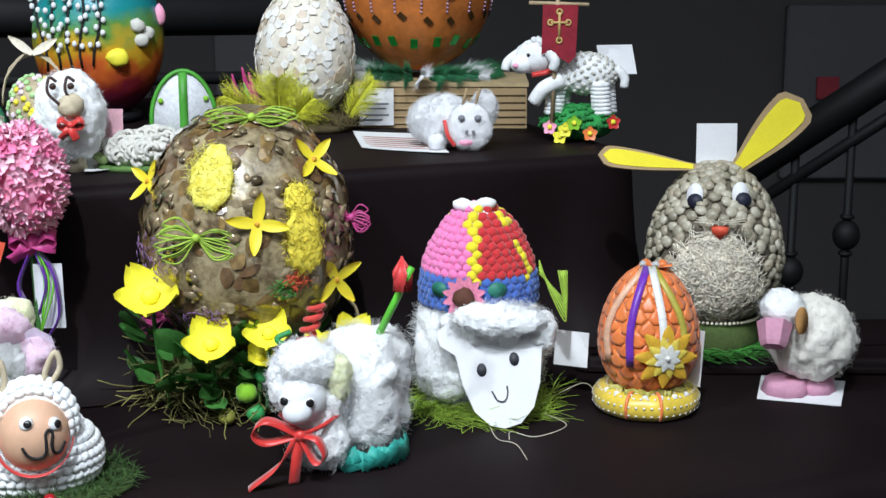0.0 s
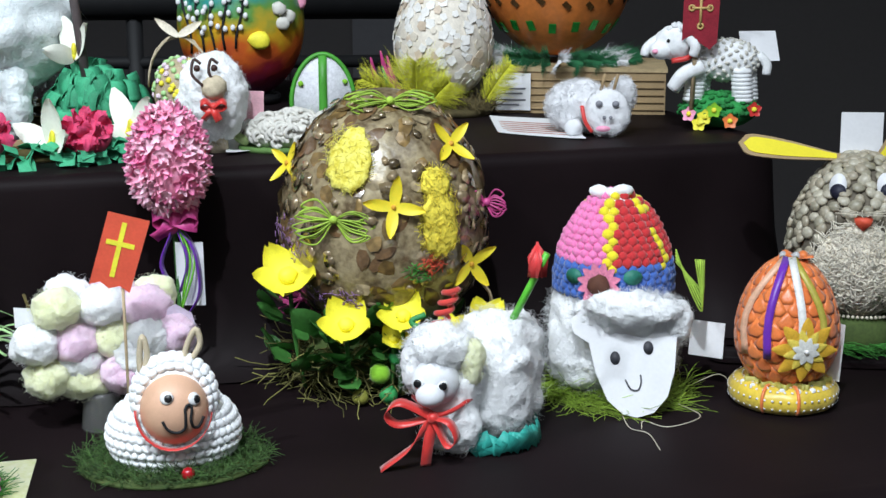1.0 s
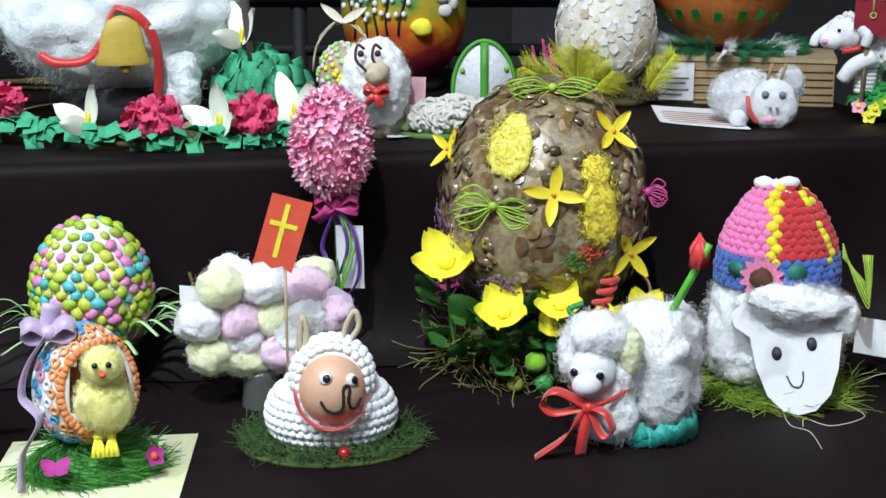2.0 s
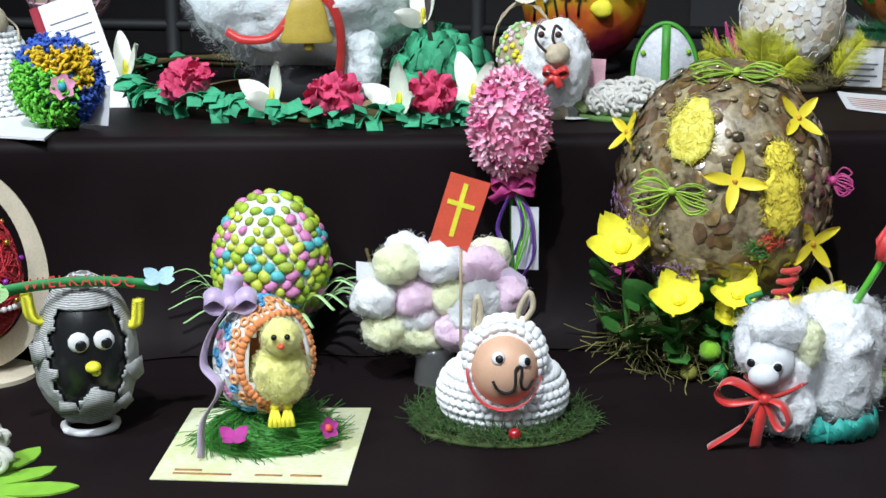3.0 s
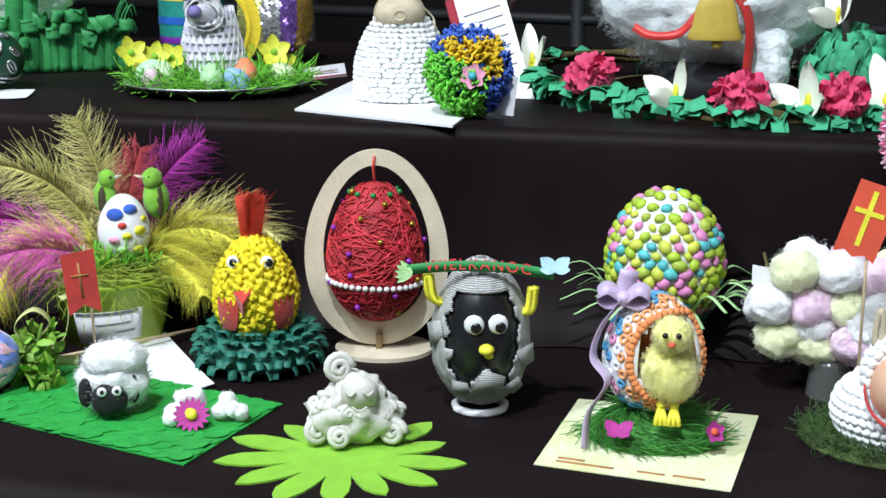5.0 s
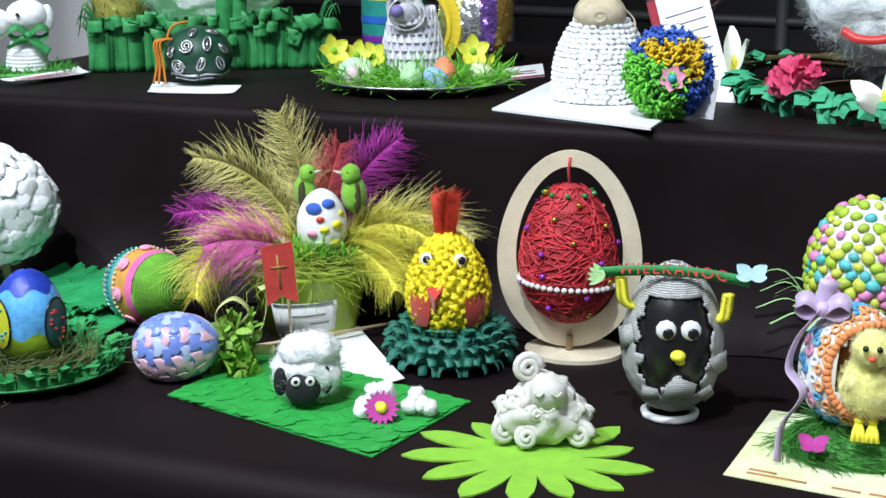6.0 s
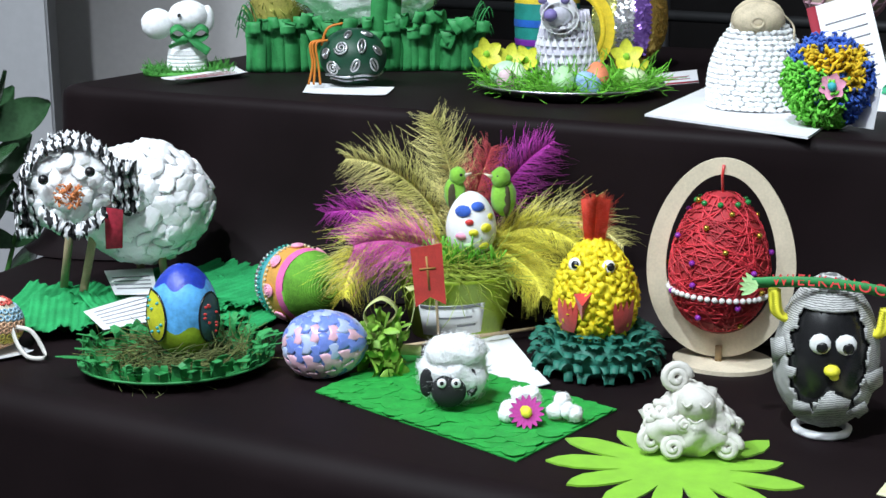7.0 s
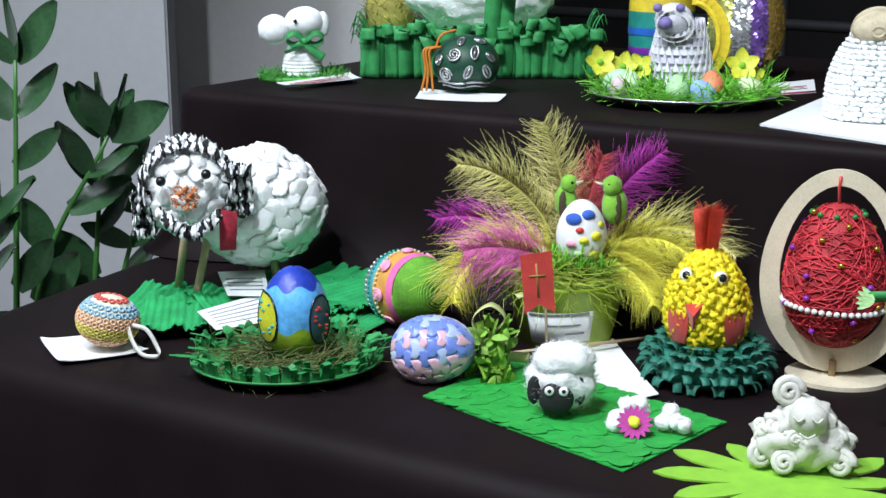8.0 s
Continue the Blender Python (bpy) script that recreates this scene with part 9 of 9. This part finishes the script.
def basket_lamb():
    rng = random.Random(52)
    root = thing("basket_lamb", -0.357, 1.428, UP, 14.3, "round cotton lamb with red bow carrying an egg basket", "lamb figure")
    for x in (-12, 8):
        part("foot", tube(Geo(), [(x, 0, 0), (x - 2, 0, 26)], 10, 10), ROPE, root, "beige rope foot")
    part("body", wool(Geo(), (2, 0, 56), (36, 34, 46), 50, 9, 120, 0.2, fibres=80), COTTON, root)
    part("muzzle", ball(Geo(), (5, -36, 70), (13, 10, 12), 3, 0.2, 0.3), ROPE, root, "beige rope muzzle")
    part("bow", bow(Geo(), (4, -40, 52), 13, width=8, tails=((-0.8, -1.0), (0.4, -1.1))), RED, root, "red ribbon bow")
    h = Geo()
    for x in (-11, 6):
        tube(h, arc([(x + 6, -40, 72), (x - 5, -38, 84), (x - 3, -34, 98), (x + 4, -34, 94)], 6), 1.6, 5)
        ball(h, (x, -38, 90), 3.5, 2)
    part("eye_loops", h, mat("brown_leather", (0.05, 0.02, 0.015), 0.5), root)
    e = Egg(54, 66, 30, -30, 16, 0.1)
    b = part("basket_egg", e.body(Geo(), 26, 18), mat("beige_basket", (0.42, 0.34, 0.22), 0.8, 0.25), root, "beige egg basket")
    knobs = [ball(Geo(), (0, 0, 0), (3.4, 3.4, 2.4), 1, 0.2, 0.5).mesh("paper_rosette", m) for m in (LEMON, MINT, COTTON_PINK)]
    pieces("paper_rosette", knobs, [(spot_frame(e.at(u, a)[0] + e.at(u, a)[1], e.at(u, a)[1]), rng.randrange(3)) for u, a in e.spread(150, 0.4, 1, 0.3, rng)], b)
    t = Geo()
    for k in range(6):
        tube(t, [(-30 + 32 * math.cos(q), 16 + k, 66 + 52 * math.sin(q) + rng.uniform(-2, 2)) for q in [i * 0.262 for i in range(13)]], 1.0, 4)
    part("handle", t, ROPE, root, "twisted twine handle")
    f = Geo()
    for a in (2.5, 0.5):
        p = petal(28, 9, 0.2, 4)
        f.add(p.v, p.f, 0, Matrix.Translation((-30, 14, 118)) @ Matrix.Rotation(1.2, 4, "X") @ Matrix.Rotation(a, 4, "Z"))
    part("feather_tie", f, STRAW, root)
    part("name_tag", upright_card(Geo(), (44, 20, 20), 22, 40, 5, -20), mat("pink_tag", (0.72, 0.40, 0.46), 0.7), root, smooth=False)
    return root


basket_lamb()
sheet_of("paper_slip", [(-0.335, 1.40), (-0.285, 1.47), (-0.30, 1.55), (-0.36, 1.50)], UP, PAPER, "white paper slip behind the basket lamb", "paper", curl=4)


def clay_curl_lamb():
    rng = random.Random(53)
    root = thing("curled_clay_lamb", -0.274, 1.455, UP, 10.9, "reclining white clay-curl lamb on a green felt base", "lamb figure")
    part("felt_base", slab(Geo(), oval(60, 34, 30), 5), mat("moss_green_felt", (0.10, 0.20, 0.05), 0.9, 0.2), root)
    g = Geo()
    ball(g, (-4, 0, 18), (50, 26, 20), 3)
    curls = []
    for k in range(70):
        x, a = rng.uniform(-48, 44), rng.uniform(-0.2, 2.3)
        q = math.sqrt(max(0.05, 1 - (x / 54) ** 2))
        p = Vector((x, -28 * q * math.cos(a), 14 + 24 * q * math.sin(a)))
        m = Matrix.Translation(p) @ Euler((rng.uniform(0.6, 1.6), rng.uniform(-0.5, 0.5), rng.uniform(-0.6, 0.6))).to_matrix().to_4x4()
        curls.append(m)
    fl = part("body", g, CLAY, root)
    pieces("clay_curl", [tube(Geo(), [(6 * math.cos(t), 5 * math.sin(t), 0) for t in [i * 0.6 for i in range(9)]], 2.4, 5).mesh("clay_curl", CLAY)], curls, fl)
    s = Geo()
    tube(s, [(60 + (19 - k * 0.42) * math.cos(k * 0.36), -10, 34 + (19 - k * 0.42) * math.sin(k * 0.36)) for k in range(42)], 4.4, 8, 2.5)
    part("horn_spiral", s, CLAY, root, "white clay spiral horn")
    part("tail", tube(Geo(), arc([(-50, -4, 8), (-62, -6, 20), (-54, 4, 44)], 6), 6, 8, 3), mat("sage_felt", (0.20, 0.26, 0.10), 0.9), root)
    b = thing("felt_egg_board", -0.272, 1.535, UP, 10.9, "white felt egg board edged and banded with green ribbon", "easter egg")
    o = [(34 * math.cos(t) * (1 - 0.12 * math.sin(t)), 46 + 46 * math.sin(t)) for t in [k * 2 * math.pi / 36 for k in range(36)]]
    m = Matrix.Translation((12, 0, 0)) @ Matrix.Rotation(radians(86), 4, "X")
    part("board", slab(Geo(), o, 8, m), mat("white_glitter_felt", (0.62, 0.62, 0.66), 0.8, 0.15, 200), b)
    rim = Geo()
    tube(rim, [m @ Vector((x, y, 8)) for x, y in o + o[:1]], 2.6, 6)
    ribbon(rim, [m @ Vector((0, y, 9.5)) for y in (1, 30, 60, 91)], 9, (1, 0, 0), 1)
    part("green_ribbon", rim, mat("leaf_green_ribbon", (0.06, 0.30, 0.03), 0.5), b)
    for i, (x, y, mm) in enumerate(((-22, 12, mat("pale_blue_felt", (0.5, 0.62, 0.75), 0.8)), (-8, 10, RED), (8, 10, RED), (20, 14, PURPLE), (26, 24, LEMON), (16, 30, LIME), (-16, 26, LIME), (-24, 60, LIME), (24, 62, LIME))):
        part("felt_flower", ball(Geo(), m @ Vector((x, y, 10)), (6, 4, 6) if i < 7 else (3, 2, 3), 2, 0.3, 0.3), mm, b)
    return root


clay_curl_lamb()


def painted_egg():
    rng = random.Random(54)
    root = thing("willow_egg", -0.427, 1.850, UP, 13.2, "large egg painted teal, yellow and red with pussy willow", "easter egg")
    e = Egg(166, 218, 6, 0, 0, 0.08)
    m = bpy.data.materials.new("rainbow_egg_paint")
    m.use_nodes = True
    n, l = m.node_tree.nodes, m.node_tree.links
    tc, sep, ns, add, rp = n.new("ShaderNodeTexCoord"), n.new("ShaderNodeSeparateXYZ"), n.new("ShaderNodeTexNoise"), n.new("ShaderNodeMath"), n.new("ShaderNodeValToRGB")
    l.new(tc.outputs["Generated"], sep.inputs[0])
    l.new(tc.outputs["Object"], ns.inputs["Vector"])
    ns.inputs["Scale"].default_value, ns.inputs["Detail"].default_value = 28, 4
    add.operation = "MULTIPLY_ADD"
    add.inputs[1].default_value = 0.34
    l.new(ns.outputs["Fac"], add.inputs[0])
    l.new(sep.outputs[2], add.inputs[2])
    stops = [(0.20, (0.06, 0.01, 0.12)), (0.36, (0.30, 0.02, 0.03)), (0.48, (0.62, 0.12, 0.02)), (0.60, (0.60, 0.36, 0.02)), (0.70, (0.12, 0.28, 0.05)), (0.82, (0.01, 0.26, 0.26)), (0.98, (0.01, 0.22, 0.36))]
    els = rp.color_ramp.elements
    els[0].position, els[0].color = stops[0][0], (*stops[0][1], 1)
    els[1].position, els[1].color = stops[-1][0], (*stops[-1][1], 1)
    for p, c in stops[1:-1]:
        els.new(p).color = (*c, 1)
    l.new(add.outputs[0], rp.inputs[0])
    l.new(rp.outputs[0], n["Principled BSDF"].inputs["Base Color"])
    n["Principled BSDF"].inputs["Roughness"].default_value = 0.35
    bp = n.new("ShaderNodeBump")
    bp.inputs["Strength"].default_value, bp.inputs["Distance"].default_value = 0.6, 0.004
    l.new(ns.outputs["Fac"], bp.inputs["Height"])
    l.new(bp.outputs[0], n["Principled BSDF"].inputs["Normal"])
    part("egg_body", e.body(Geo(), 44, 30), m, root)
    tw, bd = Geo(), []
    for k, x0 in enumerate((-62, -48, -34, -20, -4)):
        pts = []
        for i in range(8):
            x = x0 + (x0 + 30) * 0.05 * i + 3 * math.sin(i + k)
            p, nn = e.face(x, 70 + i * 14 + k * 2)
            pts.append(p + nn * 1.5)
            if i > 1:
                for s in (-1, 1):
                    bd.append(Matrix.Translation(p + nn * 4 + Vector((s * rng.uniform(2, 7), 0, rng.uniform(-3, 9)))))
        tube(tw, pts, 1.6, 5)
    part("willow_twig", tw, BLACK, root, "painted dark willow twigs")
    pieces("willow_bud", [ball(Geo(), (0, 0, 0), (3.2, 2.8, 4.2), 2).mesh("willow_bud", PAPER)], bd, root)
    for x, z in ((48, 126), (58, 116), (52, 108)):
        p, nn = e.face(x, z)
        part("clay_rose", ball(Geo(), p + nn * 3, (10, 6, 9), 2, 0.3, 0.2), CLAY, root)
    p, nn = e.face(22, 88)
    part("clay_chick", ball(Geo(), p + nn * 2, (14, 6, 12), 2, 0.2, 0.2), LEMON, root)
    p, nn = e.face(76, 136)
    part("clay_flower", ball(Geo(), p + nn * 2, (8, 6, 14), 2, 0.2, 0.2), PINK, root)
    part("foot", ring(Geo(), (0, 0, 7), 44, 7, 28, 8), GLOSS_BLACK, root)
    return root


painted_egg()


def scale_egg():
    rng = random.Random(55)
    root = thing("scale_egg", -0.152, 1.770, UP, 5.0, "white egg shingled with eggshell bits on moss and feathers", "easter egg")
    g = Geo()
    revolve(g, [(1, 0), (62, 0), (64, 8), (40, 20), (1, 26)], 28, wobble=0.1)
    strands(g, 500, lambda: ((rng.uniform(-58, 62), rng.uniform(-56, 40), 10), (rng.uniform(-1, 1), rng.uniform(-1, 0.3), 0.6)), 22, 0.8, 0.6, 0.22, 4, rng)
    part("moss_base", g, mat("brown_moss", (0.13, 0.10, 0.04), 0.9, 0.3, island=0.4), root)
    e = Egg(120, 160, 20, 0, 0, 0.14)
    core = part("egg_body", e.body(Geo(), 34, 24), mat("cream_core", (0.76, 0.70, 0.60), 0.7, 0.15), root)
    cols = [mat("white_eggshell_bit", (0.84, 0.82, 0.78), 0.5, 0.1), mat("ivory_eggshell_bit", (0.76, 0.69, 0.58), 0.5, 0.1), mat("tan_eggshell_bit", (0.62, 0.50, 0.38), 0.5, 0.1)]
    meshes = [slab(Geo(), [(-7, -5), (3, -7), (8, 0), (4, 6), (-5, 6)], 1.2).mesh("shell_chip", m, False) for m in cols]
    poses = []
    for u, a in e.spread(420, 0.03, 1, 0.2, rng):
        p, n = e.at(u, a)
        if p.y > 15:
            continue
        poses.append((spot_frame(p + n * rng.uniform(0.2, 1.2), n + Vector((rng.uniform(-0.15, 0.15), rng.uniform(-0.15, 0.15), rng.uniform(-0.15, 0.15))), rng.uniform(0, 6.3), rng.uniform(0.55, 0.95)), rng.choice((0, 0, 0, 0, 1, 1, 2))))
    pieces("shell_chip", meshes, poses, core)
    fy = mat("yellow_green_feather", (0.70, 0.70, 0.06), 0.8, 0.2, island=0.2)
    for b, d, l, w in (((-30, -50, 20), (-0.1, -0.2, 1), 50, 54), ((-44, -44, 18), (-0.9, -0.1, 0.5), 62, 40), ((52, -40, 18), (0.5, 0, 0.9), 56, 34), ((-16, -56, 16), (0.5, -0.2, 0.7), 40, 40)):
        part("feather", feather(Geo(), b, d, l, w, rng, 0.1, droop=0.2), fy, root)
    for x, z in ((-82, 46), (-70, 54), (-62, 48)):
        part("tulip", tube(Geo(), arc([(x + 10, -30, 22), (x, -34, z), (x - 6, -36, z + 26)], 5), 7, 8, 1), mat("pink_tulip", (0.50, 0.04, 0.20), 0.5), root)
    part("tulip_leaf", tube(Geo(), [(-62, -38, 22), (-74, -40, 62)], 5, 6, 1), GREEN, root)
    return root


scale_egg()


def mosaic_egg():
    rng = random.Random(56)
    bx = thing("cardboard_box", 0.02, 1.85, UP, -0.8, "low corrugated cardboard box with a white label", "box")
    g = Geo()
    slab(g, [(-110, -75), (104, -75), (104, 75), (-110, 75)], 56)
    part("box_body", g, CARD, bx, smooth=False)
    part("lid_edge", slab(Geo(), [(-112, -77), (106, -77), (106, 77), (-112, 77)], 5, Matrix.Translation((0, 0, 52))), mat("tan_cardboard", (0.44, 0.33, 0.18), 0.8, 0.15), bx, smooth=False)
    for k in range(5):
        part("flute", tube(Geo(), [(-108, -76, 6 + k * 9), (102, -76, 6 + k * 9)], 1.2, 6), CARD, bx)
    lab = part("label", slab(Geo(), [(-106, 4), (-62, 4), (-62, 50), (-106, 50)], 0.8, Matrix.Translation((0, -79, 0)) @ Matrix.Rotation(radians(90), 4, "X")), PAPER, bx, smooth=False)
    for k, (y, w) in enumerate(((42, 20), (30, 34), (24, 30), (16, 34), (10, 26))):
        part("print_bar", slab(Geo(), [(-102, y), (-102 + w, y), (-102 + w, y + 2), (-102, y + 2)], 0.4, Matrix.Translation((0, -79.9, 0)) @ Matrix.Rotation(radians(90), 4, "X")), PRINT, lab)
    root = thing("mosaic_egg", -0.015, 1.86, UP + 0.057, -0.8, "large orange egg inlaid with green and gold mosaic squares", "easter egg")
    fg = mat("green_feather", (0.02, 0.16, 0.06), 0.8, 0.2, island=0.3)
    for k in range(16):
        a = math.pi + k * 0.21
        part("feather", feather(Geo(), (50 * math.cos(a), 50 * math.sin(a), 6), (math.cos(a), math.sin(a) * 0.8, 0.10), 60, 26, rng, 0.1, droop=0.1), fg if k % 4 else PAPER, root)
    e = Egg(194, 240, 8, 0, 0, 0.06)
    core = part("egg_body", e.body(Geo(), 44, 30), mat("burnt_orange_paint", (0.50, 0.15, 0.03), 0.45, 0.25, 20, 0.4, 120), root)
    cols = [mat("green_mirror_tile", (0.02, 0.30, 0.05), 0.15, metal=0.5), mat("gold_mirror_tile", (0.55, 0.38, 0.06), 0.15, metal=0.8), mat("brown_tile", (0.06, 0.03, 0.01), 0.2), mat("lime_tile", (0.40, 0.45, 0.05), 0.2, metal=0.4)]
    meshes = [slab(Geo(), [(-5, -8), (5, -8), (5, 8), (-5, 8)], 1.5).mesh("mosaic_tile", m, False) for m in cols]
    poses = []
    for row, (u, c, n) in enumerate(((0.17, 0, 18), (0.30, 2, 18), (0.52, 1, 20), (0.44, 3, 20), (0.60, 3, 20), (0.66, 1, 20))):
        for k in range(n):
            a = 2 * math.pi * (k + 0.5 * (row % 2) + rng.uniform(-0.1, 0.1)) / n
            p, nn = e.at(u + rng.uniform(-0.02, 0.02), a)
            m = Matrix.Translation(p + nn * 0.5) @ nn.to_track_quat("Z", "Y").to_matrix().to_4x4() @ Matrix.Rotation((0.78 if c == 2 else rng.uniform(-0.15, 0.15)), 4, "Z") @ Matrix.Scale(0.7 if c == 2 else 0.9, 4)
            poses.append((m, c))
    pieces("mosaic_tile", meshes, poses, core)
    lilac = mat("lilac_bead", (0.45, 0.30, 0.45), 0.3)
    for k in range(18):
        b = Geo()
        for i in range(8):
            p, nn = e.at(0.33 + i * 0.02, 2 * math.pi * (k + 0.25) / 18)
            ball(b, p + nn, 1.7, 1)
        part("bead_string", b, lilac, core)
    return root


mosaic_egg()


def furry_lamb():
    root = thing("furry_lamb", 0.03, 1.595, UP, -1.1, "lying white furry lamb with a round drawn paper face", "lamb figure")
    g = Geo()
    wool(g, (-12, 12, 30), (36, 30, 28), 30, 8, 130, 0.2, fibres=420)
    wool(g, (36, 2, 44), (14, 14, 20), 10, 6, 131, 0.2, fibres=160)
    part("body", g, mat("white_fur", (0.84, 0.84, 0.86), 0.9, 0.12, 90, 0.6, 500, sheen=0.3), root)
    m = Matrix.Translation((20, -26, 27)) @ Matrix.Rotation(radians(80), 4, "X")
    f = part("face", wool(Geo(), (20, -20, 27), (25, 10, 27), 10, 4, 134, 0.1, fibres=90), PAPER, root, "round white furry face")
    m = m @ Matrix.Translation((0, 0, 4.5))
    d = Geo()
    for x in (-9, 9):
        slab(d, oval(4, 3.6, 12, x, 10), 0.5, m @ Matrix.Translation((0, 0, 2.1)))
    for x in (-3, 4):
        slab(d, oval(2, 2.2, 10, x, -5), 0.5, m @ Matrix.Translation((0, 0, 2.1)))
    part("drawn_eyes", d, PRINT, f)
    part("drawn_lips", slab(Geo(), oval(8, 3.4, 14, -4, -17), 0.5, m @ Matrix.Translation((0, 0, 2.1))), PINK, f)
    for x in (12, 26):
        part("horn", tube(Geo(), [(x, -20, 50), (x + 5, -20, 70)], 1.8, 6), CARD, root)
    part("collar", tube(Geo(), arc([(-8, -20, 34), (-4, -26, 18), (4, -26, 6)], 5), 2.4, 6), RED, root)
    part("paw", wool(Geo(), (-16, -24, 10), (9, 10, 10), 6, 5, 133, 0.2, fibres=20), PAPER, root)
    return root


furry_lamb()
sheet_of("entry_form", [(-0.071, 1.585), (0.027, 1.545), (0.003, 1.705), (-0.091, 1.726)], UP, PAPER, "white printed form with an orange edge", "paper", bars=[(0.0, 0.02, 1.0, 0.04)] + [(0.08, 0.15 + 0.11 * k, 0.8, 0.03) for k in range(6)], bar_mat=mat("brick_print", (0.45, 0.16, 0.10), 0.7), curl=2)


def crochet_lamb():
    rng = random.Random(58)
    root = thing("crochet_lamb", 0.178, 1.664, UP, -6.2, "white crocheted lamb with red church banner on green base", "lamb figure")
    g = Geo()
    ball(g, (0, 0, 20), (44, 30, 20), 3, 0.08, 0.1)
    for k in range(150):
        a, q = rng.uniform(0, 6.283), rng.uniform(-0.2, 1.4)
        p = Vector((45 * math.cos(a) * math.cos(q), 31 * math.sin(a) * math.cos(q), 20 + 21 * math.sin(q)))
        ball(g, p, (4, 4, 3), 1, 0.2, 0.3)
    base = part("base", g, mat("green_crochet", (0.02, 0.22, 0.05), 0.9, 0.25, 80, 0.4, 500, island=0.3), root, "green crocheted meadow base")
    for x, z, m in ((-32, 18, PINK), (-14, 16, YELLOW), (14, 12, ORANGE), (40, 24, RED), (-20, 8, LEMON), (-4, 24, LIME)):
        flower(base, "crochet_flower", spot_frame((x, -30 * math.sqrt(max(0.1, 1 - (x / 46) ** 2)) - 4, z), (x * 0.01, -1, 0.2)), 5, 9, 8, 0.15, m, LEMON, 3)
    b = Geo()
    ball(b, (6, 4, 78), (38, 22, 24), 3, 0.04, 0.15)
    body = part("body", b, YARN_WHITE, root)
    st = ball(Geo(), (0, 0, 0), (3.6, 2.2, 2.4), 1).mesh("crochet_stitch", mat("oat_yarn", (0.62, 0.60, 0.54), 0.9, 0.15))
    poses = []
    for i in range(170):
        z = 1 - 2 * (i + 0.5) / 170
        a = i * 2.399963
        q = math.sqrt(1 - z * z)
        n = Vector((q * math.cos(a) / 38, q * math.sin(a) / 22, z / 24)).normalized()
        poses.append(spot_frame(Vector((6, 4, 78)) + Vector((38 * q * math.cos(a), 22 * q * math.sin(a), 24 * z)), n, i))
    pieces("crochet_stitch", [st], poses, body)
    for x, y, k in ((-26, -8, 0), (24, -8, 0), (-20, 14, 0), (30, 12, 0)):
        leg = part("leg", tube(Geo(), [(x, y, 70), (x, y, 28)], 10, 12), YARN_WHITE, root)
        for i in range(8):
            part("crochet_row", ring(Geo(), (x + (2 if x > 0 else -2) * 0.2 * i, y, 66 - i * 4.6), 9, 3.2, 20, 6), YARN_WHITE, leg)
    part("raised_leg", tube(Geo(), arc([(-20, -18, 72), (-40, -24, 62), (-52, -22, 46)], 5), 10, 10, 8), YARN_WHITE, root)
    part("tail", tube(Geo(), arc([(42, 4, 84), (52, 2, 74), (52, 2, 62)], 5), 6, 8, 5), YARN_WHITE, root)
    h = Geo()
    ball(h, (-52, -12, 98), (22, 18, 20), 3, 0.05, 0.2)
    ball(h, (-66, -22, 90), (13, 11, 11), 3, 0.05, 0.2)
    for k in range(26):
        ball(h, (-46 + rng.uniform(-16, 14), -12 + rng.uniform(-12, 10), 114 + rng.uniform(-4, 4)), 4.5, 1, 0.2, 0.3)
    hd = part("head", h, YARN_WHITE, root)
    part("ear", tube(Geo(), arc([(-38, -22, 108), (-28, -28, 96), (-30, -28, 84)], 5), 8, 8, 5), YARN_WHITE, root)
    part("ear", tube(Geo(), arc([(-68, -8, 102), (-82, -10, 92), (-86, -12, 82)], 5), 7, 8, 5), YARN_WHITE, root)
    part("eye", ball(Geo(), (-58, -29, 101), 2.2, 2), GLOSS_BLACK, hd)
    part("nose", ball(Geo(), (-72, -31, 89), (4, 3, 3), 2), PINK, hd)
    part("collar", ribbon(Geo(), arc([(-54, -24, 78), (-36, -26, 82), (-26, -14, 90)], 6), 6, (0, 0.3, 1), 1), RED, root)
    part("banner_pole", tube(Geo(), [(-30, -26, 24), (-24, -26, 196)], 2.6, 8), STICK, root)
    part("cross_bar", tube(Geo(), [(-58, -26, 160), (10, -26, 158)], 2.2, 7), STICK, root)
    m = Matrix.Translation((-24, -30, 92)) @ Matrix.Rotation(radians(90), 4, "X")
    fl = part("banner", slab(Geo(), [(-19, 10), (-8, 16), (0, 8), (12, 0), (20, 8), (22, 66), (-18, 66)], 1.2, m), mat("dark_red_crochet", (0.28, 0.015, 0.03), 0.9, 0.2, 80, 0.4, 500), root, "dark red crocheted banner", smooth=False)
    c = Geo()
    for x0, y0, x1, y1 in ((1, 26, 1, 58), (-9, 46, 11, 46)):
        tube(c, [m @ Vector((x0, y0, 1.8)), m @ Vector((x1, y1, 1.8))], 1.6, 5)
    for x, y in ((1, 26), (1, 58), (-9, 46), (11, 46)):
        ring(c, (0, 0, 0), 3, 1.2, 12, 6, at=m @ Matrix.Translation((x, y, 1.8)))
    part("cross", c, mat("gold_thread", (0.55, 0.38, 0.14), 0.6), fl)
    rb = Geo()
    ribbon(rb, arc([(-24, -28, 164), (-14, -30, 172), (-2, -28, 168), (4, -30, 164)], 6), 3, (0, 1, 0.2), 0.5)
    part("ribbon", rb, ORANGE, root)
    part("name_card", upright_card(Geo(), (46, 16, 76), 44, 38, 30, 20), PAPER, root, smooth=False)
    return root


crochet_lamb()
